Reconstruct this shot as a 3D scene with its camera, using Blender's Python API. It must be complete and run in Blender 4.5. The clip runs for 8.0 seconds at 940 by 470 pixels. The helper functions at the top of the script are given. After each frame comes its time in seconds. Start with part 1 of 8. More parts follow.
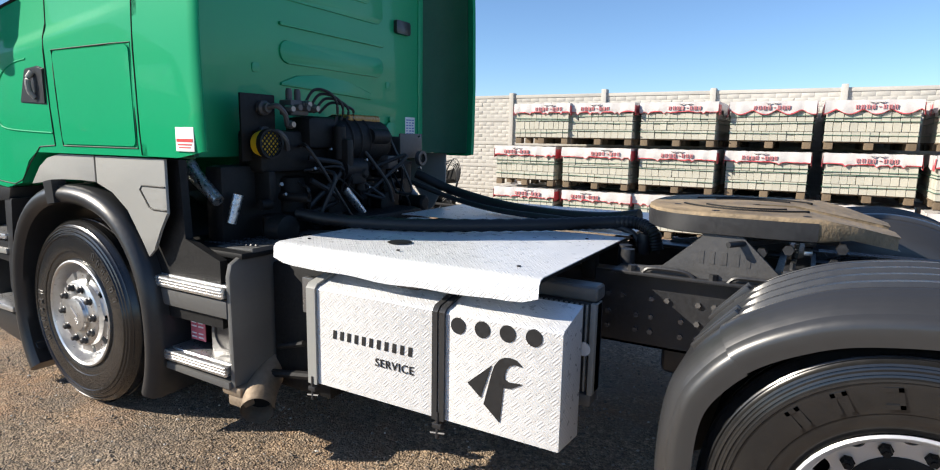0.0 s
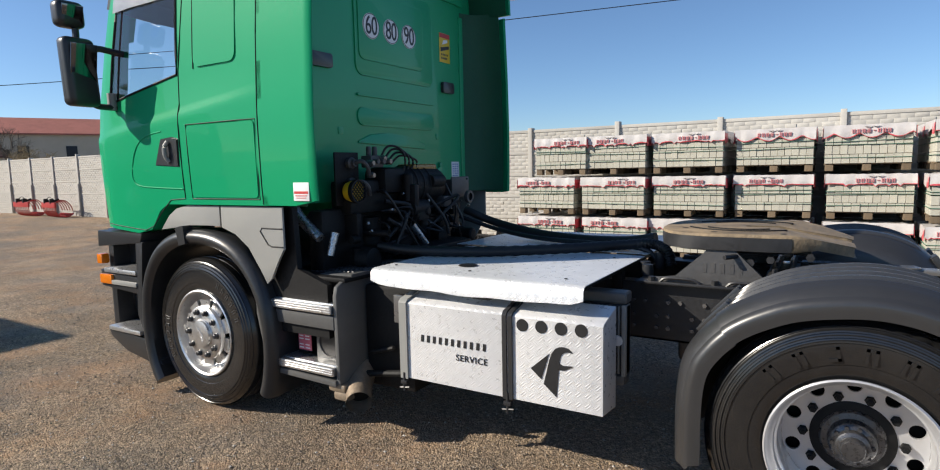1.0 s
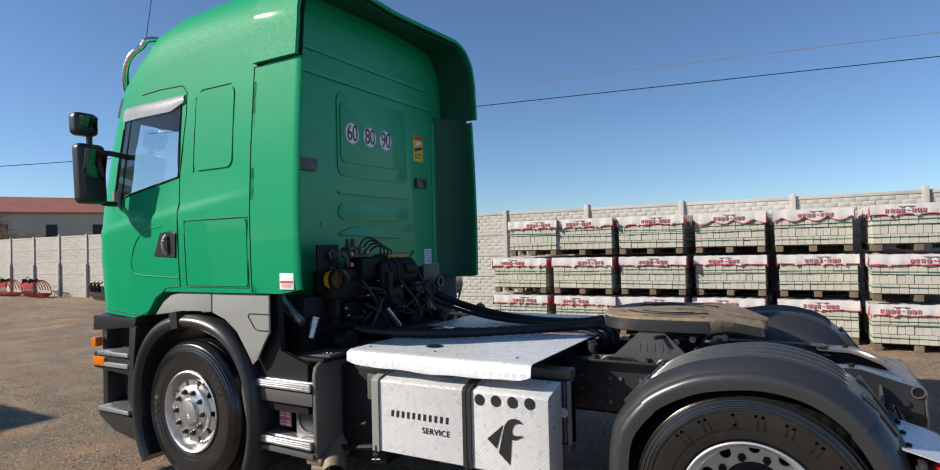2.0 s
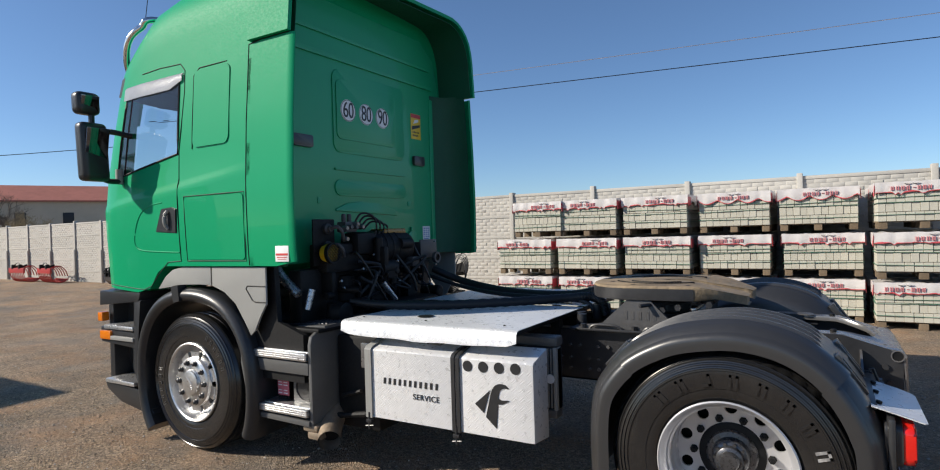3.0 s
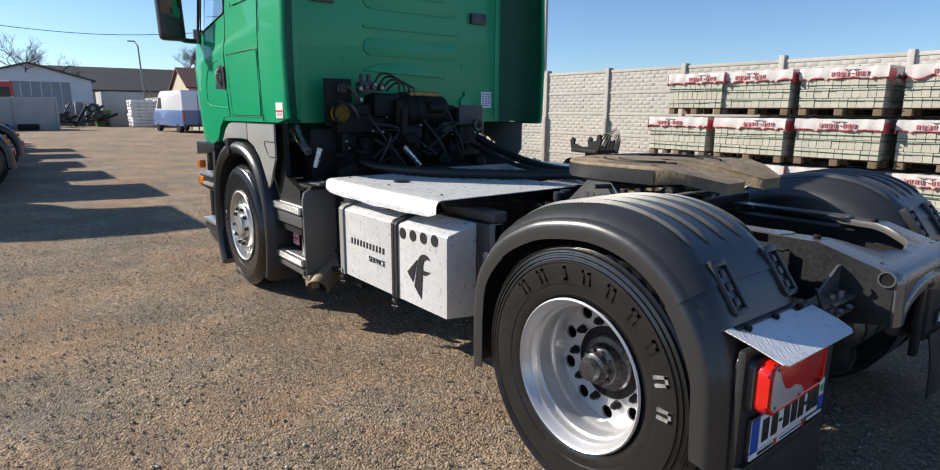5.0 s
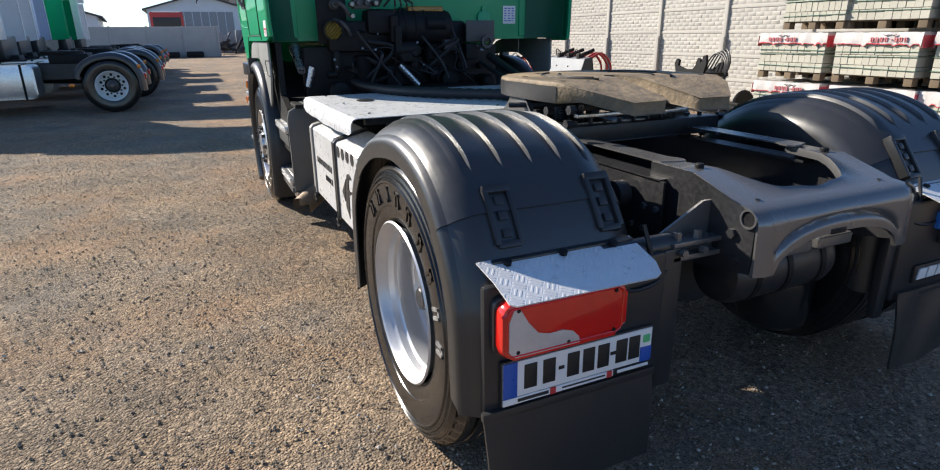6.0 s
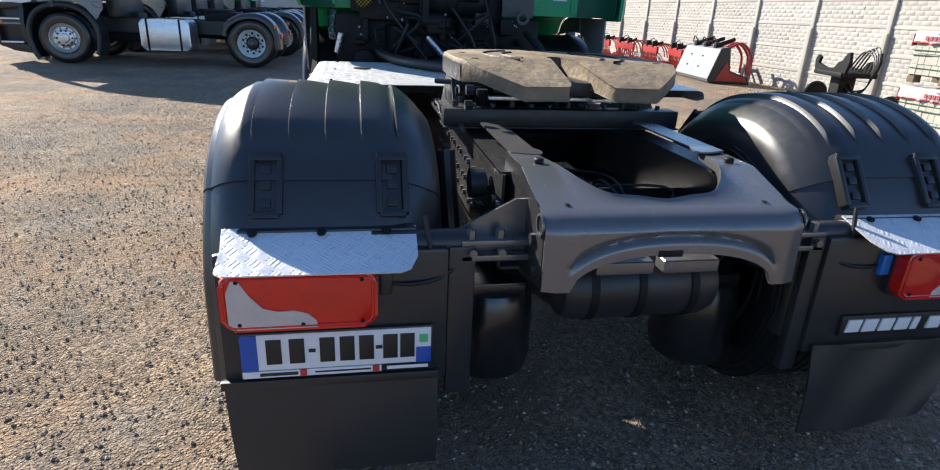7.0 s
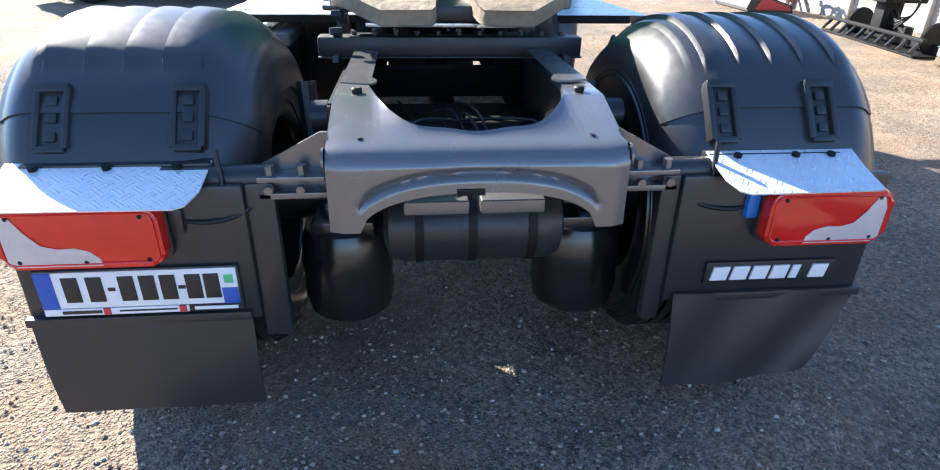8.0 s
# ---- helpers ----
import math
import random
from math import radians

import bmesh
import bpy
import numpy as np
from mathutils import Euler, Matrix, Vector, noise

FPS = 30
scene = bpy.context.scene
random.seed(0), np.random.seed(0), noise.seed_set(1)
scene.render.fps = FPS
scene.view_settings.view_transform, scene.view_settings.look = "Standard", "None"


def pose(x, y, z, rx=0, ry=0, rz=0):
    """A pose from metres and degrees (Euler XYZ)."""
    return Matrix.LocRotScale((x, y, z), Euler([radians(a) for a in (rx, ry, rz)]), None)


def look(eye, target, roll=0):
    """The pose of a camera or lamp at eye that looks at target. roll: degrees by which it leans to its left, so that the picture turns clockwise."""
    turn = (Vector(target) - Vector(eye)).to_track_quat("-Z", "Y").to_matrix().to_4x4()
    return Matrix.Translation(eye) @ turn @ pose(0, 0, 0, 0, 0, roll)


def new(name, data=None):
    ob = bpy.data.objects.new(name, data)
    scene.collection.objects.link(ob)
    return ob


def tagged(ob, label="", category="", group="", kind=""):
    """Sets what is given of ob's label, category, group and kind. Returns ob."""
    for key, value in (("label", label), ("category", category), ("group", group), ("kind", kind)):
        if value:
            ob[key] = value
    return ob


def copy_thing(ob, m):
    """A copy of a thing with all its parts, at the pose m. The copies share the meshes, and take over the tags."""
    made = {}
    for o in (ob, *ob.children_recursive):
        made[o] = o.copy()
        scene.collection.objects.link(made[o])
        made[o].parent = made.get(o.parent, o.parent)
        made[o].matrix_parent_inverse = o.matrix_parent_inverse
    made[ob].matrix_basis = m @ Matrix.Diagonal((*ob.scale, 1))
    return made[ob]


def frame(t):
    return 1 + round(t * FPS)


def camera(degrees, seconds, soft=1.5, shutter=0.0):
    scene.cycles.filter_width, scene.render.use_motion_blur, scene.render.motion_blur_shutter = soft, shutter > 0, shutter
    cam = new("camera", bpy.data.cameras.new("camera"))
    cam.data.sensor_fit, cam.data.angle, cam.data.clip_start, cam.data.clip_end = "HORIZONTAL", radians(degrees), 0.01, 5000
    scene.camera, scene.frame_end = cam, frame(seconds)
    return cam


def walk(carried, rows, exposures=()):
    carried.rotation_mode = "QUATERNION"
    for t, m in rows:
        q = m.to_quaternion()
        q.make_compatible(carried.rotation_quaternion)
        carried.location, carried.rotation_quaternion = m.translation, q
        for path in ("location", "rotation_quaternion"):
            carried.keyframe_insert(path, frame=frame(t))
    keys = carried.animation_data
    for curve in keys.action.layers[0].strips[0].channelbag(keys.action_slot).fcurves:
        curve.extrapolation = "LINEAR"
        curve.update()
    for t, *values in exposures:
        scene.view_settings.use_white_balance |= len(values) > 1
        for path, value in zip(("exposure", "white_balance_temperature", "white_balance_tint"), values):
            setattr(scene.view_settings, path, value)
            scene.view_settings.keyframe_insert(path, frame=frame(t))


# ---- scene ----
cam = camera(76.5, 8.0, soft=1.1)
PATH = [
    (0, (-0.289, -2.899, 1.488), (-1.273, -1.187, 1.172), 1.0),
    (0.5, (-0.129, -3.282, 1.558), (-1.181, -1.597, 1.319), -0.3),
    (1, (-0.097, -3.645, 1.573), (-1.134, -1.949, 1.355), -1.2),
    (1.5, (0.053, -3.912, 1.643), (-0.934, -2.175, 1.541), -1.7),
    (1.7, (0.152, -4.0, 1.678), (-0.826, -2.256, 1.704), -1.2),
    (2.8, (0.342, -3.978, 1.601), (-0.673, -2.255, 1.639), -1.6),
    (3, (0.394, -3.981, 1.574), (-0.63, -2.263, 1.564), -1.7),
    (3.5, (0.527, -3.809, 1.513), (-0.54, -2.121, 1.408), -0.8),
    (4, (0.729, -3.455, 1.495), (-0.524, -1.91, 1.287), 0.8),
    (4.5, (1.104, -3.132, 1.475), (-0.331, -1.771, 1.176), 0.4),
    (4.7, (1.211, -3.025, 1.474), (-0.262, -1.716, 1.133), 0.4),
    (5.8, (1.792, -1.978, 1.431), (0.097, -1.103, 0.829), -0.8),
    (6, (1.862, -1.792, 1.413), (0.14, -0.999, 0.776), -0.6),
    (6.5, (1.958, -1.264, 1.424), (0.197, -0.593, 0.754), 4.0),
    (7, (2.075, -0.8, 1.4), (0.237, -0.45, 0.695), 2.5),
    (7.5, (2.024, -0.435, 1.367), (0.203, -0.178, 0.58), 2.3),
    (8, (2.062, -0.145, 1.367), (0.28, 0.042, 0.477), 1.0),
]
EXPOSURES = [(0.0, 0.92, 6800, 9), (0.5, 0.68, 6800, 9), (1.0, 0.53, 6800, 9), (1.5, 0.42, 6750, 9), (4.0, 0.42, 6750, 9), (4.5, 0.51, 6750, 9), (6.0, 0.85, 6750, 9),
             (6.5, 0.95, 6600, 9), (7.0, 1.12, 6550, 9), (7.5, 1.38, 6500, 9), (8.0, 2.16, 6350, 9)]
walk(cam, [(t, look(eye, target, roll)) for t, eye, target, roll in PATH], EXPOSURES)

# ---- sky and sun ----
SUN_AZIMUTH, SUN_HEIGHT = 36.0, 30.0      # shadows fall along +x, turned by the azimuth towards +y
world = bpy.data.worlds.new("sky")
world.use_nodes = True
scene.world = world
sky = world.node_tree.nodes.new("ShaderNodeTexSky")
sky.sky_type, sky.sun_disc = "NISHITA", False
sky.sun_elevation = radians(SUN_HEIGHT)
sky.sun_rotation = radians(270 - SUN_AZIMUTH)
sky.altitude, sky.air_density, sky.dust_density, sky.ozone_density = 1500, 1.0, 0.7, 6.0
back = world.node_tree.nodes["Background"]
back.inputs["Strength"].default_value = 0.100
world.node_tree.links.new(sky.outputs["Color"], back.inputs["Color"])
sun = new("sun", bpy.data.lights.new("sun", "SUN"))
sun.data.energy, sun.data.angle, sun.data.color = 4.6, radians(0.5), (1.0, 0.93, 0.83)
away = Vector((math.cos(radians(SUN_AZIMUTH)), math.sin(radians(SUN_AZIMUTH)), 0)) * math.cos(radians(SUN_HEIGHT))
away.z = -math.sin(radians(SUN_HEIGHT))
sun.matrix_world = look((-20, -15, 20), Vector((-20, -15, 20)) + away)


# ---- building helpers ----
def link(name, bm, material, sharp=35):
    """One mesh object from a bmesh, smooth but for its sharp edges."""
    mesh = bpy.data.meshes.new(name)
    bmesh.ops.recalc_face_normals(bm, faces=bm.faces)
    bm.to_mesh(mesh)
    bm.free()
    mesh.polygons.foreach_set("use_smooth", [True] * len(mesh.polygons))
    mesh.set_sharp_from_angle(angle=radians(sharp))
    mesh.materials.append(material)
    return new(name, mesh)


def part(name, bm, material, parent, label="", sharp=35):
    ob = link(name, bm, material, sharp)
    ob.parent = parent
    return tagged(ob, label) if label else ob


def parts(name, bm, material, parent, label="", sharp=35):
    """Each separate piece of a bmesh as a part of its own."""
    bm.verts.index_update()
    bm.verts.ensure_lookup_table()
    seen, made = set(), []
    for v in bm.verts:
        if v.index in seen:
            continue
        group, stack = [], [v]
        seen.add(v.index)
        while stack:
            w = stack.pop()
            group.append(w)
            for e in w.link_edges:
                o = e.other_vert(w)
                if o.index not in seen:
                    seen.add(o.index)
                    stack.append(o)
        one = bmesh.new()
        at = {w: one.verts.new(w.co) for w in group}
        for f in {f for w in group for f in w.link_faces}:
            one.faces.new([at[w] for w in f.verts])
        made.append(part(name, one, material, parent, label, sharp))
    bm.free()
    return made


def again(ob, m, parent=None):
    """A second object on the same mesh, under the same parent, at the pose m."""
    twin = new(ob.name.split(".")[0], ob.data)
    twin.parent = parent or ob.parent
    twin.matrix_basis = m
    if "label" in ob:
        twin["label"] = ob["label"]
    return twin


def thing(name, label, category, group="", kind="", at=(0, 0, 0)):
    ob = new(name)
    ob.location = at
    ob.empty_display_size = 0.2
    return tagged(ob, label, category, group, kind)


def box(bm, lo, hi, bevel=0.0, turn=None, segments=2):
    made = bmesh.ops.create_cube(bm, size=1)["verts"]
    lo, hi = Vector(lo), Vector(hi)
    for v in made:
        v.co = Vector((lo[i] + (v.co[i] + 0.5) * (hi[i] - lo[i]) for i in range(3)))
    if bevel:
        edges = list({e for v in made for e in v.link_edges})
        out = bmesh.ops.bevel(bm, geom=edges, offset=bevel, segments=segments, affect="EDGES", profile=0.6)
        made = list({v for f in out["faces"] for v in f.verts})
    if turn is not None:
        bmesh.ops.transform(bm, matrix=turn, verts=made)
    return made


def prism(bm, outline, axis, a, b, bevel=0.0):
    """An outline of two coordinates drawn out along the axis from a to b."""
    n = "xyz".index(axis)

    def place(p, d):
        q = list(p)
        q.insert(n, d)
        return Vector(q)

    one = [bm.verts.new(place(p, a)) for p in outline]
    two = [bm.verts.new(place(p, b)) for p in outline]
    caps = [bm.faces.new(one), bm.faces.new(two[::-1])]
    k = len(outline)
    for i in range(k):
        bm.faces.new((one[i], one[(i + 1) % k], two[(i + 1) % k], two[i]))
    if bevel:
        edges = [e for f in caps for e in f.edges]
        bmesh.ops.bevel(bm, geom=edges, offset=bevel, segments=2, affect="EDGES", profile=0.6)


def loft(bm, rings, closed=True, caps=True):
    rows = [[bm.verts.new(p) for p in ring] for ring in rings]
    k = len(rows[0])
    for a, b in zip(rows, rows[1:]):
        for i in range(k if closed else k - 1):
            j = (i + 1) % k
            bm.faces.new((a[i], a[j], b[j], b[i]))
    if caps and closed:
        bm.faces.new(rows[0][::-1])
        bm.faces.new(rows[-1])
    return rows


def thicken(bm, depth):
    """Give an open sheet its thickness."""
    bm.normal_update()
    bmesh.ops.solidify(bm, geom=list(bm.faces), thickness=depth)


def lathe(bm, profile, centre=(0, 0, 0), axis="y", segments=48, closed=False):
    """Turn a profile of (radius, way along the axis) round the axis."""
    centre = Vector(centre)
    rings = []
    for s in range(segments):
        a = math.tau * s / segments
        c, d = math.cos(a), math.sin(a)
        ring = []
        for r, h in profile:
            p = {"x": (h, r * c, r * d), "y": (r * c, h, r * d), "z": (r * c, r * d, h)}[axis]
            ring.append(bm.verts.new(centre + Vector(p)))
        rings.append(ring)
    k = len(profile)
    for s in range(segments):
        one, two = rings[s], rings[(s + 1) % segments]
        for i in range(k if closed else k - 1):
            j = (i + 1) % k
            bm.faces.new((one[i], one[j], two[j], two[i]))
    bmesh.ops.remove_doubles(bm, verts=[v for ring in rings for v in ring], dist=1e-6)


def curve_points(points, steps=6):
    """A smooth line through the points."""
    p = [Vector(q) for q in points]
    p = [2 * p[0] - p[1]] + p + [2 * p[-1] - p[-2]]
    out = []
    for a, b, c, d in zip(p, p[1:], p[2:], p[3:]):
        for s in range(steps):
            t = s / steps
            out.append(0.5 * ((2 * b) + (c - a) * t + (2 * a - 5 * b + 4 * c - d) * t * t + (3 * b - a - 3 * c + d) * t ** 3))
    return out + [p[-2]]


def tube(bm, points, radius, sides=10, caps=True, ribs=0.0):
    pts = [Vector(q) for q in points]
    up = Vector((0, 0, 1))
    rings = []
    for i, p in enumerate(pts):
        way = (pts[min(i + 1, len(pts) - 1)] - pts[max(i - 1, 0)]).normalized()
        side = way.cross(up if abs(way.z) < 0.95 else Vector((1, 0, 0))).normalized()
        above = side.cross(way)
        r = radius[i] if isinstance(radius, (list, tuple)) else radius
        r *= 1 + (ribs if i % 2 else 0)
        rings.append([p + r * (math.cos(math.tau * s / sides) * side + math.sin(math.tau * s / sides) * above) for s in range(sides)])
    loft(bm, rings, True, caps)


def bolt(bm, at, way, r=0.012, h=0.012):
    """A hexagon head that points along way."""
    way = Vector(way).normalized()
    tube(bm, [Vector(at), Vector(at) + way * h], r, 6)


def rounded(x0, x1, z0, z1, r, n=5):
    """A rounded rectangle's outline."""
    out = []
    for cx, cz, a0 in ((x1 - r, z1 - r, 0), (x0 + r, z1 - r, 90), (x0 + r, z0 + r, 180), (x1 - r, z0 + r, 270)):
        for s in range(n + 1):
            a = radians(a0 + 90 * s / n)
            out.append((cx + r * math.cos(a), cz + r * math.sin(a)))
    return out


def text_mesh(name, words, size, material, parent, m, label="", spread=1.0, thick=0.002):
    """Letters in the built-in font as a mesh."""
    curve = bpy.data.curves.new(name, "FONT")
    curve.body, curve.size, curve.extrude = words, size, thick
    curve.align_x, curve.align_y, curve.space_character = "CENTER", "CENTER", spread
    holder = bpy.data.objects.new(name, curve)
    mesh = bpy.data.meshes.new_from_object(holder)
    mesh.materials.clear()
    mesh.materials.append(material)
    bpy.data.objects.remove(holder)
    ob = new(name, mesh)
    ob.parent, ob.matrix_basis = parent, m
    return tagged(ob, label) if label else ob


# ---- materials ----
class Mat:
    """A procedural surface: base colour with variation at two scales, gloss and relief."""

    def __init__(self, name, colour, rough=0.6, metal=0.0, vary=0.15, scale=6.0, fine=60.0, bump=0.0, bump_scale=80.0, second=None,
                 coat=0.0, rough_vary=0.1, random=0.0, dust=None, dust_amount=0.0, depth=0.004, spec=0.5):
        self.m = bpy.data.materials.new(name)
        self.m.use_nodes = True
        self.t = self.m.node_tree
        self.b = self.t.nodes["Principled BSDF"]
        self.co = self.node("ShaderNodeTexCoord").outputs["Object"]
        self.b.inputs["Metallic"].default_value = metal
        self.b.inputs["Specular IOR Level"].default_value = spec
        self.b.inputs["Coat Weight"].default_value = coat
        self.b.inputs["Coat Roughness"].default_value = 0.03
        c = Vector(colour[:3])
        two = Vector(second[:3]) if second else c * (1 - vary)
        large = self.noise(scale, 4, 0.6)
        small = self.noise(fine, 3, 0.6)
        mix = self.math("ADD", self.math("MULTIPLY", large, 0.65), self.math("MULTIPLY", small, 0.35))
        col = self.ramp(mix, [(0.32, two), (0.62, c * (1 + vary * 0.4))])
        if random:
            info = self.node("ShaderNodeObjectInfo").outputs["Random"]
            col = self.shade(col, self.range(info, 0, 1, 1 - random, 1 + random))
        if dust:
            spots = self.ramp(self.noise(scale * 0.8, 6, 0.7), [(0.5 - dust_amount * 0.25, (0, 0, 0)), (0.75, (1, 1, 1))])
            col = self.blend(self.math("MULTIPLY", spots, dust_amount), col, dust)
        self.colour = col
        self.put(col, "Base Color")
        self.put(self.range(small, 0.3, 0.7, max(rough - rough_vary, 0.02), min(rough + rough_vary, 1)), "Roughness")
        if bump:
            self.relief(self.noise(bump_scale, 5, 0.6), bump, depth)

    def node(self, kind):
        return self.t.nodes.new(kind)

    def put(self, out, name):
        self.t.links.new(out, self.b.inputs[name])

    def wire(self, value, socket):
        if hasattr(value, "is_output"):
            self.t.links.new(value, socket)
        else:
            socket.default_value = value

    def noise(self, scale, detail=4, rough=0.55):
        n = self.node("ShaderNodeTexNoise")
        n.inputs["Scale"].default_value, n.inputs["Detail"].default_value, n.inputs["Roughness"].default_value = scale, detail, rough
        self.t.links.new(self.co, n.inputs["Vector"])
        return n.outputs["Fac"]

    def voronoi(self, scale, feature="F1", out="Distance"):
        n = self.node("ShaderNodeTexVoronoi")
        n.feature = feature
        n.inputs["Scale"].default_value = scale
        self.t.links.new(self.co, n.inputs["Vector"])
        return n.outputs[out]

    def math(self, op, a, b=0.0):
        n = self.node("ShaderNodeMath")
        n.operation = op
        self.wire(a, n.inputs[0])
        self.wire(b, n.inputs[1])
        return n.outputs[0]

    def range(self, v, a, b, c, d):
        n = self.node("ShaderNodeMapRange")
        for i, q in enumerate((v, a, b, c, d)):
            self.wire(q, n.inputs[i])
        return n.outputs[0]

    def ramp(self, v, stops):
        n = self.node("ShaderNodeValToRGB")
        while len(n.color_ramp.elements) < len(stops):
            n.color_ramp.elements.new(0.5)
        for e, (p, c) in zip(n.color_ramp.elements, stops):
            e.position, e.color = p, (*c, 1)
        self.wire(v, n.inputs[0])
        return n.outputs["Color"]

    def shade(self, col, factor):
        n = self.node("ShaderNodeMix")
        n.data_type, n.blend_type = "RGBA", "MULTIPLY"
        n.inputs["Factor"].default_value = 1
        self.t.links.new(col, n.inputs[6])
        self.t.links.new(factor, n.inputs[7])
        return n.outputs[2]

    def blend(self, factor, a, b):
        n = self.node("ShaderNodeMix")
        n.data_type = "RGBA"
        self.wire(factor, n.inputs["Factor"])
        for q, i in ((a, 6), (b, 7)):
            if hasattr(q, "is_output"):
                self.t.links.new(q, n.inputs[i])
            else:
                n.inputs[i].default_value = (*q, 1)
        return n.outputs[2]

    def relief(self, height, strength, depth=0.004):
        n = self.node("ShaderNodeBump")
        n.inputs["Strength"].default_value, n.inputs["Distance"].default_value = strength, depth
        self.wire(height, n.inputs["Height"])
        self.put(n.outputs["Normal"], "Normal")

    def split(self):
        n = self.node("ShaderNodeSeparateXYZ")
        self.t.links.new(self.co, n.inputs[0])
        return n.outputs


def plain(name, colour, **more):
    return Mat(name, colour, **more).m


def tread_plate(name, colour):
    """Five-bar tread plate: groups of short bars that alternate in direction."""
    m = Mat(name, colour, rough=0.34, metal=0.3, vary=0.10, scale=3, fine=25, rough_vary=0.10)
    xyz = m.split()
    size = 0.034
    fold = m.math("ADD", xyz[1], xyz[2])
    u = m.math("DIVIDE", m.math("ADD", xyz[0], fold), size * 1.4142)
    v = m.math("DIVIDE", m.math("SUBTRACT", xyz[0], fold), size * 1.4142)
    cell = m.math("PINGPONG", m.math("ADD", m.math("FLOOR", u), m.math("FLOOR", v)), 1.0)
    fu, fv = m.math("SUBTRACT", m.math("FRACT", u), 0.5), m.math("SUBTRACT", m.math("FRACT", v), 0.5)
    one = m.math("ABSOLUTE", m.math("SINE", m.math("MULTIPLY", fu, 9.4)))
    two = m.math("ABSOLUTE", m.math("SINE", m.math("MULTIPLY", fv, 9.4)))
    bars = m.math("ADD", m.math("MULTIPLY", one, cell), m.math("MULTIPLY", two, m.math("SUBTRACT", 1.0, cell)))
    inside = m.math("MULTIPLY", m.range(m.math("ABSOLUTE", fu), 0.36, 0.48, 1, 0), m.range(m.math("ABSOLUTE", fv), 0.36, 0.48, 1, 0))
    m.relief(m.math("MULTIPLY", m.range(bars, 0.55, 0.9, 0, 1), inside), 0.4, 0.003)
    return m.m


GREEN = plain("green_paint", (0.0, 0.298, 0.127), rough=0.5, vary=0.03, scale=2, coat=0.32, rough_vary=0.05)
GREEN.node_tree.nodes["Principled BSDF"].inputs["Specular IOR Level"].default_value = 0.06
GREEN.node_tree.nodes["Principled BSDF"].inputs["Coat IOR"].default_value = 1.45
# darker green for the sheets added inside fairings and deflector
DARK_SHEET = plain("dark_green_liner", (0.002, 0.085, 0.042), rough=0.6, vary=0.15, scale=4)
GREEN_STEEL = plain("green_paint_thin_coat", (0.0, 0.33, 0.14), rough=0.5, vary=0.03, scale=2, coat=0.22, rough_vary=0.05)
SMOKED = plain("smoked_acrylic", (0.62, 0.63, 0.64), rough=0.15, vary=0.1, scale=6, rough_vary=0.05)
SMOKED.node_tree.nodes["Principled BSDF"].inputs["Transmission Weight"].default_value = 0.55
PLASTIC = plain("black_plastic", (0.028, 0.0285, 0.030), rough=0.32, rough_vary=0.03, vary=0.2, scale=4, bump=0.03, bump_scale=250, depth=0.001)
GUARD = plain("mudguard_plastic", (0.026, 0.0262, 0.0275), rough=0.34, spec=0.8, rough_vary=0.03, vary=0.05, scale=3, fine=30, bump=0.05, bump_scale=420, depth=0.001, dust=(0.10, 0.095, 0.085), dust_amount=0.03)
CHASSIS = plain("chassis_paint", (0.022, 0.0225, 0.025), rough=0.4, vary=0.3, scale=7, bump=0.1, bump_scale=120, dust=(0.10, 0.09, 0.08), dust_amount=0.12)
FRAME = plain("grey_frame_paint", (0.19, 0.186, 0.186), rough=0.24, metal=0.55, vary=0.05, scale=2, fine=9, bump=0.03, bump_scale=200, rough_vary=0.05)
STEEL_BLACK = plain("black_mechanics", (0.006, 0.006, 0.0065), rough=0.6, spec=0.3, vary=0.4, scale=12, bump=0.2, bump_scale=60)
STEP_PLASTIC = plain("step_plastic", (0.10, 0.10, 0.098), rough=0.42, vary=0.15, scale=5, bump=0.2, bump_scale=500, depth=0.001)
CAST = plain("cast_steel", (0.06, 0.06, 0.062), rough=0.5, vary=0.25, scale=8, bump=0.25, bump_scale=90, dust=(0.13, 0.11, 0.085), dust_amount=0.2)
HUB_STEEL = plain("oily_hub_steel", (0.10, 0.10, 0.105), rough=0.3, metal=0.7, vary=0.4, scale=14, bump=0.2, bump_scale=80)
GREY = plain("grey_trim", (0.27, 0.27, 0.255), rough=0.45, vary=0.06, scale=3, bump=0.08, bump_scale=500, depth=0.001)
RUBBER = plain("tyre_rubber", (0.012, 0.012, 0.0125), rough=0.24, spec=0.8, rough_vary=0.03, vary=0.2, scale=8, fine=50, bump=0.06, bump_scale=60, dust=(0.12, 0.105, 0.085), dust_amount=0.08)
# lighter than the tyre: glints on raised letters put into the colour
GLINT_RUBBER = plain("scuffed_rubber", (0.06, 0.059, 0.058), rough=0.3, vary=0.4, scale=30)
PALE_RUBBER = plain("chalky_rubber", (0.30, 0.29, 0.28), rough=0.5, vary=0.6, scale=40, second=(0.03, 0.03, 0.03))
HOSE = plain("hose_rubber", (0.012, 0.012, 0.013), rough=0.5, vary=0.2, scale=20)
RIM = plain("silver_rim", (0.60, 0.60, 0.61), rough=0.33, metal=0.5, vary=0.04, scale=3, rough_vary=0.03)
WHEEL_ALLOY = plain("worn_wheel_alloy", (0.62, 0.62, 0.62), rough=0.34, metal=0.9, vary=0.15, scale=8, rough_vary=0.08)
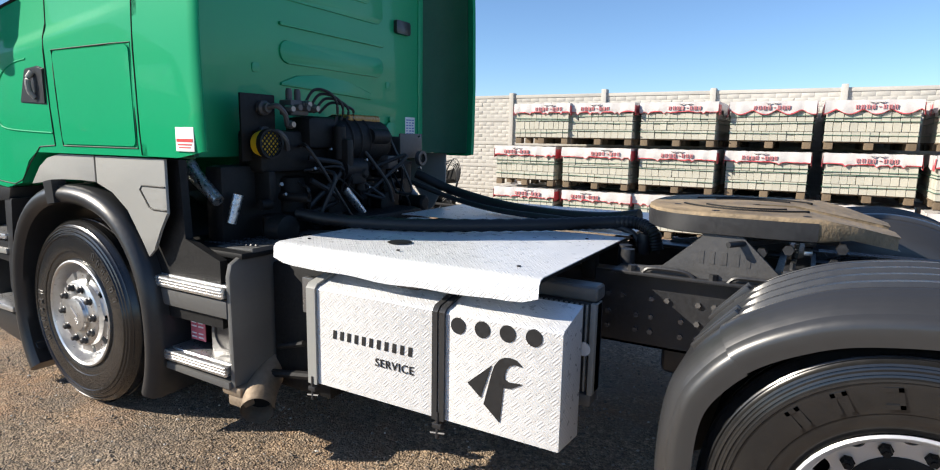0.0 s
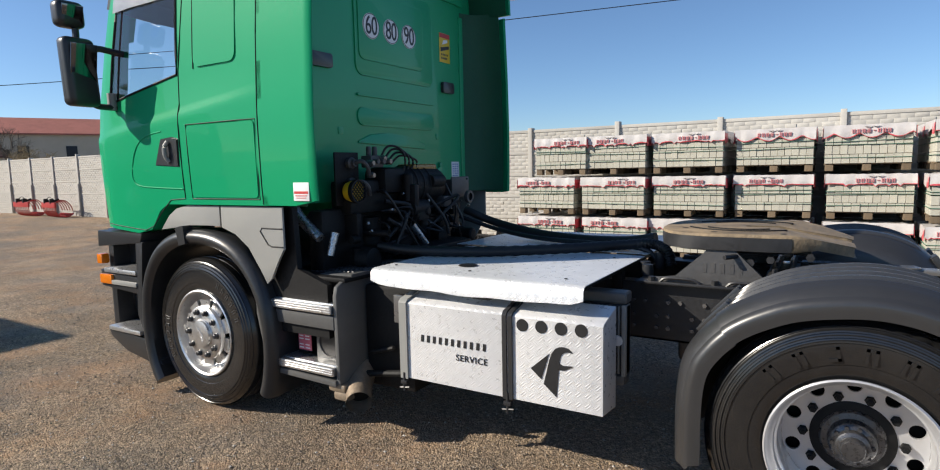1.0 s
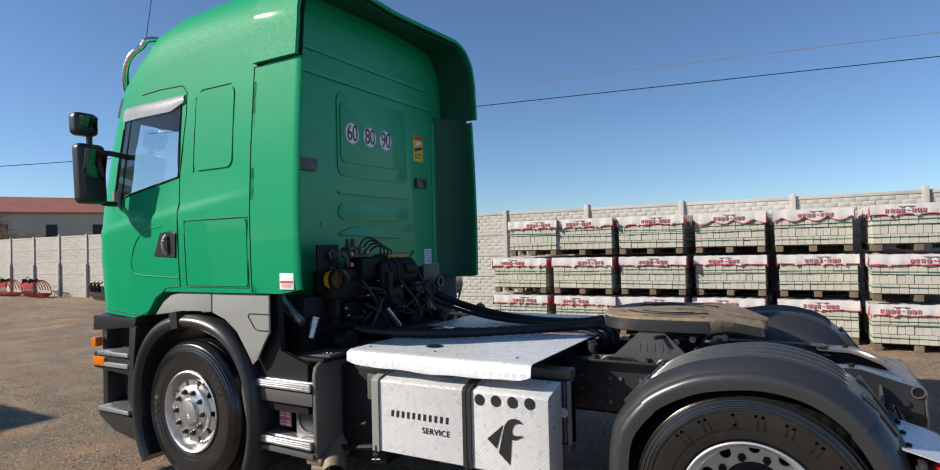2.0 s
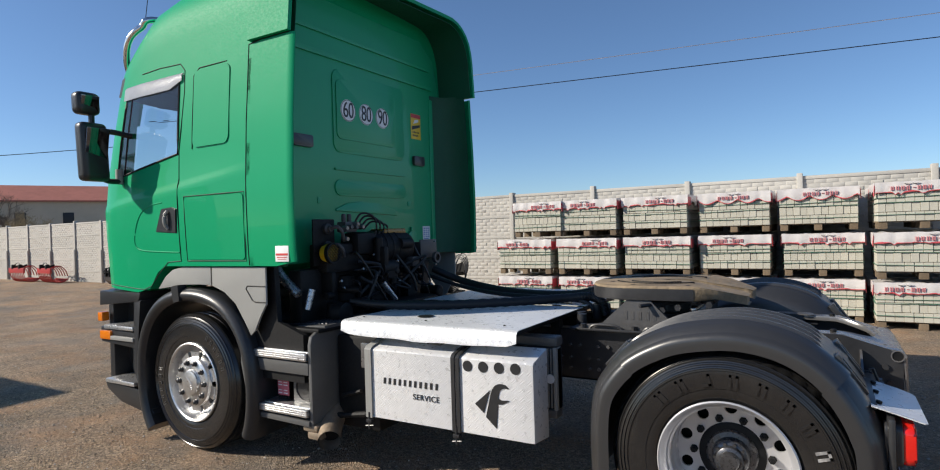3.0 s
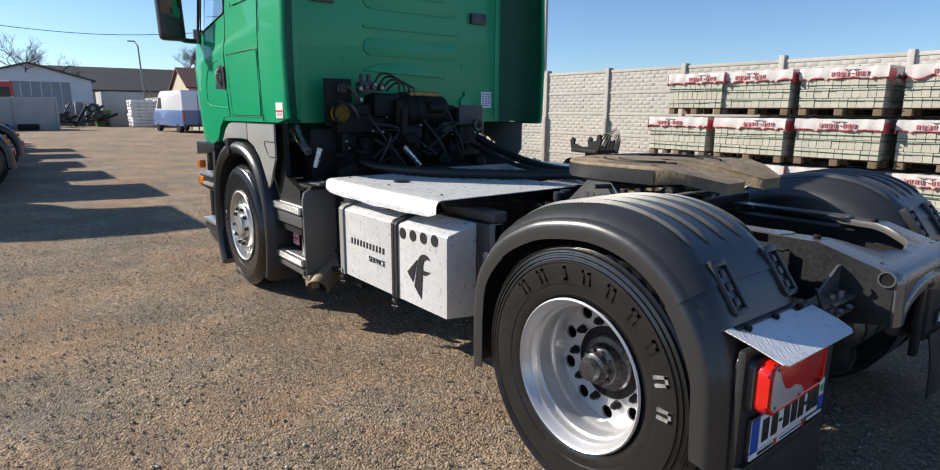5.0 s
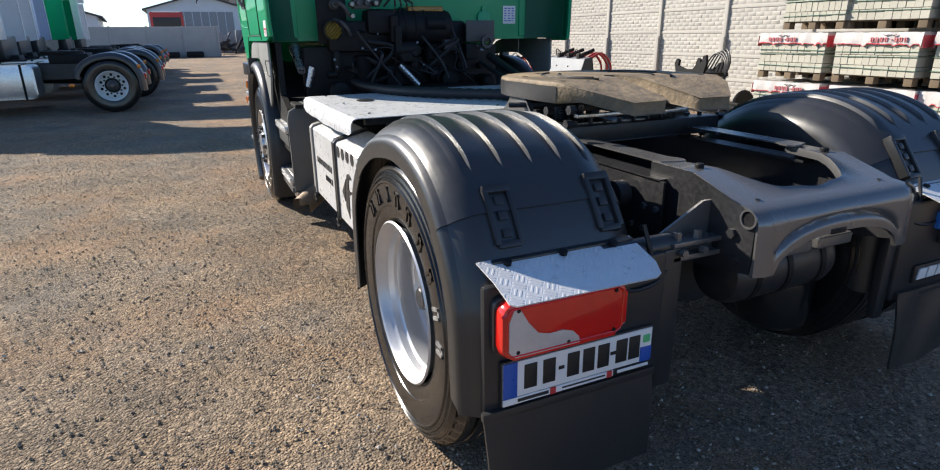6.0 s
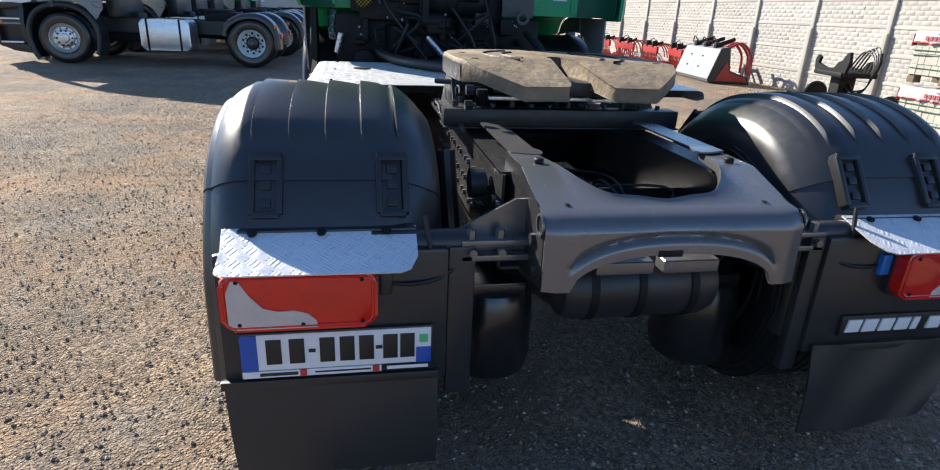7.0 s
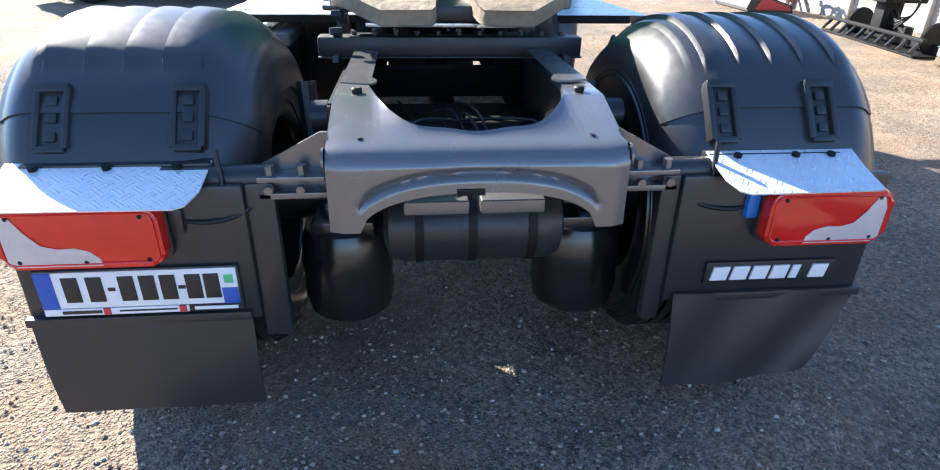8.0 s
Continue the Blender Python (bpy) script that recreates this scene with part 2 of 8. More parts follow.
CHROME = plain("polished_alloy", (0.78, 0.77, 0.75), rough=0.16, metal=1.0, vary=0.1, scale=8, rough_vary=0.08)
ALLOY = plain("ribbed_alloy", (0.72, 0.72, 0.72), rough=0.34, metal=0.9, vary=0.12, scale=10)
TREAD_TOP = tread_plate("tread_plate_flat", (0.75, 0.76, 0.77))
TREAD_SIDE = tread_plate("tread_plate_upright", (0.74, 0.74, 0.74))
DUSTY_PLATE = plain("greasy_dusty_plate", (0.33, 0.245, 0.15), rough=0.7, vary=0.3, scale=4, fine=35, second=(0.16, 0.12, 0.075), bump=0.9, bump_scale=16, depth=0.012, dust=(0.035, 0.03, 0.024), dust_amount=0.6)
RUST = plain("exhaust_steel", (0.34, 0.27, 0.2), rough=0.55, metal=0.6, vary=0.4, scale=9, bump=0.1, bump_scale=60)
WHITE = plain("white_print", (0.78, 0.78, 0.78), rough=0.4, vary=0.03)
BLACK = plain("black_print", (0.015, 0.015, 0.016), rough=0.45, vary=0.1)
RED_PRINT = plain("red_print", (0.55, 0.04, 0.04), rough=0.45, vary=0.1)
YELLOW_PRINT = plain("yellow_print", (0.75, 0.5, 0.02), rough=0.4, vary=0.06)
BLUE_PRINT = plain("blue_print", (0.02, 0.09, 0.42), rough=0.35, vary=0.05)
GREEN_PRINT = plain("green_print", (0.1, 0.5, 0.2), rough=0.4, vary=0.05)
PINK = plain("faded_red_sticker", (0.55, 0.12, 0.16), rough=0.5, vary=0.2, scale=40)
AMBER_OIL = plain("amber_plastic", (0.30, 0.16, 0.025), rough=0.3, vary=0.15)
BLUE_PLUG = plain("blue_connector", (0.02, 0.16, 0.5), rough=0.4, vary=0.1)
SILVER_WRAP = plain("foil_heat_wrap", (0.6, 0.6, 0.6), rough=0.3, metal=0.9, vary=0.4, scale=50, bump=0.8, bump_scale=60)
SEAT = plain("seat_cloth", (0.05, 0.055, 0.06), rough=0.85, vary=0.2, scale=20)


def lens(name, colour, rough, through_it):
    m = Mat(name, colour, rough=rough, vary=0.12, scale=9, coat=0.7, rough_vary=0.03)
    m.b.inputs["Transmission Weight"].default_value = through_it
    m.b.inputs["IOR"].default_value = 1.45
    return m.m


RED_LENS = lens("red_lamp_lens", (0.66, 0.014, 0.009), 0.22, 0.0)
CLEAR_LENS = lens("clear_lamp_lens", (0.6, 0.52, 0.48), 0.15, 0.0)
AMBER_LENS = lens("amber_lamp_lens", (0.75, 0.2, 0.01), 0.2, 0.0)
GLASS = bpy.data.materials.new("window_glass")
GLASS.use_nodes = True
GLASS.node_tree.nodes["Principled BSDF"].inputs["Base Color"].default_value = (0.82, 0.9, 0.9, 1)
GLASS.node_tree.nodes["Principled BSDF"].inputs["Roughness"].default_value = 0.02
GLASS.node_tree.nodes["Principled BSDF"].inputs["Transmission Weight"].default_value = 1.0
GLASS.node_tree.nodes["Principled BSDF"].inputs["IOR"].default_value = 1.05
GLASS.node_tree.nodes["Principled BSDF"].inputs["Coat Weight"].default_value = 1.0
FLAP = plain("flap_rubber", (0.03, 0.029, 0.029), rough=0.4, vary=0.15, scale=3, bump=0.05, bump_scale=60)
MIRROR = plain("mirror_glass", (0.13, 0.14, 0.16), rough=0.03, metal=1.0, vary=0.02, rough_vary=0.01)


# ---- ground and boundary ----
def gravel_material():
    m = Mat("rolled_gravel", (0.44, 0.315, 0.205), rough=0.92, vary=0.2, scale=0.45, fine=4.0, second=(0.235, 0.185, 0.135), rough_vary=0.05)
    stones = m.voronoi(84, "F1", "Color")
    gap = m.voronoi(84)
    tone = m.node("ShaderNodeSeparateColor")
    m.t.links.new(stones, tone.inputs[0])
    col = m.shade(m.colour, m.range(tone.outputs[0], 0, 1, 0.55, 1.45))
    grit = m.noise(190, 4, 0.85)
    col = m.shade(col, m.range(grit, 0.36, 0.64, 0.56, 1.42))
    col = m.shade(col, m.range(m.noise(34, 5, 0.75), 0.37, 0.63, 0.62, 1.38))
    red = m.ramp(m.noise(0.9, 6, 0.68), [(0.49, (0, 0, 0)), (0.62, (1, 1, 1))])
    col = m.blend(m.math("MULTIPLY", red, 0.6), col, (0.43, 0.25, 0.135))
    grey = m.ramp(m.noise(0.6, 6, 0.7), [(0.48, (0, 0, 0)), (0.62, (1, 1, 1))])
    col = m.blend(m.math("MULTIPLY", grey, 0.5), col, (0.21, 0.20, 0.18))
    m.put(col, "Base Color")
    # packed stones with patches worn smooth
    worn = m.range(m.noise(1.6, 4, 0.6), 0.38, 0.62, 0.3, 1.0)
    h = m.math("ADD", m.math("MULTIPLY", m.range(gap, 0.0, 0.6, 1, 0), 1.1), m.math("MULTIPLY", grit, 0.5))
    h = m.math("ADD", m.math("MULTIPLY", h, worn), m.math("MULTIPLY", m.noise(42, 4, 0.7), 0.8))
    h = m.math("ADD", h, m.math("MULTIPLY", m.noise(11, 3, 0.6), 0.8))
    m.relief(h, 1.0, 0.036)
    return m.m


GRAVEL = gravel_material()


def make_ground():
    bm = bmesh.new()
    xs = [-900, -300, -150] + [-90 + 3 * i for i in range(24)] + [-18 + 0.3 * i for i in range(100)] + [12 + 6 * i for i in range(6)] + [80, 200, 900]
    ys = [-900, -200, -60, -30, -18] + [-9 + 0.3 * i for i in range(60)] + [9 + 4 * i for i in range(6)] + [60, 200, 900]
    rows = []
    for x in xs:
        row = []
        for y in ys:
            near = 1.0 if -17 < x < 11 and -8 < y < 8.6 else 0.0
            z = near * (0.012 * noise.noise(Vector((x * 0.7, y * 0.7, 3))) + 0.006 * noise.noise(Vector((x * 2.3, y * 2.3, 9)))) - 0.006
            row.append(bm.verts.new((x, y, z)))
        rows.append(row)
    for a, b in zip(rows, rows[1:]):
        for i in range(len(ys) - 1):
            bm.faces.new((a[i], b[i], b[i + 1], a[i + 1]))
    ob = link("ground", bm, GRAVEL)
    tagged(ob, "compacted brown-grey gravel yard with loose grit", "ground", kind="structure")


make_ground()


def make_stones():
    """Loose stones on the yard, each a small uneven lump."""
    rng = np.random.default_rng(5)
    count = 90000
    x = rng.uniform(-9, 3.2, count)
    y = rng.uniform(-4.6, 3.2, count)
    near = rng.uniform(0, 1, count) < np.clip(1.2 - 0.10 * np.hypot(x - 0.5, y + 1.5), 0.15, 1)
    x, y = x[near], y[near]
    n = len(x)
    size = 0.0030 + 0.0085 * rng.power(0.34, n)
    shape = np.array([(1, 0, 0), (0, 1, 0), (-1, 0, 0), (0, -1, 0), (0, 0, 0.8), (0, 0, -0.8)], float)
    faces = np.array([(0, 1, 4), (1, 2, 4), (2, 3, 4), (3, 0, 4), (1, 0, 5), (2, 1, 5), (3, 2, 5), (0, 3, 5)])
    turn = rng.uniform(0, math.tau, n)
    c, s = np.cos(turn), np.sin(turn)
    v = shape[None] * rng.uniform(0.6, 1.3, (n, 6, 1)) * size[:, None, None]
    vx = v[..., 0] * c[:, None] - v[..., 1] * s[:, None] + x[:, None]
    vy = v[..., 0] * s[:, None] + v[..., 1] * c[:, None] + y[:, None]
    vz = v[..., 2] * 0.8 + (size * 0.25)[:, None]
    verts = np.stack([vx, vy, vz], -1).reshape(-1, 3)
    tris = (faces[None] + 6 * np.arange(n)[:, None, None]).reshape(-1, 3)
    mesh = bpy.data.meshes.new("loose_stones")
    mesh.from_pydata(verts.tolist(), [], tris.tolist())
    m = Mat("scattered_stones", (0.36, 0.32, 0.27), rough=0.9, vary=0.1)
    island = m.node("ShaderNodeNewGeometry").outputs["Random Per Island"]
    m.put(m.ramp(island, [(0.0, (0.17, 0.14, 0.11)), (0.35, (0.25, 0.195, 0.145)), (0.8, (0.36, 0.285, 0.21)), (1.0, (0.52, 0.48, 0.43))]), "Base Color")
    mesh.materials.append(m.m)
    tagged(new("loose_stones", mesh), "small loose grey and tan stones on the yard", "stones", kind="stuff")


make_stones()


# ---- the tractor truck: rear axle at x = 0, front towards -x ----
AXLE_F, HUB, RADIUS = -3.70, 0.512, 0.512


def lerp_table(table, x):
    if x <= table[0][0]:
        return table[0][1]
    for (a, p), (b, q) in zip(table, table[1:]):
        if x <= b:
            return p + (q - p) * (x - a) / (b - a)
    return table[-1][1]


CAB_WIDTH = [(-5.03, 0.98), (-4.98, 1.12), (-4.88, 1.19), (-4.72, 1.225), (-4.4, 1.245), (-2.6, 1.245)]
CAB_TOP = [(-5.03, 3.12), (-4.7, 3.38), (-4.4, 3.53), (-4.0, 3.59), (-3.4, 3.62), (-2.6, 3.63)]
CAB_FOOT = [(-5.03, 1.20), (-4.3, 1.16), (-4.22, 1.20), (-4.1, 1.33), (-4.0, 1.38), (-2.6, 1.385)]


def crease(x):
    """Height of the body line that runs down the flank towards the front."""
    return 2.075 + 0.112 * (x + 3.1)


def cab_side(x, z):
    """Half the width of the cab at a height: it tapers a little to the top and the foot, and swells below the body line."""
    w = lerp_table(CAB_WIDTH, x)
    if x < -3.02:
        swell = min(max((crease(x) + 0.03 - z) / 0.07, 0), 1) * min(1, (-3.02 - x) / 0.1)
        w += 0.016 * (swell * swell * (3 - 2 * swell) - 0.5) * min(1, max(0, (z - 1.45) / 0.3))
    return w * lerp_table([(1.1, 0.975), (1.5, 0.995), (1.9, 1.0), (2.4, 0.985), (2.9, 0.955), (3.6, 0.9)], z)


def cab_lean(x, z):
    """How far the front leans back at a height."""
    f = min(max((-3.95 - x) / 1.0, 0), 1)
    return f * (max(0, z - 2.0) * 0.24 + max(0, z - 2.95) * 0.04)


WINDOW_X = (-4.66, -3.80)


def sill(x):
    """Height of the foot of the side window, which dips to the front."""
    return 2.10 + 0.13 * min(max((x + 4.66) / 0.86, 0), 1)


def cab_ring(x):
    """The left half of a cross-section, from the foot to the middle of the roof, as (x, y, z)."""
    foot, top = lerp_table(CAB_FOOT, x), lerp_table(CAB_TOP, x)
    shoulder = top - 0.48
    line = crease(x)
    zs = [foot, 0.5 * (foot + 1.5), 1.62, line - 0.075, line - 0.04, line - 0.018, line + 0.005, line + 0.03, max(sill(x), line + 0.05), 2.5, 2.82, max(2.9, shoulder)]
    half = [(-cab_side(x, z), z) for z in zs]
    y0, z0 = half[-1]
    for s in range(1, 9):
        a = math.pi / 2 * s / 8
        half.append((y0 * (0.66 + 0.34 * math.cos(a) ** 0.8) if s < 8 else y0 * 0.66, z0 + (top - z0) * math.sin(a) ** 0.9))
    half += [(y0 * 0.33, top + 0.015), (0.0, top + 0.02)]
    return [(x + cab_lean(x, z), y, z) for y, z in half]


def make_cab(truck, paint):
    xs = [-5.03, -4.98, -4.88, -4.76, -4.66, -4.4, -4.22, -4.1, -4.0, -3.80, -3.6, -3.3, -3.02, -2.98]
    bm = bmesh.new()
    rings = []
    for x in xs:
        half = cab_ring(x)
        full = half + [(p[0], -p[1], p[2]) for p in half[-2::-1]]
        rings.append([bm.verts.new(p) for p in full])
    k = len(rings[0])
    glass = bmesh.new()

    def pane(vs):
        glass.faces.new([glass.verts.new(v.co) for v in vs])

    for (xa, a), (xb, b) in zip(zip(xs, rings), zip(xs[1:], rings[1:])):
        for i in range(k - 1):
            window = xa >= WINDOW_X[0] - 0.01 and xb <= WINDOW_X[1] + 0.01 and (i in (8, 9) or k - 2 - i in (8, 9))
            quad = (a[i], a[i + 1], b[i + 1], b[i])
            pane(quad) if window else bm.faces.new(quad)
    for ends, is_front in ((rings[0], True), (rings[-1], False)):
        for i in range(k // 2):
            a, b, c, d = ends[i], ends[i + 1], ends[k - 2 - i], ends[k - 1 - i]
            quad = (a, b, c, d) if len({a, b, c, d}) == 4 else (a, b, d)
            if is_front and i in (8, 9, 10):
                pane(quad)
            else:
                bm.faces.new(quad)
    for a, b in zip(rings, rings[1:]):
        bm.faces.new((a[0], b[0], b[-1], a[-1]))
    body = part("cab", bm, paint, truck, "glossy painted sleeper cab shell", sharp=28)
    panes = part("cab_window", glass, GLASS, truck, "clear cab glass", sharp=28)
    panes.visible_shadow = False
    return body


def on_side(x, z, out=0.0, left=True):
    y = cab_side(x, z) + out
    return Vector((x + cab_lean(x, z), -y if left else y, z))


def seam(bm, pts, r=0.0035, out=0.0005, left=True, steps=5):
    """A dark joint line that follows the cab's side."""
    dense = []
    for (xa, za), (xb, zb) in zip(pts, pts[1:]):
        for s in range(steps):
            dense.append((xa + (xb - xa) * s / steps, za + (zb - za) * s / steps))
    dense.append(pts[-1])
    tube(bm, [on_side(x, z, out, left) for x, z in dense], r, 6)


def side_panel(bm, outline, out, depth=0.02, left=True):
    """A thin panel that follows the cab's side, proud of it by out."""
    one = [bm.verts.new(on_side(x, z, out, left)) for x, z in outline]
    two = [bm.verts.new(on_side(x, z, -depth, left)) for x, z in outline]
    cap = bm.faces.new(one)
    n = len(outline)
    for i in range(n):
        bm.faces.new((one[i], one[(i + 1) % n], two[(i + 1) % n], two[i]))
    bmesh.ops.bevel(bm, geom=list(cap.edges), offset=min(out * 0.8, 0.008), segments=2, affect="EDGES")


# ---- wheels: each stands on its own axis along y, its outer face towards -y ----
def tyre_mesh(width, lugs):
    bm = bmesh.new()
    w = width / 2
    r = RADIUS
    side = [(0.288, -w + 0.03), (0.292, -w + 0.012), (0.305, -w + 0.004), (0.33, -w - 0.002), (0.345, -w - 0.002), (0.348, -w - 0.006), (0.40, -w - 0.012), (0.426, -w - 0.010),
            (0.429, -w - 0.015), (0.435, -w - 0.015), (0.438, -w - 0.009), (0.444, -w - 0.008), (0.447, -w - 0.013), (0.453, -w - 0.012), (0.456, -w - 0.006), (0.462, -w - 0.005), (0.465, -w - 0.010), (0.471, -w - 0.009), (0.474, -w - 0.002),
            (r - 0.032, -w + 0.001), (r - 0.028, -w - 0.003), (r - 0.024, -w - 0.001), (r - 0.021, -w + 0.007), (r - 0.010, -w + 0.015), (r - 0.003, -w + 0.03)]
    # the shoulder rounds away from the widest part of the wall
    side = [(q, h + (max(q - 0.426, 0) / 0.08) ** 1.3 * 0.013) for q, h in side]
    prof = list(side)
    ribs = 5
    for g in range(ribs):
        a = -w + 0.034 + g * (2 * w - 0.068) / ribs
        b = -w + 0.034 + (g + 1) * (2 * w - 0.068) / ribs
        prof += [(r, a + 0.004), (r, b - 0.008), (r - 0.014, b - 0.005), (r - 0.014, b - 0.001)]
    prof = prof[:-2]
    prof += [(q, -h) for q, h in side[::-1]]
    segs = 150 if lugs else 72
    lathe(bm, prof, segments=segs)
    if lugs:
        for v in bm.verts:
            rad = math.hypot(v.co.x, v.co.z)
            s = round(math.atan2(v.co.z, v.co.x) / math.tau * segs) % 3
            if s == 0 and rad > r - 0.023 and abs(v.co.y) > w - 0.034:
                k = 1 - 0.011 / rad
                v.co.x, v.co.z = v.co.x * k, v.co.z * k
    return bm


TYRES = {}


def tyre_part(width, lugs, wheel, shift, label):
    """The tyre under its wheel; all tyres of a kind share one mesh."""
    if lugs not in TYRES:
        bm = tyre_mesh(width, lugs)
        bmesh.ops.translate(bm, verts=bm.verts, vec=(0, shift, 0))
        TYRES[lugs] = part("tyre", bm, RUBBER, wheel, label)
        return TYRES[lugs]
    return again(TYRES[lugs], Matrix(), wheel)


def sidewall_marks(bm, y, start, count, r, height=0.035, gap=8.2, seed=1):
    """Raised characters on a sidewall, as plain blocks that stand in for a maker's name."""
    rng = random.Random(seed)
    for i in range(count):
        a = start + gap * i
        turn = pose(0, 0, 0, 0, a, 0)
        wide = 0.011 if height < 0.05 else 0.019
        bar = 0.006 if height < 0.05 else 0.011
        for lo, hi in (((r - height / 2, y - 0.0022, -wide), (r + height / 2, y + 0.004, -wide + bar)),
                       ((r - height / 2, y - 0.0022, wide - bar), (r + height / 2, y + 0.004, wide)) if rng.random() < 0.6 else
                       ((r - height / 2, y - 0.0022, -wide), (r - height / 2 + bar, y + 0.004, wide)),
                       ((r + height / 2 - bar, y - 0.0022, -wide), (r + height / 2, y + 0.004, wide))):
            box(bm, lo, hi, 0.0, turn)


def front_wheel(truck, at, flip=False, marked=False):
    m = pose(*at) @ (pose(0, 0, 0, 0, 0, 180) if flip else Matrix())
    bm = bmesh.new()
    # a polished alloy disc that bulges outwards, with a ring of hand holes
    prof = [(0.292, -0.155), (0.296, -0.160), (0.288, -0.164), (0.278, -0.158), (0.272, -0.13), (0.262, -0.095), (0.25, -0.075), (0.236, -0.085), (0.225, -0.105), (0.218, -0.108)]
    lathe(bm, prof, segments=60)
    lathe(bm, [(0.186, -0.125), (0.182, -0.152), (0.172, -0.159), (0.10, -0.161), (0.096, -0.168), (0.085, -0.172), (0.0, -0.174)], segments=48)
    lathe(bm, [(0.292, -0.155), (0.292, 0.13), (0.25, 0.13), (0.25, -0.075)], segments=48)
    holes = 10
    for s in range(holes):
        # spokes between the hand holes
        turn = pose(0, 0, 0, 0, 36 * s + 18, 0)
        prism(bm, [(0.165, -0.045), (0.222, -0.05), (0.222, 0.05), (0.165, 0.045)], "y", -0.13, -0.108)
        bmesh.ops.transform(bm, matrix=turn, verts=list(bm.verts)[-8:])
    wheel = part("front_wheel", bm, WHEEL_ALLOY, truck, "front wheel with a polished alloy rim", sharp=40)
    wheel.matrix_basis = m
    dark = bmesh.new()
    lathe(dark, [(0.0, -0.06), (0.235, -0.06)], segments=40)
    part("brake_drum", dark, STEEL_BLACK, wheel)
    tyre_part(0.31, False, wheel, 0.0, "black road tyre with a worn ribbed tread")
    if marked:
        tb = bmesh.new()
        sidewall_marks(tb, -0.166, 150, 6, 0.395, 0.042, 8, 3)
        sidewall_marks(tb, -0.166, -60, 6, 0.395, 0.042, 8, 4)
        parts("raised_letter", tb, GLINT_RUBBER, wheel)
    nut = None
    for s in range(10):
        a = radians(36 * s)
        c = Vector((0.148 * math.cos(a), -0.159, 0.148 * math.sin(a)))
        if nut is None:
            nb = bmesh.new()
            lathe(nb, [(0.022, 0.0), (0.022, -0.006), (0.017, -0.010), (0.016, -0.024), (0.010, -0.028), (0.0, -0.028)], segments=8)
            nut = part("wheel_nut", nb, CHASSIS, wheel)
            nut.matrix_basis = Matrix.Translation(c)
        else:
            again(nut, Matrix.Translation(c))
    cap = bmesh.new()
    lathe(cap, [(0.094, -0.168), (0.09, -0.182), (0.075, -0.186), (0.0, -0.188)], segments=32)
    part("hub_cap", cap, WHEEL_ALLOY, wheel)
    # five small pips and a slanted bar on the cap
    marks = bmesh.new()
    for px, pz in ((0.012, -0.02), (0.026, -0.02), (0.019, -0.034), (0.033, -0.034), (0.026, -0.048)):
        box(marks, (px - 0.004, -0.190, pz - 0.004), (px + 0.004, -0.187, pz + 0.004))
    box(marks, (-0.045, -0.190, 0.014), (0.03, -0.187, 0.021), 0, pose(0, 0, 0, 0, 40, 0))
    parts("cap_mark", marks, RIM, wheel)
    return wheel


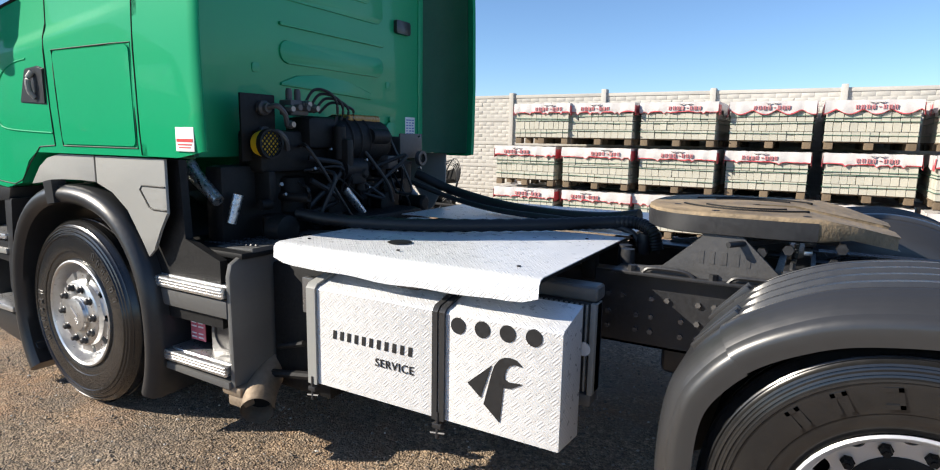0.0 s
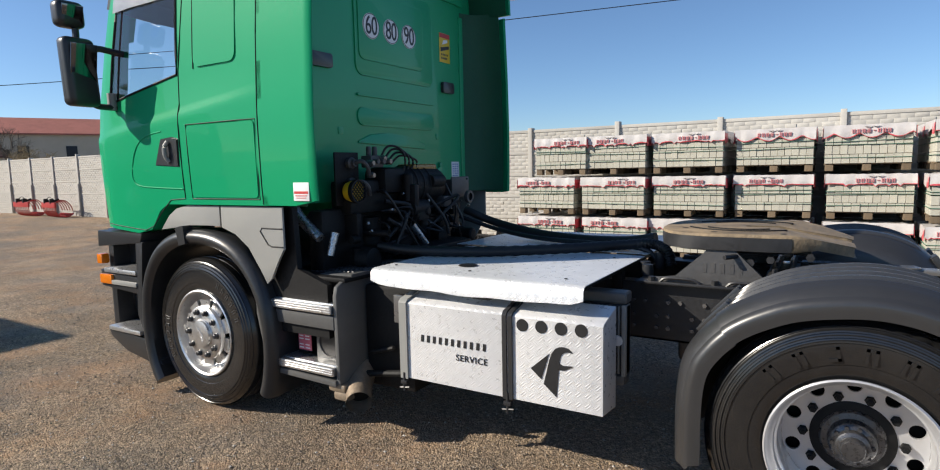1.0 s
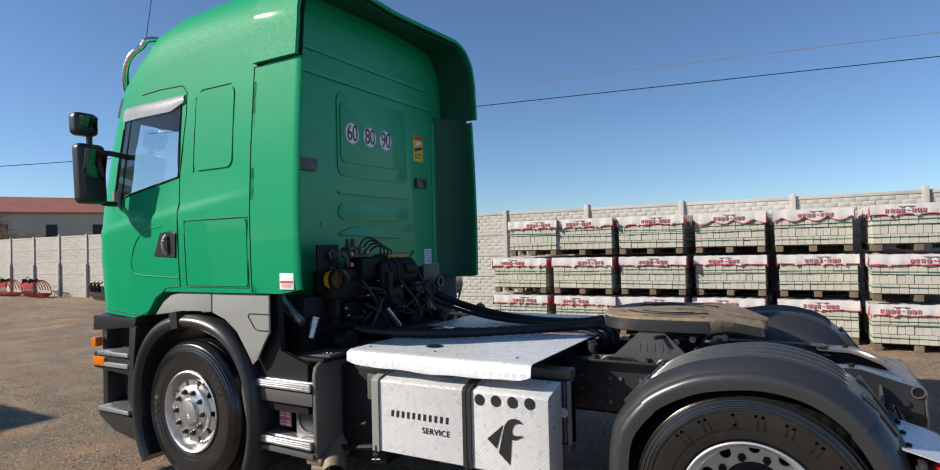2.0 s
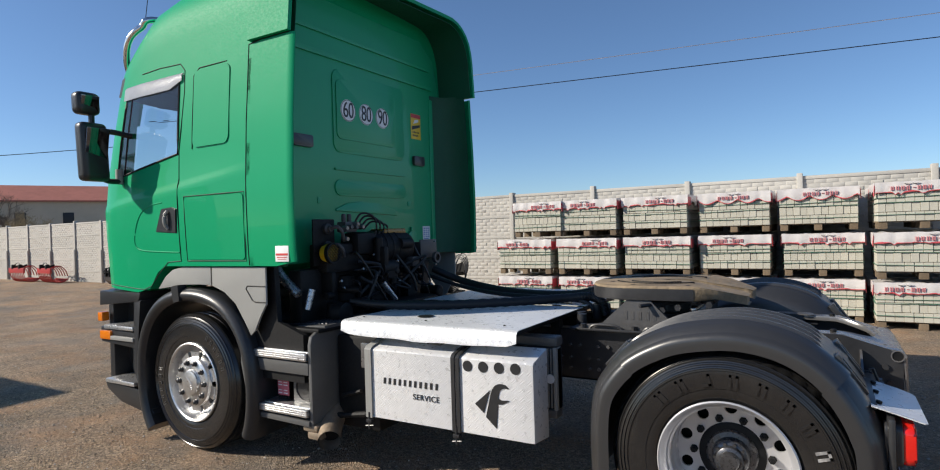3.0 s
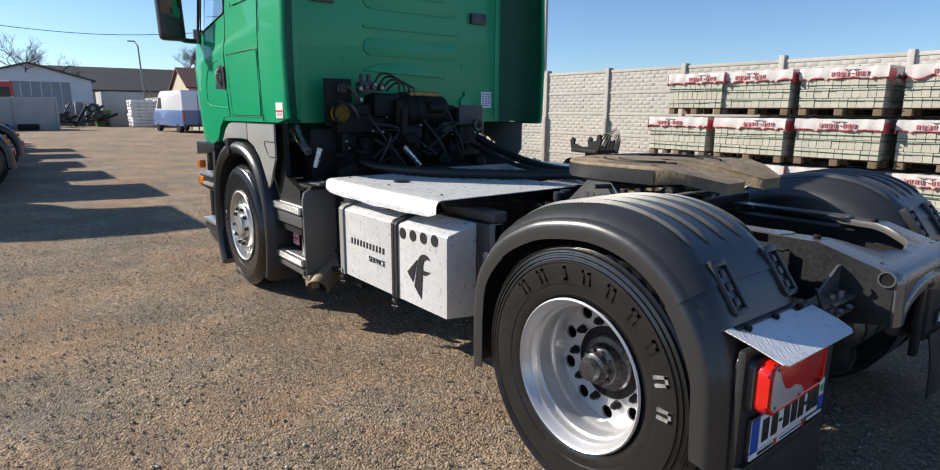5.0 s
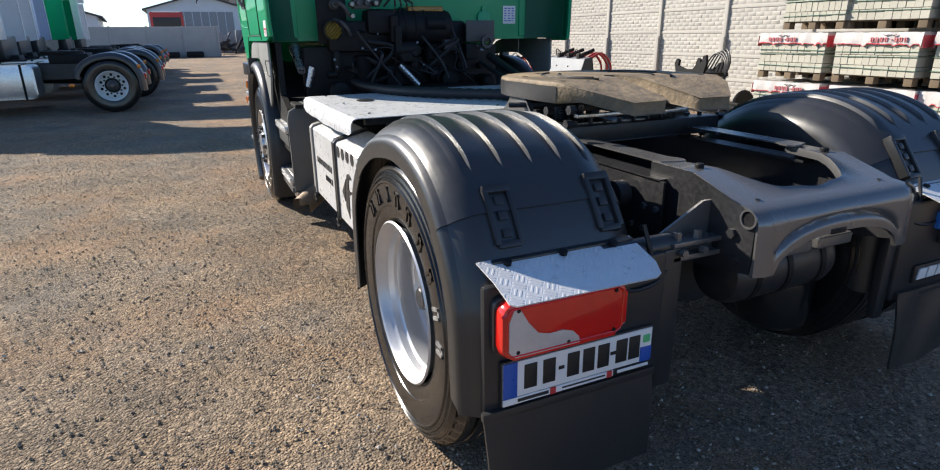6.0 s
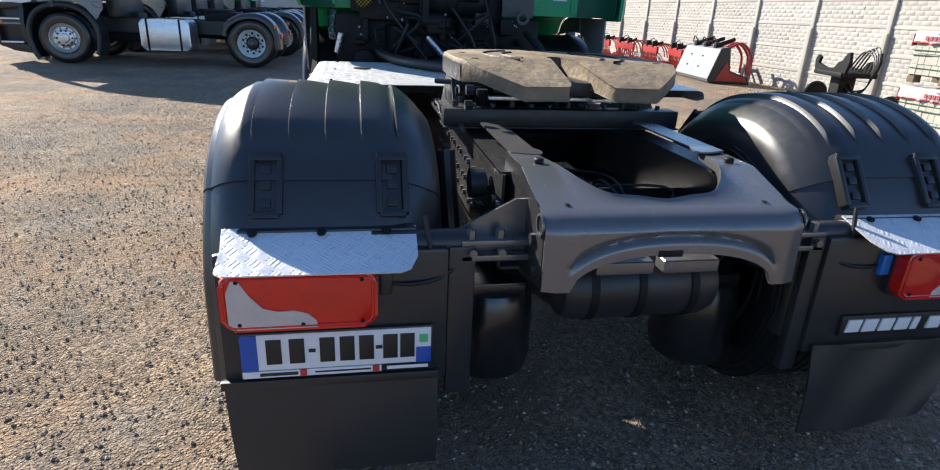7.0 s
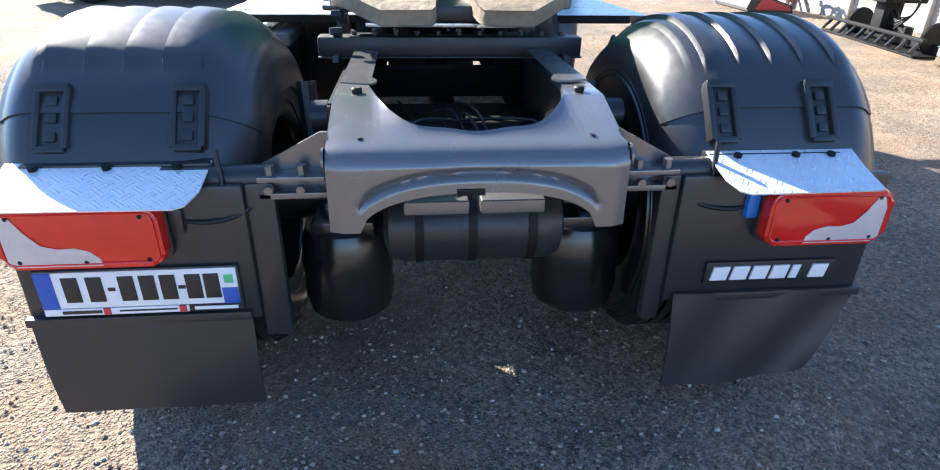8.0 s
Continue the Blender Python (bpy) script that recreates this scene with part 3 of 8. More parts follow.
def rear_wheel(truck, at, flip=False, marked=False, name="rear_wheel", rim=None):
    """A pair of tyres on a deep-dished rim; y = 0 is the outer tyre's outer side."""
    m = pose(*at) @ (pose(0, 0, 0, 0, 0, 180) if flip else Matrix())
    bm = bmesh.new()
    lip = 0.0
    prof = [(0.288, lip), (0.294, lip - 0.004), (0.288, lip - 0.010), (0.279, lip - 0.002), (0.275, lip + 0.018), (0.263, lip + 0.030), (0.261, lip + 0.034), (0.261, lip + 0.054), (0.258, lip + 0.060), (0.250, lip + 0.066), (0.249, lip + 0.112), (0.253, lip + 0.118), (0.253, lip + 0.134), (0.250, lip + 0.140), (0.244, lip + 0.150), (0.243, lip + 0.20)]
    lathe(bm, prof, segments=64)
    holes, ring0, ring1 = 10, 0.116, 0.243
    # the disc between hub and rim, with ten round hand holes
    yd = lip + 0.20
    for s in range(holes):
        a0 = math.tau * s / holes
        step = math.tau / holes
        mid = a0 + step / 2
        hole_r, hole_c = 0.027, 0.211
        hole = [(hole_c * math.cos(mid) + hole_r * math.cos(t), hole_c * math.sin(mid) + hole_r * math.sin(t)) for t in (math.tau * q / 16 + mid for q in range(16))]
        border = []
        for q in range(16):
            t = math.tau * q / 16
            u, v = math.cos(t), math.sin(t)
            k = 1 / max(abs(u), abs(v))
            rad = (ring0 + ring1) / 2 + u * k * (ring1 - ring0) / 2
            ang = mid + v * k * step / 2
            border.append((rad * math.cos(ang), rad * math.sin(ang)))
        hv = [bm.verts.new((p[0], yd + 0.0, p[1])) for p in hole]
        hv2 = [bm.verts.new((p[0], yd + 0.012, p[1])) for p in hole]
        bv = [bm.verts.new((p[0], yd, p[1])) for p in border]
        for q in range(16):
            j = (q + 1) % 16
            bm.faces.new((hv[q], hv[j], bv[j], bv[q]))
            bm.faces.new((hv[q], hv[j], hv2[j], hv2[q]))
    bmesh.ops.remove_doubles(bm, verts=bm.verts, dist=1e-5)
    wheel = part(name, bm, rim or RIM, truck, "rear wheel with a silver dished rim and twin tyres", sharp=40)
    wheel.matrix_basis = m
    back = bmesh.new()
    lathe(back, [(0.0, yd + 0.09), (0.275, yd + 0.09), (0.275, 0.6)], segments=40)
    part("brake_drum", back, STEEL_BLACK, wheel)
    tyre = tyre_part(0.29, True, wheel, 0.145, "black tyre with notched shoulders")
    if marked:
        tb = bmesh.new()
        sidewall_marks(tb, -0.0125, -134, 7, 0.388, 0.054, 16.6, 7)
        parts("raised_letter", tb, RUBBER, wheel)
        tb = bmesh.new()
        sidewall_marks(tb, -0.0125, -17.8, 2, 0.388, 0.054, 16.6, 9)
        parts("scuffed_letter", tb, PALE_RUBBER, wheel, "raised shape with a pale scuffed face")
    again(tyre, Matrix.Translation((0, 0.33, 0)))
    hub = bmesh.new()
    lathe(hub, [(0.112, yd), (0.112, yd - 0.012), (0.105, yd - 0.02), (0.084, yd - 0.024), (0.080, yd - 0.06), (0.072, yd - 0.068), (0.060, yd - 0.072), (0.058, yd - 0.098), (0.048, yd - 0.104), (0.044, yd - 0.105), (0.042, yd - 0.128), (0.037, yd - 0.134), (0.0, yd - 0.134)], segments=40)
    for s in range(10):
        a = math.tau * s / 10
        bolt(hub, (0.066 * math.cos(a), yd - 0.066, 0.066 * math.sin(a)), (0, -1, 0), 0.008, 0.014)
    part("hub", hub, HUB_STEEL, wheel, "dull steel hub with a round cap")
    ring = bmesh.new()
    lathe(ring, [(0.145, yd + 0.004), (0.145, yd - 0.004), (0.138, yd - 0.007), (0.09, yd - 0.007)], segments=40)
    part("hub_ring", ring, STEEL_BLACK, wheel)
    nut = None
    for s in range(10):
        a = math.tau * s / 10
        c = Matrix.Translation((0.167 * math.cos(a), yd - 0.002, 0.167 * math.sin(a)))
        if nut is None:
            nb = bmesh.new()
            lathe(nb, [(0.019, 0.0), (0.019, -0.005), (0.0155, -0.008), (0.0145, -0.026), (0.008, -0.027), (0.008, -0.036), (0.0, -0.036)], segments=6)
            nut = part("wheel_nut", nb, STEEL_BLACK, wheel)
            nut.matrix_basis = c
        else:
            again(nut, c)
    return wheel


# ---- rear mudguards: built for the left side, mirrored for the right ----
GUARD_ARC = [(-0.635, 0.34), (-0.635, 0.60), (-0.61, 0.78), (-0.55, 0.89), (-0.46, 0.985), (-0.34, 1.06), (-0.2, 1.115), (0.0, 1.145), (0.15, 1.135), (0.28, 1.095),
             (0.385, 1.03), (0.465, 0.95), (0.525, 0.86), (0.57, 0.76), (0.595, 0.66), (0.61, 0.40)]
GUARD_Y = (-1.225, -0.575)


RIB_STEPS = sorted({round(v, 5) for k in range(6) for w in (0.0005, 0.045, 0.08, 0.14, 0.25, 0.4, 0.55, 0.7, 0.85, 0.97, 0.9995) for v in ((k + w) / 6, 1 - (k + w) / 6)})


def guard_shell(bm, arc, ribs, mirror, inset=0.0):
    """The sheet over the wheel: ribbed on top, with a rounded outer edge and a deep side flange."""
    y0, y1 = GUARD_Y
    rows = []
    pts = [Vector((x, 0, z)) for x, z in arc]
    for i, p in enumerate(pts):
        way = (pts[min(i + 1, len(pts) - 1)] - pts[max(i - 1, 0)]).normalized()
        out = Vector((-way.z, 0, way.x))
        if out.dot(p - Vector((0, 0, 0.5))) < 0:
            out = -out
        p = p - out * inset
        row = []
        # outer flange
        inward = (Vector((0, 0, 0.5)) - p).normalized()
        flange = 0.115
        for f in (1.0, 0.8, 0.62):
            row.append(p + inward * flange * f + Vector((0, y0 - 0.0 + 0.004 * f, 0)))
        row.append(p - out * 0.062 + Vector((0, y0 + 0.004, 0)))
        row.append(p - out * 0.05 + Vector((0, y0 + 0.012, 0)))
        for u in RIB_STEPS:
            w = 1 - u if mirror else u
            y = y0 + 0.025 + (y1 - y0 - 0.05) * u
            edge = min(u, 1 - u) * (y1 - y0)
            drop = -0.045 * max(0, 1 - edge / 0.10) ** 2.2 if u < 0.5 else -0.085 * max(0, 1 - edge / 0.17) ** 2.0
            t = (w * 6.0) % 1.0
            lobe = (t / 0.045 if t < 0.045 else 1 - ((t - 0.045) / 0.955) ** 1.25) if 0.1 < w < 0.97 else 0
            row.append(p + out * (drop + ribs(p) * 0.013 * lobe) + Vector((0, y, 0)))
        row.append(p - out * 0.105 + Vector((0, y1 - 0.010, 0)))
        row.append(p - out * 0.14 + Vector((0, y1, 0)))
        row.append(p + inward * 0.24 + Vector((0, y1 + 0.004, 0)))
        rows.append(row)
    if mirror:
        rows = [[Vector((q.x, -q.y, q.z)) for q in row] for row in rows]
    loft(bm, rows, closed=False)
    thicken(bm, 0.006)


def dense_arc(lo, hi):
    pts = [Vector((x, 0, z)) for x, z in GUARD_ARC]
    fine = curve_points(pts, 5)
    a, b = int(lo * (len(fine) - 1)), int(hi * (len(fine) - 1))
    return [(p.x, p.z) for p in fine[a:b + 1]]


def make_guard(truck, mirror):
    s = 1 if mirror else -1

    def ribs(p):
        return min(1, max(0, (p.z - 1.045) / 0.02)) if p.x > 0 else min(1, max(0, (p.z - 0.99) / 0.05))

    def none(p):
        return 0.0

    bm = bmesh.new()
    guard_shell(bm, dense_arc(0.255, 0.735), ribs, mirror)
    guard = part("mudguard", bm, GUARD, truck, "grained dark plastic mudguard with rounded ribs", sharp=45)
    bm = bmesh.new()
    guard_shell(bm, dense_arc(0.0, 0.262), none, mirror, 0.005)
    part("front_section", bm, GUARD, guard, sharp=45)
    bm = bmesh.new()
    guard_shell(bm, dense_arc(0.728, 1.0), none, mirror, 0.006)
    part("rear_section", bm, GUARD, guard, sharp=45)
    # two latches on the back of each guard
    for y in ((1.012 if mirror else 1.055), 0.72):
        bm = bmesh.new()
        turn = pose(0.466, s * y, 0.938, 0, -35, 0)
        for side in (-1, 1):
            box(bm, (-0.02, side * 0.036 - 0.009, -0.085), (0.018, side * 0.036 + 0.009, 0.080), 0.006, turn)
        box(bm, (-0.02, -0.042, 0.065), (0.020, 0.042, 0.090), 0.006, turn)
        box(bm, (-0.02, -0.036, -0.095), (0.016, 0.036, -0.075), 0.006, turn)
        box(bm, (-0.02, -0.026, -0.085), (0.006, 0.026, 0.07), 0.004, turn)
        for z in (-0.05, 0.0, 0.045):
            box(bm, (0.0, -0.014, z - 0.016), (0.015, 0.014, z + 0.010), 0.004, turn)
        part("latch", bm, PLASTIC, guard)
    # front latches, lying on the slope of the guard
    for y in (1.055, 0.72):
        bm = bmesh.new()
        turn = pose(-0.505, s * y, 0.955, 0, 42, 0)
        for side in (-1, 1):
            box(bm, (-0.006, side * 0.032 - 0.008, -0.085), (0.02, side * 0.032 + 0.008, 0.085), 0.005, turn)
        box(bm, (0.0, -0.022, -0.085), (0.02, 0.022, 0.08), 0.004, turn)
        part("latch", bm, GUARD, guard)
    # inner face that carries lamp and plate, with the flap under it
    bm = bmesh.new()
    lo, hi = sorted((s * 1.18, s * 0.575))
    box(bm, (0.585, lo, 0.40), (0.612, hi, 0.80), 0.012)
    box(bm, (0.565, min(s * 0.575, s * 0.52), 0.33), (0.60, max(s * 0.575, s * 0.50), 0.80), 0.01)
    part("lamp_panel", bm, PLASTIC, guard, "flat black panel behind the lamp")
    bm = bmesh.new()
    n = 14
    rows = []
    for i in range(n + 1):
        z = 0.434 - 0.319 * i / n
        row = []
        for j in range(17):
            y = 0.60 + (1.185 - 0.60) * j / 16
            bow = 0.012 * math.sin(i / n * 2.6) + (0.006 * math.sin(j * 0.7 + i * 0.3) + 0.03 * (i / n) ** 2) * (1 if mirror else 0.35)
            taper = (0.13 if mirror else 0.02) * (i / n) * (j / 16) ** 2
            row.append((0.618 + bow, s * (y - taper), z + (0.05 * (i / n) ** 2 * (j / 16) ** 2 if mirror else 0)))
        rows.append(row)
    loft(bm, rows, closed=False)
    thicken(bm, 0.008)
    box(bm, (0.612, min(s * 0.60, s * 1.19), 0.408), (0.630, max(s * 0.60, s * 1.19), 0.434), 0.004)
    part("mud_flap", bm, FLAP, guard, "hanging black rubber mud flap")
    # tread-plate shield over the lamp
    bm = bmesh.new()
    tip = 1.085 if mirror else 1.155
    outline = [(0.535, s * (tip + 0.01)), (0.62, s * tip), (0.705, s * tip), (0.716, s * (tip - 0.015)), (0.72, s * 0.71), (0.708, s * 0.685), (0.66, s * 0.664), (0.535, s * 0.660)]
    top = [bm.verts.new((x, y, 0.842 - 0.30 * (x - 0.535))) for x, y in outline]
    bm.faces.new(top)
    thicken(bm, 0.004)
    shield = part("lamp_shield", bm, TREAD_TOP, guard, "bright tread-plate shield over the lamp")
    bm = bmesh.new()
    for y in (tip - 0.07, 0.91, 0.74):
        bolt(bm, (0.562, s * y, 0.834), (0.3, 0, 0.95), 0.012, 0.012)
    parts("shield_bolt", bm, STEEL_BLACK, guard)
    bm = bmesh.new()
    box(bm, (0.51, min(s * (tip - 0.03), s * 0.66), 0.815), (0.556, max(s * (tip - 0.03), s * 0.66), 0.842), 0.006)
    part("shield_bracket", bm, PLASTIC, guard)
    return guard


def make_tail_lamp(truck, mirror):
    s = 1 if mirror else -1
    bm = bmesh.new()
    far = 1.15 if mirror else 1.185
    outline = rounded(0.785, far, 0.585, 0.755, 0.03)
    prism(bm, [(s * y, z) for y, z in outline], "x", 0.605, 0.665, 0.006)
    lamp = part("tail_lamp", bm, PLASTIC, truck, "rectangular tail lamp in red and clear")
    lamp.location = (-0.03, -s * 0.022 + (0.05 if mirror else 0.0), 0.022)
    bm = bmesh.new()
    prism(bm, [(s * y, z) for y, z in rounded(0.79, far - 0.005, 0.59, 0.75, 0.034)], "x", 0.655, 0.705, 0.018)
    part("red_lens", bm, RED_LENS, lamp, "glossy red lens")
    bm = bmesh.new()
    pale = [(1.155, 0.735), (1.17, 0.70), (1.17, 0.61), (1.15, 0.597), (0.95, 0.597), (0.955, 0.617), (0.975, 0.637), (1.01, 0.648), (1.05, 0.645), (1.085, 0.655), (1.115, 0.69), (1.135, 0.73)]
    prism(bm, [(s * (y + far - 1.185 - 0.008), z) for y, z in pale], "x", 0.69, 0.7075, 0.002)
    part("clear_lens", bm, CLEAR_LENS, lamp, "cloudy clear reversing lens")
    bm = bmesh.new()
    rim = [(0.7055, s * y, z) for y, z in rounded(0.803, far - 0.018, 0.603, 0.737, 0.024)]
    tube(bm, rim + rim[:1], 0.0035, 6, False)
    part("lens_rib", bm, RED_LENS, lamp)
    bm = bmesh.new()
    for y, z in ((0.83, 0.728), (far - 0.05, 0.73), (0.83, 0.61), (0.98, 0.608), (far - 0.05, 0.612)):
        bolt(bm, (0.704, s * y, z), (1, 0, 0), 0.006, 0.004)
    parts("lens_screw", bm, STEEL_BLACK, lamp)
    bm = bmesh.new()
    box(bm, (0.61, min(s * 0.785, s * 0.75), 0.655), (0.66, max(s * 0.785, s * 0.75), 0.725), 0.008)
    part("connector", bm, BLUE_PLUG if mirror else PLASTIC, lamp)
    bm = bmesh.new()
    tube(bm, curve_points([(0.64, s * 0.755, 0.685), (0.65, s * 0.70, 0.682), (0.64, s * 0.62, 0.695), (0.6, s * 0.53, 0.745), (0.56, s * 0.47, 0.78)], 6), 0.006, 6)
    tube(bm, curve_points([(0.63, s * 0.73, 0.62), (0.63, s * 0.66, 0.63), (0.63, s * 0.64, 0.68), (0.63, s * 0.645, 0.76), (0.6, s * 0.66, 0.86)], 6), 0.007, 6)
    parts("cable", bm, HOSE, lamp)
    bm = bmesh.new()
    box(bm, (0.60, min(s * 0.66, s * 0.78), 0.59), (0.632, max(s * 0.66, s * 0.78), 0.73), 0.012)
    part("lamp_bracket", bm, PLASTIC, lamp)


def make_plate(truck):
    """The rear plate as plain bars: no characters."""
    bm = bmesh.new()
    box(bm, (0.61, -1.135, 0.44), (0.626, -0.615, 0.58), 0.006)
    plate = part("number_plate_holder", bm, PLASTIC, truck, "black holder with a white plate of dark bars")
    bm = bmesh.new()
    box(bm, (0.624, -1.13, 0.466), (0.629, -0.622, 0.575), 0.002)
    part("plate_face", bm, WHITE, plate)
    bm = bmesh.new()
    box(bm, (0.627, -1.13, 0.466), (0.631, -1.087, 0.575), 0.001)
    box(bm, (0.627, -0.664, 0.466), (0.631, -0.622, 0.515), 0.001)
    parts("blue_band", bm, BLUE_PRINT, plate)
    bm = bmesh.new()
    for y in (-1.045, -0.985, -0.905, -0.852, -0.80, -0.735, -0.688):
        box(bm, (0.628, y - 0.02, 0.485), (0.6315, y + 0.02, 0.56), 0.001)
    for y in (-0.945, -0.766):
        box(bm, (0.628, y - 0.009, 0.517), (0.6315, y + 0.009, 0.527))
    parts("plate_bar", bm, BLACK, plate)
    bm = bmesh.new()
    box(bm, (0.628, -0.655, 0.53), (0.6315, -0.631, 0.555), 0.001)
    part("sticker", bm, GREEN_PRINT, plate)
    bm = bmesh.new()
    box(bm, (0.624, -1.13, 0.444), (0.630, -0.76, 0.464), 0.001)
    part("holder_strip", bm, WHITE, plate)
    bm = bmesh.new()
    box(bm, (0.628, -1.085, 0.449), (0.6315, -0.985, 0.459), 0.001)
    box(bm, (0.628, -0.94, 0.452), (0.6315, -0.79, 0.457), 0.001)
    parts("strip_bar", bm, CHASSIS, plate)
    bm = bmesh.new()
    for y in (-0.968, -0.772):
        box(bm, (0.628, y - 0.012, 0.444), (0.6318, y + 0.006, 0.464), 0.0, None)
    parts("strip_slash", bm, RED_PRINT, plate)
    bm = bmesh.new()
    box(bm, (0.628, -0.745, 0.449), (0.6312, -0.63, 0.459), 0.001)
    part("strip_number_bar", bm, WHITE, plate)


def make_badge(truck):
    """A maker's badge as plain pale shapes on a dark strip."""
    bm = bmesh.new()
    box(bm, (0.608, 0.70, 0.462), (0.624, 1.10, 0.535), 0.005)
    badge = part("badge", bm, BLACK, truck, "dark strip with pale plain badge shapes")
    bm = bmesh.new()
    for i in range(6):
        y0 = 0.715 + i * 0.061
        w = 0.05 if i != 4 else 0.024
        prism(bm, [(y0, 0.478), (y0 + w, 0.478), (y0 + w + 0.008, 0.522), (y0 + 0.008, 0.522)], "x", 0.622, 0.630, 0.002)
    parts("badge_shape", bm, WHITE, badge)


# ---- chassis ----
MID = 0.02


def make_chassis(truck, detail=True):
    # two channel rails
    for s in (-1, 1):
        bm, studs = bmesh.new(), bmesh.new()
        y = MID + s * 0.40
        inner = y - s * 0.09
        prism(bm, [(-4.7, 0.62), (0.36, 0.62), (0.36, 0.935), (-4.7, 0.935)], "y", min(y, y - s * 0.009), max(y, y - s * 0.009))
        box(bm, (-4.7, min(y, inner), 0.93), (0.34, max(y, inner), 0.94))
        box(bm, (-4.7, min(y, inner), 0.62), (0.36, max(y, inner), 0.63))
        if detail:
            for i in range(26):
                x = -1.15 + 0.062 * i
                for z in (0.69, 0.755, 0.835):
                    if (i * 7 + int(z * 100)) % 3:
                        bolt(studs, (x, y, z), (0, s, 0), 0.012, 0.012)
        rail = part("frame_rail", bm, CHASSIS, truck, "painted steel frame rail")
        parts("rail_bolt", studs, FRAME, rail)
    # cross tubes and the far dark inside of the frame
    bm = bmesh.new()
    for x in (-3.0, -1.9, -0.95, 0.1):
        box(bm, (x - 0.05, MID - 0.39, 0.66), (x + 0.05, MID + 0.39, 0.80), 0.01)
    box(bm, (-4.6, MID - 0.32, 0.42), (-2.5, MID + 0.32, 1.05), 0.05)       # engine and gearbox
    tube(bm, [(-2.5, MID, 0.66), (-0.3, MID, 0.56)], 0.07, 12)
    parts("driveline", bm, STEEL_BLACK, truck, "oily black engine, gearbox and prop shaft")
    bm = bmesh.new()
    tube(bm, [(0, -0.95, HUB), (0, -0.35, HUB), (0, -0.28, HUB), (0, 0.28, HUB), (0, 0.35, HUB), (0, 0.95, HUB)], [0.07, 0.08, 0.15, 0.17, 0.08, 0.07], 14)
    lathe(bm, [(0.0, -0.2), (0.17, -0.18), (0.22, -0.05), (0.22, 0.05), (0.17, 0.18), (0.0, 0.2)], (0, MID, HUB), "x", 24)
    part("rear_axle", bm, CHASSIS, truck, "black rear axle with a round differential")
    bm = bmesh.new()
    tube(bm, [(AXLE_F, -0.95, 0.45), (AXLE_F, 0.95, 0.45)], 0.06, 10)
    part("front_axle", bm, STEEL_BLACK, truck)
    if not detail:
        return
    # added block that hides the sunlit ground seen through the frame
    bm = bmesh.new()
    box(bm, (-0.80, MID - 0.36, 0.50), (-0.22, MID + 0.36, 0.66), 0.04, None, 3)
    part("suspension_member", bm, CHASSIS, truck, "broad black block added between the rails")
    for y in (-0.37, 0.42):
        bm = bmesh.new()
        lathe(bm, [(0.0, 0.52), (0.13, 0.52), (0.145, 0.48), (0.152, 0.40), (0.148, 0.34), (0.152, 0.28), (0.14, 0.22), (0.11, 0.195), (0.0, 0.195)], (0.24, y, 0), "z", 32)
        box(bm, (0.14, y - 0.1, 0.50), (0.34, y + 0.1, 0.56), 0.01)
        part("air_spring", bm, RUBBER, truck, "black rubber air spring bellows")
    bm = bmesh.new()
    lathe(bm, [(0.0, -0.25), (0.06, -0.25), (0.10, -0.235), (0.115, -0.20), (0.115, 0.22), (0.10, 0.255), (0.06, 0.27), (0.0, 0.27)], (0.47, MID, 0.62), "y", 32)
    tank = part("air_tank", bm, CHASSIS, truck, "dark round air tank under the frame end")
    bm = bmesh.new()
    for y in (-0.15, 0.0, 0.17):
        lathe(bm, [(0.117, y - 0.012), (0.119, y - 0.012), (0.119, y + 0.012), (0.117, y + 0.012)], (0.47, MID, 0.62), "y", 32)
    parts("tank_strap", bm, STEEL_BLACK, tank)
    # plate between the rails that catches the light
    bm = bmesh.new()
    box(bm, (0.60, -0.17, 0.725), (0.66, 0.0, 0.765), 0.008, None, 3)
    box(bm, (0.60, 0.03, 0.725), (0.66, 0.20, 0.765), 0.008, None, 3)
    part("tank_bracket", bm, FRAME, truck)
    bm = bmesh.new()
    box(bm, (0.72, MID - 0.06, 0.812), (0.742, MID + 0.01, 0.83), 0.004)
    part("edge_clip", bm, STEEL_BLACK, truck)

    def kick(x):
        return 0.892 + 0.30 * min(max(0.60 - x, 0), 0.21)

    # end plate of the frame: a folded sheet with a broad notch in its top and an arch in its foot
    bm = bmesh.new()
    n = 40
    rows = []
    for i in range(n + 1):
        u = -1 + 2 * i / n
        y = MID + 0.40 * u
        a = min(1, abs(u) / 0.76)
        notch = 0.55 - 0.33 * (1 - math.sqrt(max(0, 1 - a ** 2.9))) if abs(u) < 0.76 else 0.20
        notch += 0.006 * math.cos(u * 14) * (abs(u) < 0.6)
        a2 = min(1, abs(u) / 0.80)
        foot = 0.785 - 0.10 * (1 - (1 - a2 ** 2.4) ** 0.5) if abs(u) < 0.8 else 0.685
        end = 0.012 * max(0, abs(u) - 0.9) / 0.1
        row = [(notch + 0.004, y, kick(notch) - 0.02), (notch + 0.006, y, kick(notch) - 0.008), (notch + 0.014, y, kick(notch)), (max(0.40, notch + 0.02), y, kick(max(0.40, notch + 0.02))), (0.60 - end, y, 0.892), (0.635 - end, y, 0.888), (0.66 - end, y, 0.874), (0.675 - end, y, 0.85)]
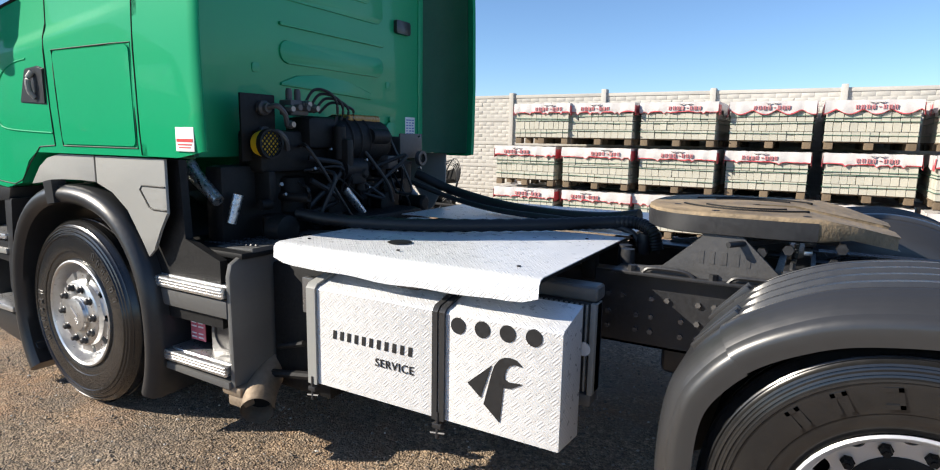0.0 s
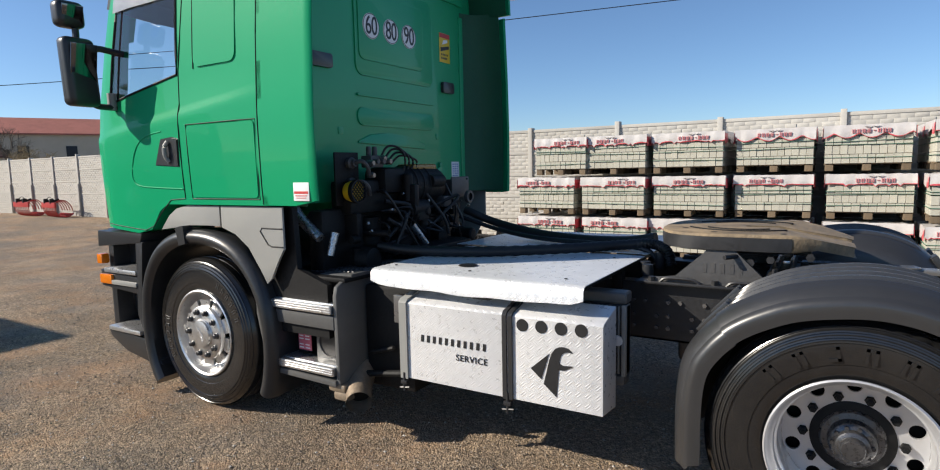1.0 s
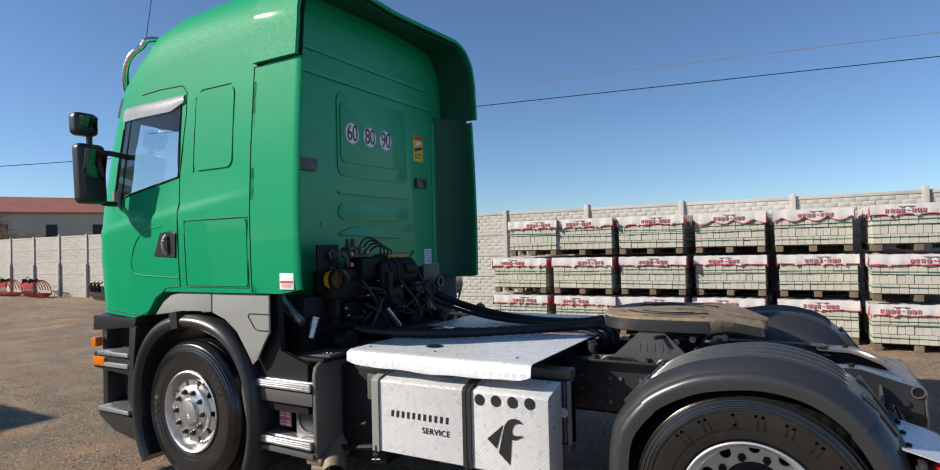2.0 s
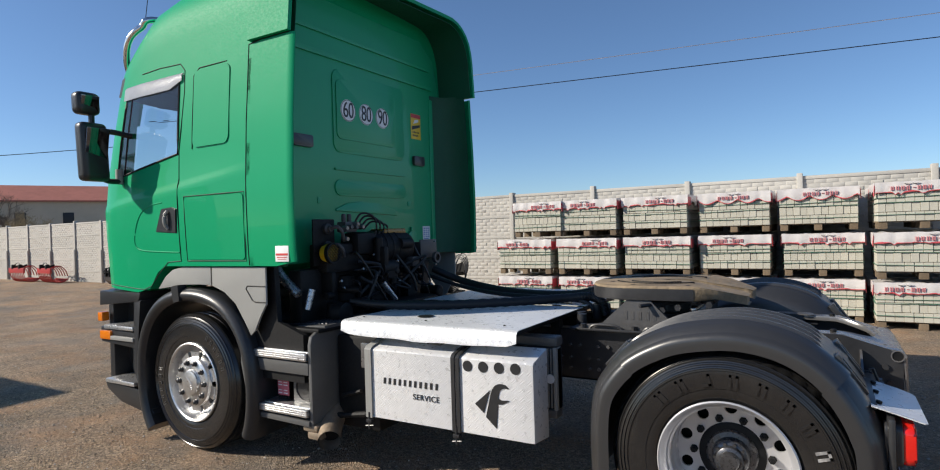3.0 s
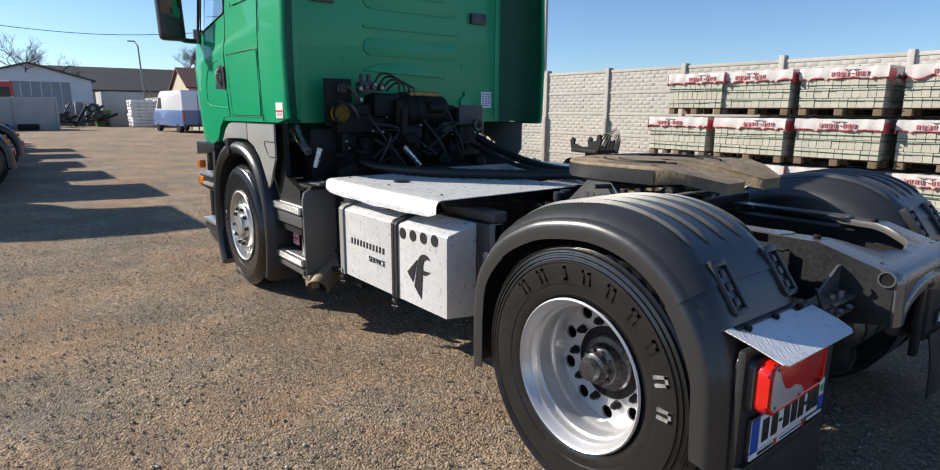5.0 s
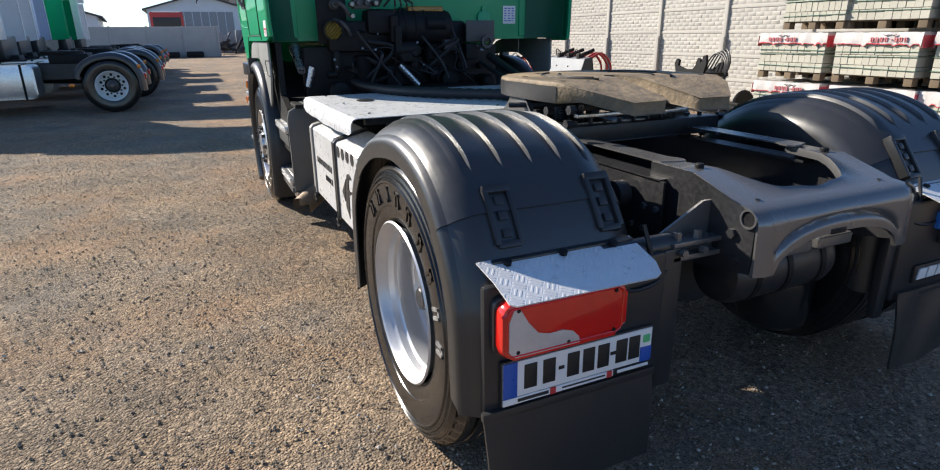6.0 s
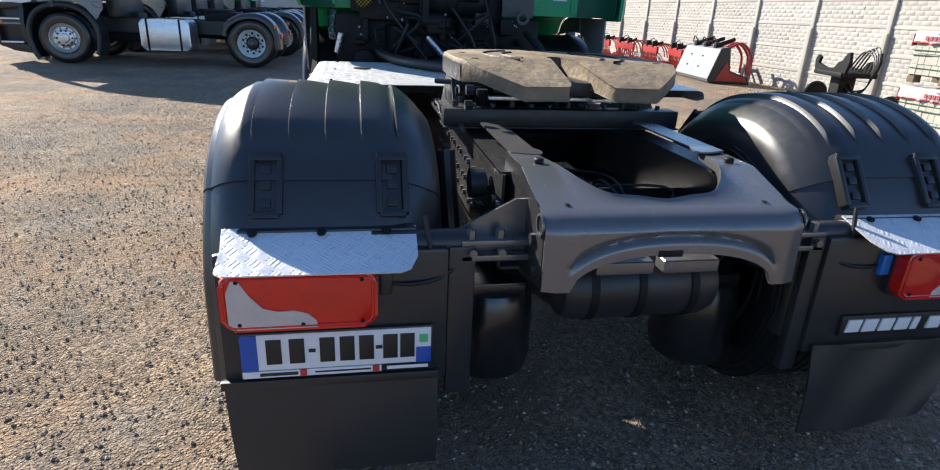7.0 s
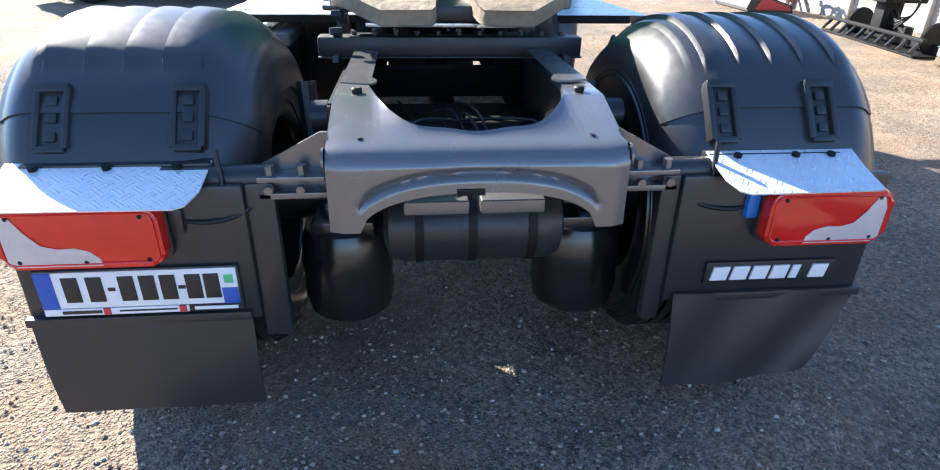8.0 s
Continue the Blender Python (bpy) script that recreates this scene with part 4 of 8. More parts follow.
        for q in range(1, 15):
            z = 0.85 + (foot - 0.85) * q / 14
            groove = math.exp(-((z - (foot + 0.045)) / 0.009) ** 2) * (0.016 if abs(u) < 0.8 else 0)
            row.append((0.675 - end + 0.006 * q / 14 - groove, y, z))
        row += [(0.672 - end, y, foot - 0.002)]
        under = [(p[0] - (0.007 if k > 6 else 0.003 * (k > 2)), y, p[2] - (0.007 if k < 7 else 0.0) + (0.002 if k > 18 else 0)) for k, p in enumerate(row)]
        rows.append(row + under[::-1])
    loft(bm, rows)
    end = part("end_plate", bm, FRAME, truck, "folded grey steel frame end with a rounded notch", sharp=50)
    end.location, end.scale = (0.058, MID * 0.08, 0.034), (1, 0.92, 1)
    for s in (-1, 1):
        bm = bmesh.new()
        y = MID + s * 0.402
        prism(bm, [(0.20, 0.66), (0.20, 0.952), (0.39, 0.952), (0.60, 0.889), (0.655, 0.85), (0.655, 0.69), (0.50, 0.66)], "y", min(y, y - s * 0.006), max(y, y - s * 0.006))
        for x, z in ((0.42, 0.72), (0.42, 0.80), (0.58, 0.80), (0.60, 0.72)):
            bolt(bm, (x, y, z), (0, s, 0), 0.016, 0.014)
        part("end_cheek", bm, CHASSIS, end)
        bm = bmesh.new()
        lathe(bm, [(0.0, s * 0.001), (0.024, s * 0.001)], (0.632, MID + s * 0.4035, 0.858), "y", 20)
        hole = part("open_fold", bm, STEEL_BLACK, end)
        bm = bmesh.new()
        lathe(bm, [(0.024, 0.0), (0.024, s * 0.006), (0.030, s * 0.006), (0.030, 0.0)], (0.632, MID + s * 0.4035, 0.858), "y", 20)
        part("fold_lip", bm, FRAME, hole)
        bm = bmesh.new()
        for x in (0.36,):
            lathe(bm, [(0.0, 0.969), (0.012, 0.969), (0.016, 0.965), (0.016, 0.955)], (x, MID + s * 0.335, 0), "z", 12)
        part("pin", bm, STEEL_BLACK, end)
        bm = bmesh.new()
        lathe(bm, [(0.0, 0.8985), (0.008, 0.8985)], (0.586, MID + s * 0.315, 0), "z", 12)
        part("plate_hole", bm, STEEL_BLACK, end)
        # top flange of the rail, flared into an ear beside the notch
        bm = bmesh.new()
        flange = [(-0.30, 0.395), (0.24, 0.395), (0.262, 0.33), (0.262, 0.295), (0.24, 0.282), (0.21, 0.285), (0.18, 0.30), (-0.30, 0.30)]
        lower = [bm.verts.new((x, MID + s * q, 0.958)) for x, q in flange]
        bm.faces.new(lower)
        thicken(bm, 0.006)
        part("rail_flange", bm, FRAME, end)
        # tube that carries the mudguard, with its clamp and gusset
        bm = bmesh.new()
        tube(bm, [(0.555, s * 0.54 + 0.02, 0.80), (0.555, s * 0.80 + 0.02, 0.80)], 0.036, 16)
        part("guard_tube", bm, PLASTIC, truck, "round black mudguard tube")
        bm = bmesh.new()
        lo, hi = sorted((s * 0.37 + 0.02, s * 0.56 + 0.02))
        box(bm, (0.52, lo, 0.755), (0.60, hi, 0.772), 0.003)
        box(bm, (0.52, lo, 0.80), (0.60, hi, 0.815), 0.003)
        box(bm, (0.545, lo, 0.772), (0.565, hi, 0.80), 0.002)
        prism(bm, [(s * 0.37 + 0.02, 0.815), (s * 0.56 + 0.02, 0.815), (s * 0.56 + 0.02, 0.83), (s * 0.40 + 0.02, 0.915), (s * 0.37 + 0.02, 0.915)], "x", 0.53, 0.54)
        for yy in (0.45, 0.53):
            bolt(bm, (0.575, s * yy + 0.02, 0.815), (0, 0, 1), 0.014, 0.025)
            bolt(bm, (0.6, s * yy + 0.02, 0.785), (1, 0, 0), 0.012, 0.018)
        part("guard_clamp", bm, FRAME, truck, "bolted steel clamp and gusset")
    # brake cylinders, shock absorbers and lines about the axle
    bm = bmesh.new()
    for s in (-1, 1):
        tube(bm, [(0.06, s * 0.46, 0.35), (-0.05, s * 0.5, 0.92)], 0.035, 10)
        lathe(bm, [(0.0, 0.0), (0.07, 0.0), (0.08, 0.03), (0.08, 0.08), (0.065, 0.11), (0.065, 0.2), (0.0, 0.2)], (-0.42, s * 0.50, 0.62), "x", 18)
        lathe(bm, [(0.0, 0.0), (0.05, 0.0), (0.05, 0.05), (0.02, 0.06), (0.0, 0.06)], (0.18, s * 0.47 + 0.02, 0.86), "y", 14)
    parts("brake_cylinder", bm, CHASSIS, truck, "dark brake cylinders and shock absorbers")
    bm = bmesh.new()
    rng = random.Random(4)
    for i in range(14):
        y = rng.uniform(-0.3, 0.33)
        tube(bm, curve_points([(rng.uniform(0.2, 0.45), y, rng.uniform(0.72, 0.8)), (rng.uniform(0.0, 0.3), y + rng.uniform(-0.1, 0.1), rng.uniform(0.74, 0.86)), (rng.uniform(-0.3, 0.0), rng.uniform(-0.3, 0.33), rng.uniform(0.7, 0.82))], 6), 0.005, 6)
    for y in (-0.24, -0.2):
        tube(bm, curve_points([(0.45, y, 0.84), (0.40, y + 0.07, 0.86), (0.36, y + 0.03, 0.845), (0.40, y - 0.02, 0.86), (0.45, y + 0.05, 0.85)], 6), 0.005, 6)
    parts("air_line", bm, HOSE, truck, "thin black air lines")


def make_fifth_wheel(truck):
    zt = 1.225
    half = [(-0.945, 0.0), (-0.935, 0.14), (-0.905, 0.26), (-0.85, 0.36), (-0.77, 0.425), (-0.66, 0.455), (-0.36, 0.455), (-0.26, 0.44), (-0.16, 0.40), (-0.03, 0.285), (0.0, 0.255), (-0.004, 0.088), (-0.03, 0.074), (-0.36, 0.05),
            (-0.44, 0.038), (-0.50, 0.032), (-0.53, 0.0)]
    outline = half + [(x, -y) for x, y in half[-2:0:-1]]

    def height(x):
        return zt - 0.34 * max(0, x + 0.26) ** 1.2

    bm = bmesh.new()
    rings = []
    for drop, grow in ((0.0, -0.014), (0.004, -0.004), (0.014, 0.0), (0.080, 0.0), (0.086, -0.02)):
        rings.append([bm.verts.new((x + (grow if x < -0.6 else -grow * 0.5) * (-1 if x < -0.6 else 1), MID + y * (1 + grow), height(x) - drop * (0.6 if x > -0.2 else 1.0))) for x, y in outline])
    n = len(outline)
    for a, b in zip(rings, rings[1:]):
        for i in range(n):
            bm.faces.new((a[i], a[(i + 1) % n], b[(i + 1) % n], b[i]))
    # the top as strips from side to side, so that the slot stays free
    top = rings[0]
    m = len(half)
    for side in (0, 1):
        idx = (lambda i: top[i]) if side == 0 else (lambda i: top[(n - i) % n])
        bm.faces.new([idx(i) for i in range(m)])
    low = rings[-1]
    for side in (0, 1):
        idx = (lambda i: low[i]) if side == 0 else (lambda i: low[(n - i) % n])
        bm.faces.new([idx(i) for i in range(m)])
    bmesh.ops.triangulate(bm, faces=[f for f in bm.faces if len(f.verts) > 4])
    # the cast skirt below the greasy top, without the two horns
    skirt = bmesh.new()
    front = [p for p in outline if p[0] < -0.2 and abs(p[1]) > 0.06 or p[0] < -0.6]
    front.sort(key=lambda p: math.atan2(p[1], -(p[0] + 0.4)))
    loft(skirt, [[(-0.5 + (x + 0.5) * k, MID + y * k, zt - d) for x, y in front] for k, d in ((1.004, 0.016), (1.006, 0.05), (1.0, 0.084), (0.96, 0.09))], closed=False, caps=False)
    wheel = part("fifth_wheel", bm, DUSTY_PLATE, truck, "dusty greasy cast fifth-wheel plate", sharp=40)
    part("cast_skirt", skirt, CHASSIS, wheel, "grey cast skirt under the plate")
    # raised wear ring and grease grooves on the plate
    bm = bmesh.new()
    for r, a0, a1 in ((0.30, 40, 150), (0.30, 210, 320), (0.22, 50, 140), (0.22, 220, 310)):
        pts = [(-0.52 + r * math.cos(radians(a + 0)) * 1.0, MID + r * math.sin(radians(a)), zt + 0.001) for a in range(a0, a1 + 1, 6)]
        tube(bm, pts, 0.006, 5)
    parts("grease_groove", bm, STEEL_BLACK, wheel)
    bm = bmesh.new()
    for x, y in ((-0.8, 0.2), (-0.8, -0.2), (-0.62, 0.38), (-0.62, -0.38), (-0.3, 0.38), (-0.3, -0.38), (-0.88, 0.0)):
        lathe(bm, [(0.0, zt + 0.0015), (0.016, zt + 0.0015)], (x, MID + y, 0), "z", 14)
    parts("plate_hole", bm, STEEL_BLACK, wheel)
    # lock jaw and handle below
    bm = bmesh.new()
    box(bm, (-0.62, MID - 0.22, 1.10), (-0.18, MID + 0.22, 1.155), 0.012)
    box(bm, (-0.3, MID - 0.30, 1.10), (-0.26, MID + 0.34, 1.13), 0.006)
    tube(bm, [(-0.55, MID - 0.5, 1.11), (-0.25, MID - 0.1, 1.12)], 0.012, 8)
    tube(bm, [(-0.6, MID - 0.44, 1.12), (-0.6, MID + 0.44, 1.12)], 0.03, 12)
    for x, z in ((-0.18, 1.12), (-0.2, 1.06), (-0.35, 1.1), (-0.44, 1.08)):
        bolt(bm, (x, MID - 0.40, z), (0, -1, 0), 0.02, 0.03)
    part("lock_jaw", bm, CHASSIS, wheel)
    for s in (-1, 1):
        bm = bmesh.new()
        y = MID + s * 0.42
        outline = [(-0.95, 0.955), (-0.93, 0.975), (-0.80, 0.985), (-0.66, 1.12), (-0.63, 1.155), (-0.52, 1.155), (-0.49, 1.12), (-0.36, 0.985), (-0.22, 0.975), (-0.20, 0.955)]
        prism(bm, outline, "y", min(y, y + s * 0.022), max(y, y + s * 0.022), 0.004)
        # cast ribs that stand in for raised marks
        for x in (-0.66, -0.62, -0.575, -0.53, -0.49):
            box(bm, (x, y + s * 0.022 - 0.002, 1.02), (x + 0.018, y + s * 0.022 + 0.004, 1.07), 0.0)
        part("pedestal", bm, CAST, wheel, "cast grey pedestal bracket")
    bm = bmesh.new()
    box(bm, (-1.0, MID - 0.47, 0.942), (-0.38, MID - 0.30, 0.957), 0.004)
    box(bm, (-1.0, MID + 0.30, 0.942), (-0.38, MID + 0.47, 0.957), 0.004)
    for s in (-1, 1):
        for i in range(2):
            x = -0.88 + 0.33 * i
            tube(bm, curve_points([(x, MID + s * 0.46, 0.945), (x + 0.03, MID + s * 0.46, 0.975), (x + 0.10, MID + s * 0.46, 0.98), (x + 0.18, MID + s * 0.46, 0.975), (x + 0.22, MID + s * 0.46, 0.945)], 4), 0.008, 6)
        for x in (-0.92, -0.60, -0.32):
            bolt(bm, (x, MID + s * 0.445, 0.955), (0, 0, 1), 0.018, 0.025)
    parts("mounting_plate", bm, CHASSIS, wheel, "dark bolted mounting plate")
    bm = bmesh.new()
    box(bm, (-0.36, MID - 0.50, 0.965), (-0.27, MID + 0.50, 1.035), 0.008)
    box(bm, (-0.40, MID - 0.50, 0.960), (-0.25, MID + 0.50, 0.967), 0.004)
    for i in range(12):
        bolt(bm, (-0.33, MID - 0.45 + 0.08 * i, 1.035), (0, 0, 1), 0.011, 0.014 + 0.01 * (i % 3 == 0))
    part("cross_beam", bm, CHASSIS, wheel, "dark steel cross beam behind the plate")
    bm = bmesh.new()
    box(bm, (-0.30, MID - 0.32, 1.07), (-0.27, MID + 0.3, 1.085), 0.003)
    box(bm, (-0.26, MID + 0.1, 1.075), (-0.2, MID + 0.25, 1.09), 0.004, pose(0, 0, 0, 0, 0, 4))
    parts("release_bar", bm, ALLOY, wheel)


def make_deck(truck):
    def sheet(y0, y1, lip, x0, x1):
        bm = bmesh.new()
        s = -1 if y0 < 0 else 1
        prof = [(y1, 1.03), (y0 + s * -0.035, 1.028), (y0 + s * -0.012, 1.022), (y0, 1.005), (y0 + s * 0.004, 1.005 - lip)]
        rows = []
        for i in range(23):
            u = i / 22
            x = x0 + (x1 - x0) * u
            sag = 0.004 * math.sin(u * 9) + 0.003 * math.sin(u * 23)
            row = []
            for j, (y, z) in enumerate(prof):
                end = 0.03 * (max(0, 0.06 - u) / 0.06 + max(0, u - 0.94) / 0.06) if j == 4 else 0
                row.append((x, y, z + sag * (1 if j > 2 else 0.3) + end))
            rows.append(row)
        loft(bm, rows, closed=False)
        thicken(bm, 0.004)
        return bm

    deck = part("deck_plate", sheet(-1.085, -0.04, 0.075, -2.33, -1.06), TREAD_TOP, truck, "bright tread-plate deck with a bent lip", sharp=60)
    part("deck_plate", sheet(1.10, 0.02, 0.05, -2.45, -1.06), TREAD_TOP, truck, "bright tread-plate deck on the far side", sharp=60)
    bm = bmesh.new()
    lathe(bm, [(0.0, 1.0355), (0.05, 1.0355), (0.055, 1.0335)], (-1.86, -0.79, 0), "z", 24)
    part("hand_hole", bm, STEEL_BLACK, deck)
    bm = bmesh.new()
    for x in (-2.25, -1.75, -1.2):
        for y in (-0.95, -0.2):
            bolt(bm, (x, y, 1.031), (0, 0, 1), 0.008, 0.004)
    parts("deck_screw", bm, STEEL_BLACK, deck)
    bm = bmesh.new()
    for x in (-2.2, -1.65, -1.12):
        box(bm, (x - 0.02, -1.0, 0.985), (x + 0.02, 1.0, 1.022), 0.004)
    for x in (-2.2, -1.12):
        for y in (-0.37, 0.4):
            box(bm, (x - 0.03, y - 0.03, 0.89), (x + 0.03, y + 0.03, 0.99), 0.004)
    parts("deck_support", bm, STEEL_BLACK, truck)


def make_tank(truck):
    x0, x1, y0, y1, z0, z1 = -2.10, -0.963, -1.09, -0.90, 0.43, 0.908
    bm = bmesh.new()
    outline = [(y0, z0), (y0, z1 - 0.058), (y0 + 0.012, z1 - 0.046), (y1, z1), (y1, z0 - 0.02)]
    prism(bm, outline, "x", x0, -1.45, 0.006)
    tank = part("side_tank", bm, TREAD_SIDE, truck, "box tank clad in bright tread plate")
    bm = bmesh.new()
    prism(bm, outline, "x", -1.44, x1, 0.006)
    part("tool_locker", bm, TREAD_SIDE, tank, "tread-plate locker with black cut-outs")
    bm = bmesh.new()
    for i in range(4):
        x = -1.371 + 0.101 * i
        lathe(bm, [(0.0, y0 - 0.003), (0.031, y0 - 0.003), (0.031, y0 + 0.01)], (x, 0, 0.813 + 0.003 * i), "y", 28)
    parts("round_hole", bm, BLACK, tank)
    # emblem: a dart and a hooked stroke, cut out of the sheet
    bm = bmesh.new()
    prism(bm, [(-1.327, 0.605), (-1.230, 0.690), (-1.271, 0.559)], "y", y0 - 0.004, y0 + 0.01)
    outer = [(-1.258, 0.538), (-1.226, 0.668), (-1.216, 0.695), (-1.198, 0.719), (-1.178, 0.730), (-1.155, 0.733), (-1.130, 0.728), (-1.109, 0.711)]
    inner = [(-1.192, 0.482), (-1.176, 0.660), (-1.173, 0.676), (-1.169, 0.688), (-1.162, 0.698), (-1.153, 0.705), (-1.135, 0.711), (-1.110, 0.709)]
    upper = [(-1.186, 0.655), (-1.157, 0.642), (-1.109, 0.646)]
    lower = [(-1.188, 0.617), (-1.150, 0.620), (-1.112, 0.642)]
    for one, two, lift in ((outer, inner, 0.004), (upper, lower, 0.0036)):
        loft(bm, [[(p[0], y0 - lift, p[1]), (q[0], y0 - lift, q[1]), (q[0], y0 + 0.01, q[1]), (p[0], y0 + 0.01, p[1])] for p, q in zip(one, two)])
    parts("emblem_stroke", bm, BLACK, tank, "black cut-out emblem")
    # a maker's name as plain bars, and the word below it
    bm = bmesh.new()
    for i in range(11):
        x = -1.985 + i * 0.0388
        prism(bm, [(x, 0.65), (x + 0.017, 0.65), (x + 0.020, 0.688), (x + 0.003, 0.688)], "y", y0 - 0.003, y0 + 0.004)
    parts("name_bar", bm, BLACK, tank)
    text_mesh("service_lettering", "SERVICE", 0.048, BLACK, tank, pose(-1.665, y0 - 0.002, 0.592, 90, 0, 0), "black lettering", 1.12)
    # straps with their hooked bolts
    for x, w in ((-2.10, 0.05), (-1.452, 0.055)):
        bm = bmesh.new()
        for a, b in ((x - w / 2, x - 0.004), (x + 0.004, x + w / 2)) if w > 0.052 else ((x - w / 2, x + w / 2),):
            prism(bm, [(y0 - 0.003, z0 - 0.004), (y0 - 0.012, z0 - 0.004), (y0 - 0.012, z1 - 0.054), (y0 + 0.006, z1 - 0.034), (y1, z1 + 0.012), (y1, z1 + 0.003), (y0 + 0.011, z1 - 0.043), (y0 - 0.003, z1 - 0.058)], "x", a, b)
        strap = part("strap", bm, GREY if w < 0.052 else PLASTIC, tank, "dark tank strap")
        bm = bmesh.new()
        tube(bm, [(x, y0 - 0.01, z0 + 0.03), (x, y0 - 0.012, z0 - 0.075)], 0.007, 8)
        box(bm, (x - 0.02, y0 - 0.02, z0 - 0.035), (x + 0.02, y0 + 0.01, z0 - 0.015), 0.003)
        tube(bm, [(x - 0.03, y0 - 0.012, z0 - 0.06), (x + 0.035, y0 - 0.012, z0 - 0.05)], 0.005, 6)
        part("strap_bolt", bm, CHASSIS, strap)
    bm = bmesh.new()
    box(bm, (-1.66, y0 + 0.03, z1 + 0.0), (-1.57, y0 + 0.10, z1 + 0.035), 0.008)
    tube(bm, [(-1.66, y0 + 0.02, z1 + 0.012), (-1.56, y0 + 0.02, z1 + 0.02)], 0.008, 8)
    part("filler", bm, CHASSIS, tank)
    # inner tank behind the cladding, and the oil cooler that stands behind the locker
    bm = bmesh.new()
    box(bm, (-2.08, y1 + 0.002, 0.47), (-1.46, -0.50, 0.88), 0.03)
    part("inner_tank", bm, STEEL_BLACK, tank)
    bm = bmesh.new()
    box(bm, (-1.42, -0.795, 0.535), (-0.945, -0.725, 0.893), 0.006)
    cooler = part("oil_cooler", bm, CHASSIS, truck, "grey finned oil cooler behind the locker")
    bm = bmesh.new()
    for i in range(22):
        x = -1.405 + 0.021 * i
        box(bm, (x, -0.81, 0.545), (x + 0.008, -0.795, 0.885), 0.001)
    parts("cooling_fin", bm, GREY, cooler)
    bm = bmesh.new()
    for x in (-1.42, -0.965):
        box(bm, (x, -0.814, 0.535), (x + 0.02, -0.74, 0.893), 0.002)
    parts("side_channel", bm, GREY, cooler)
    bm = bmesh.new()
    lathe(bm, [(0.0, -0.816), (0.027, -0.816), (0.027, -0.811)], (-0.985, 0, 0.715), "y", 20)
    part("sticker", bm, WHITE, cooler)
    bm = bmesh.new()
    box(bm, (-1.42, -0.80, 0.893), (-0.945, -0.70, 0.955), 0.02, None, 3)
    box(bm, (-1.42, -0.81, 0.485), (-0.95, -0.72, 0.535), 0.012)
    parts("end_tank", bm, STEP_PLASTIC, cooler)


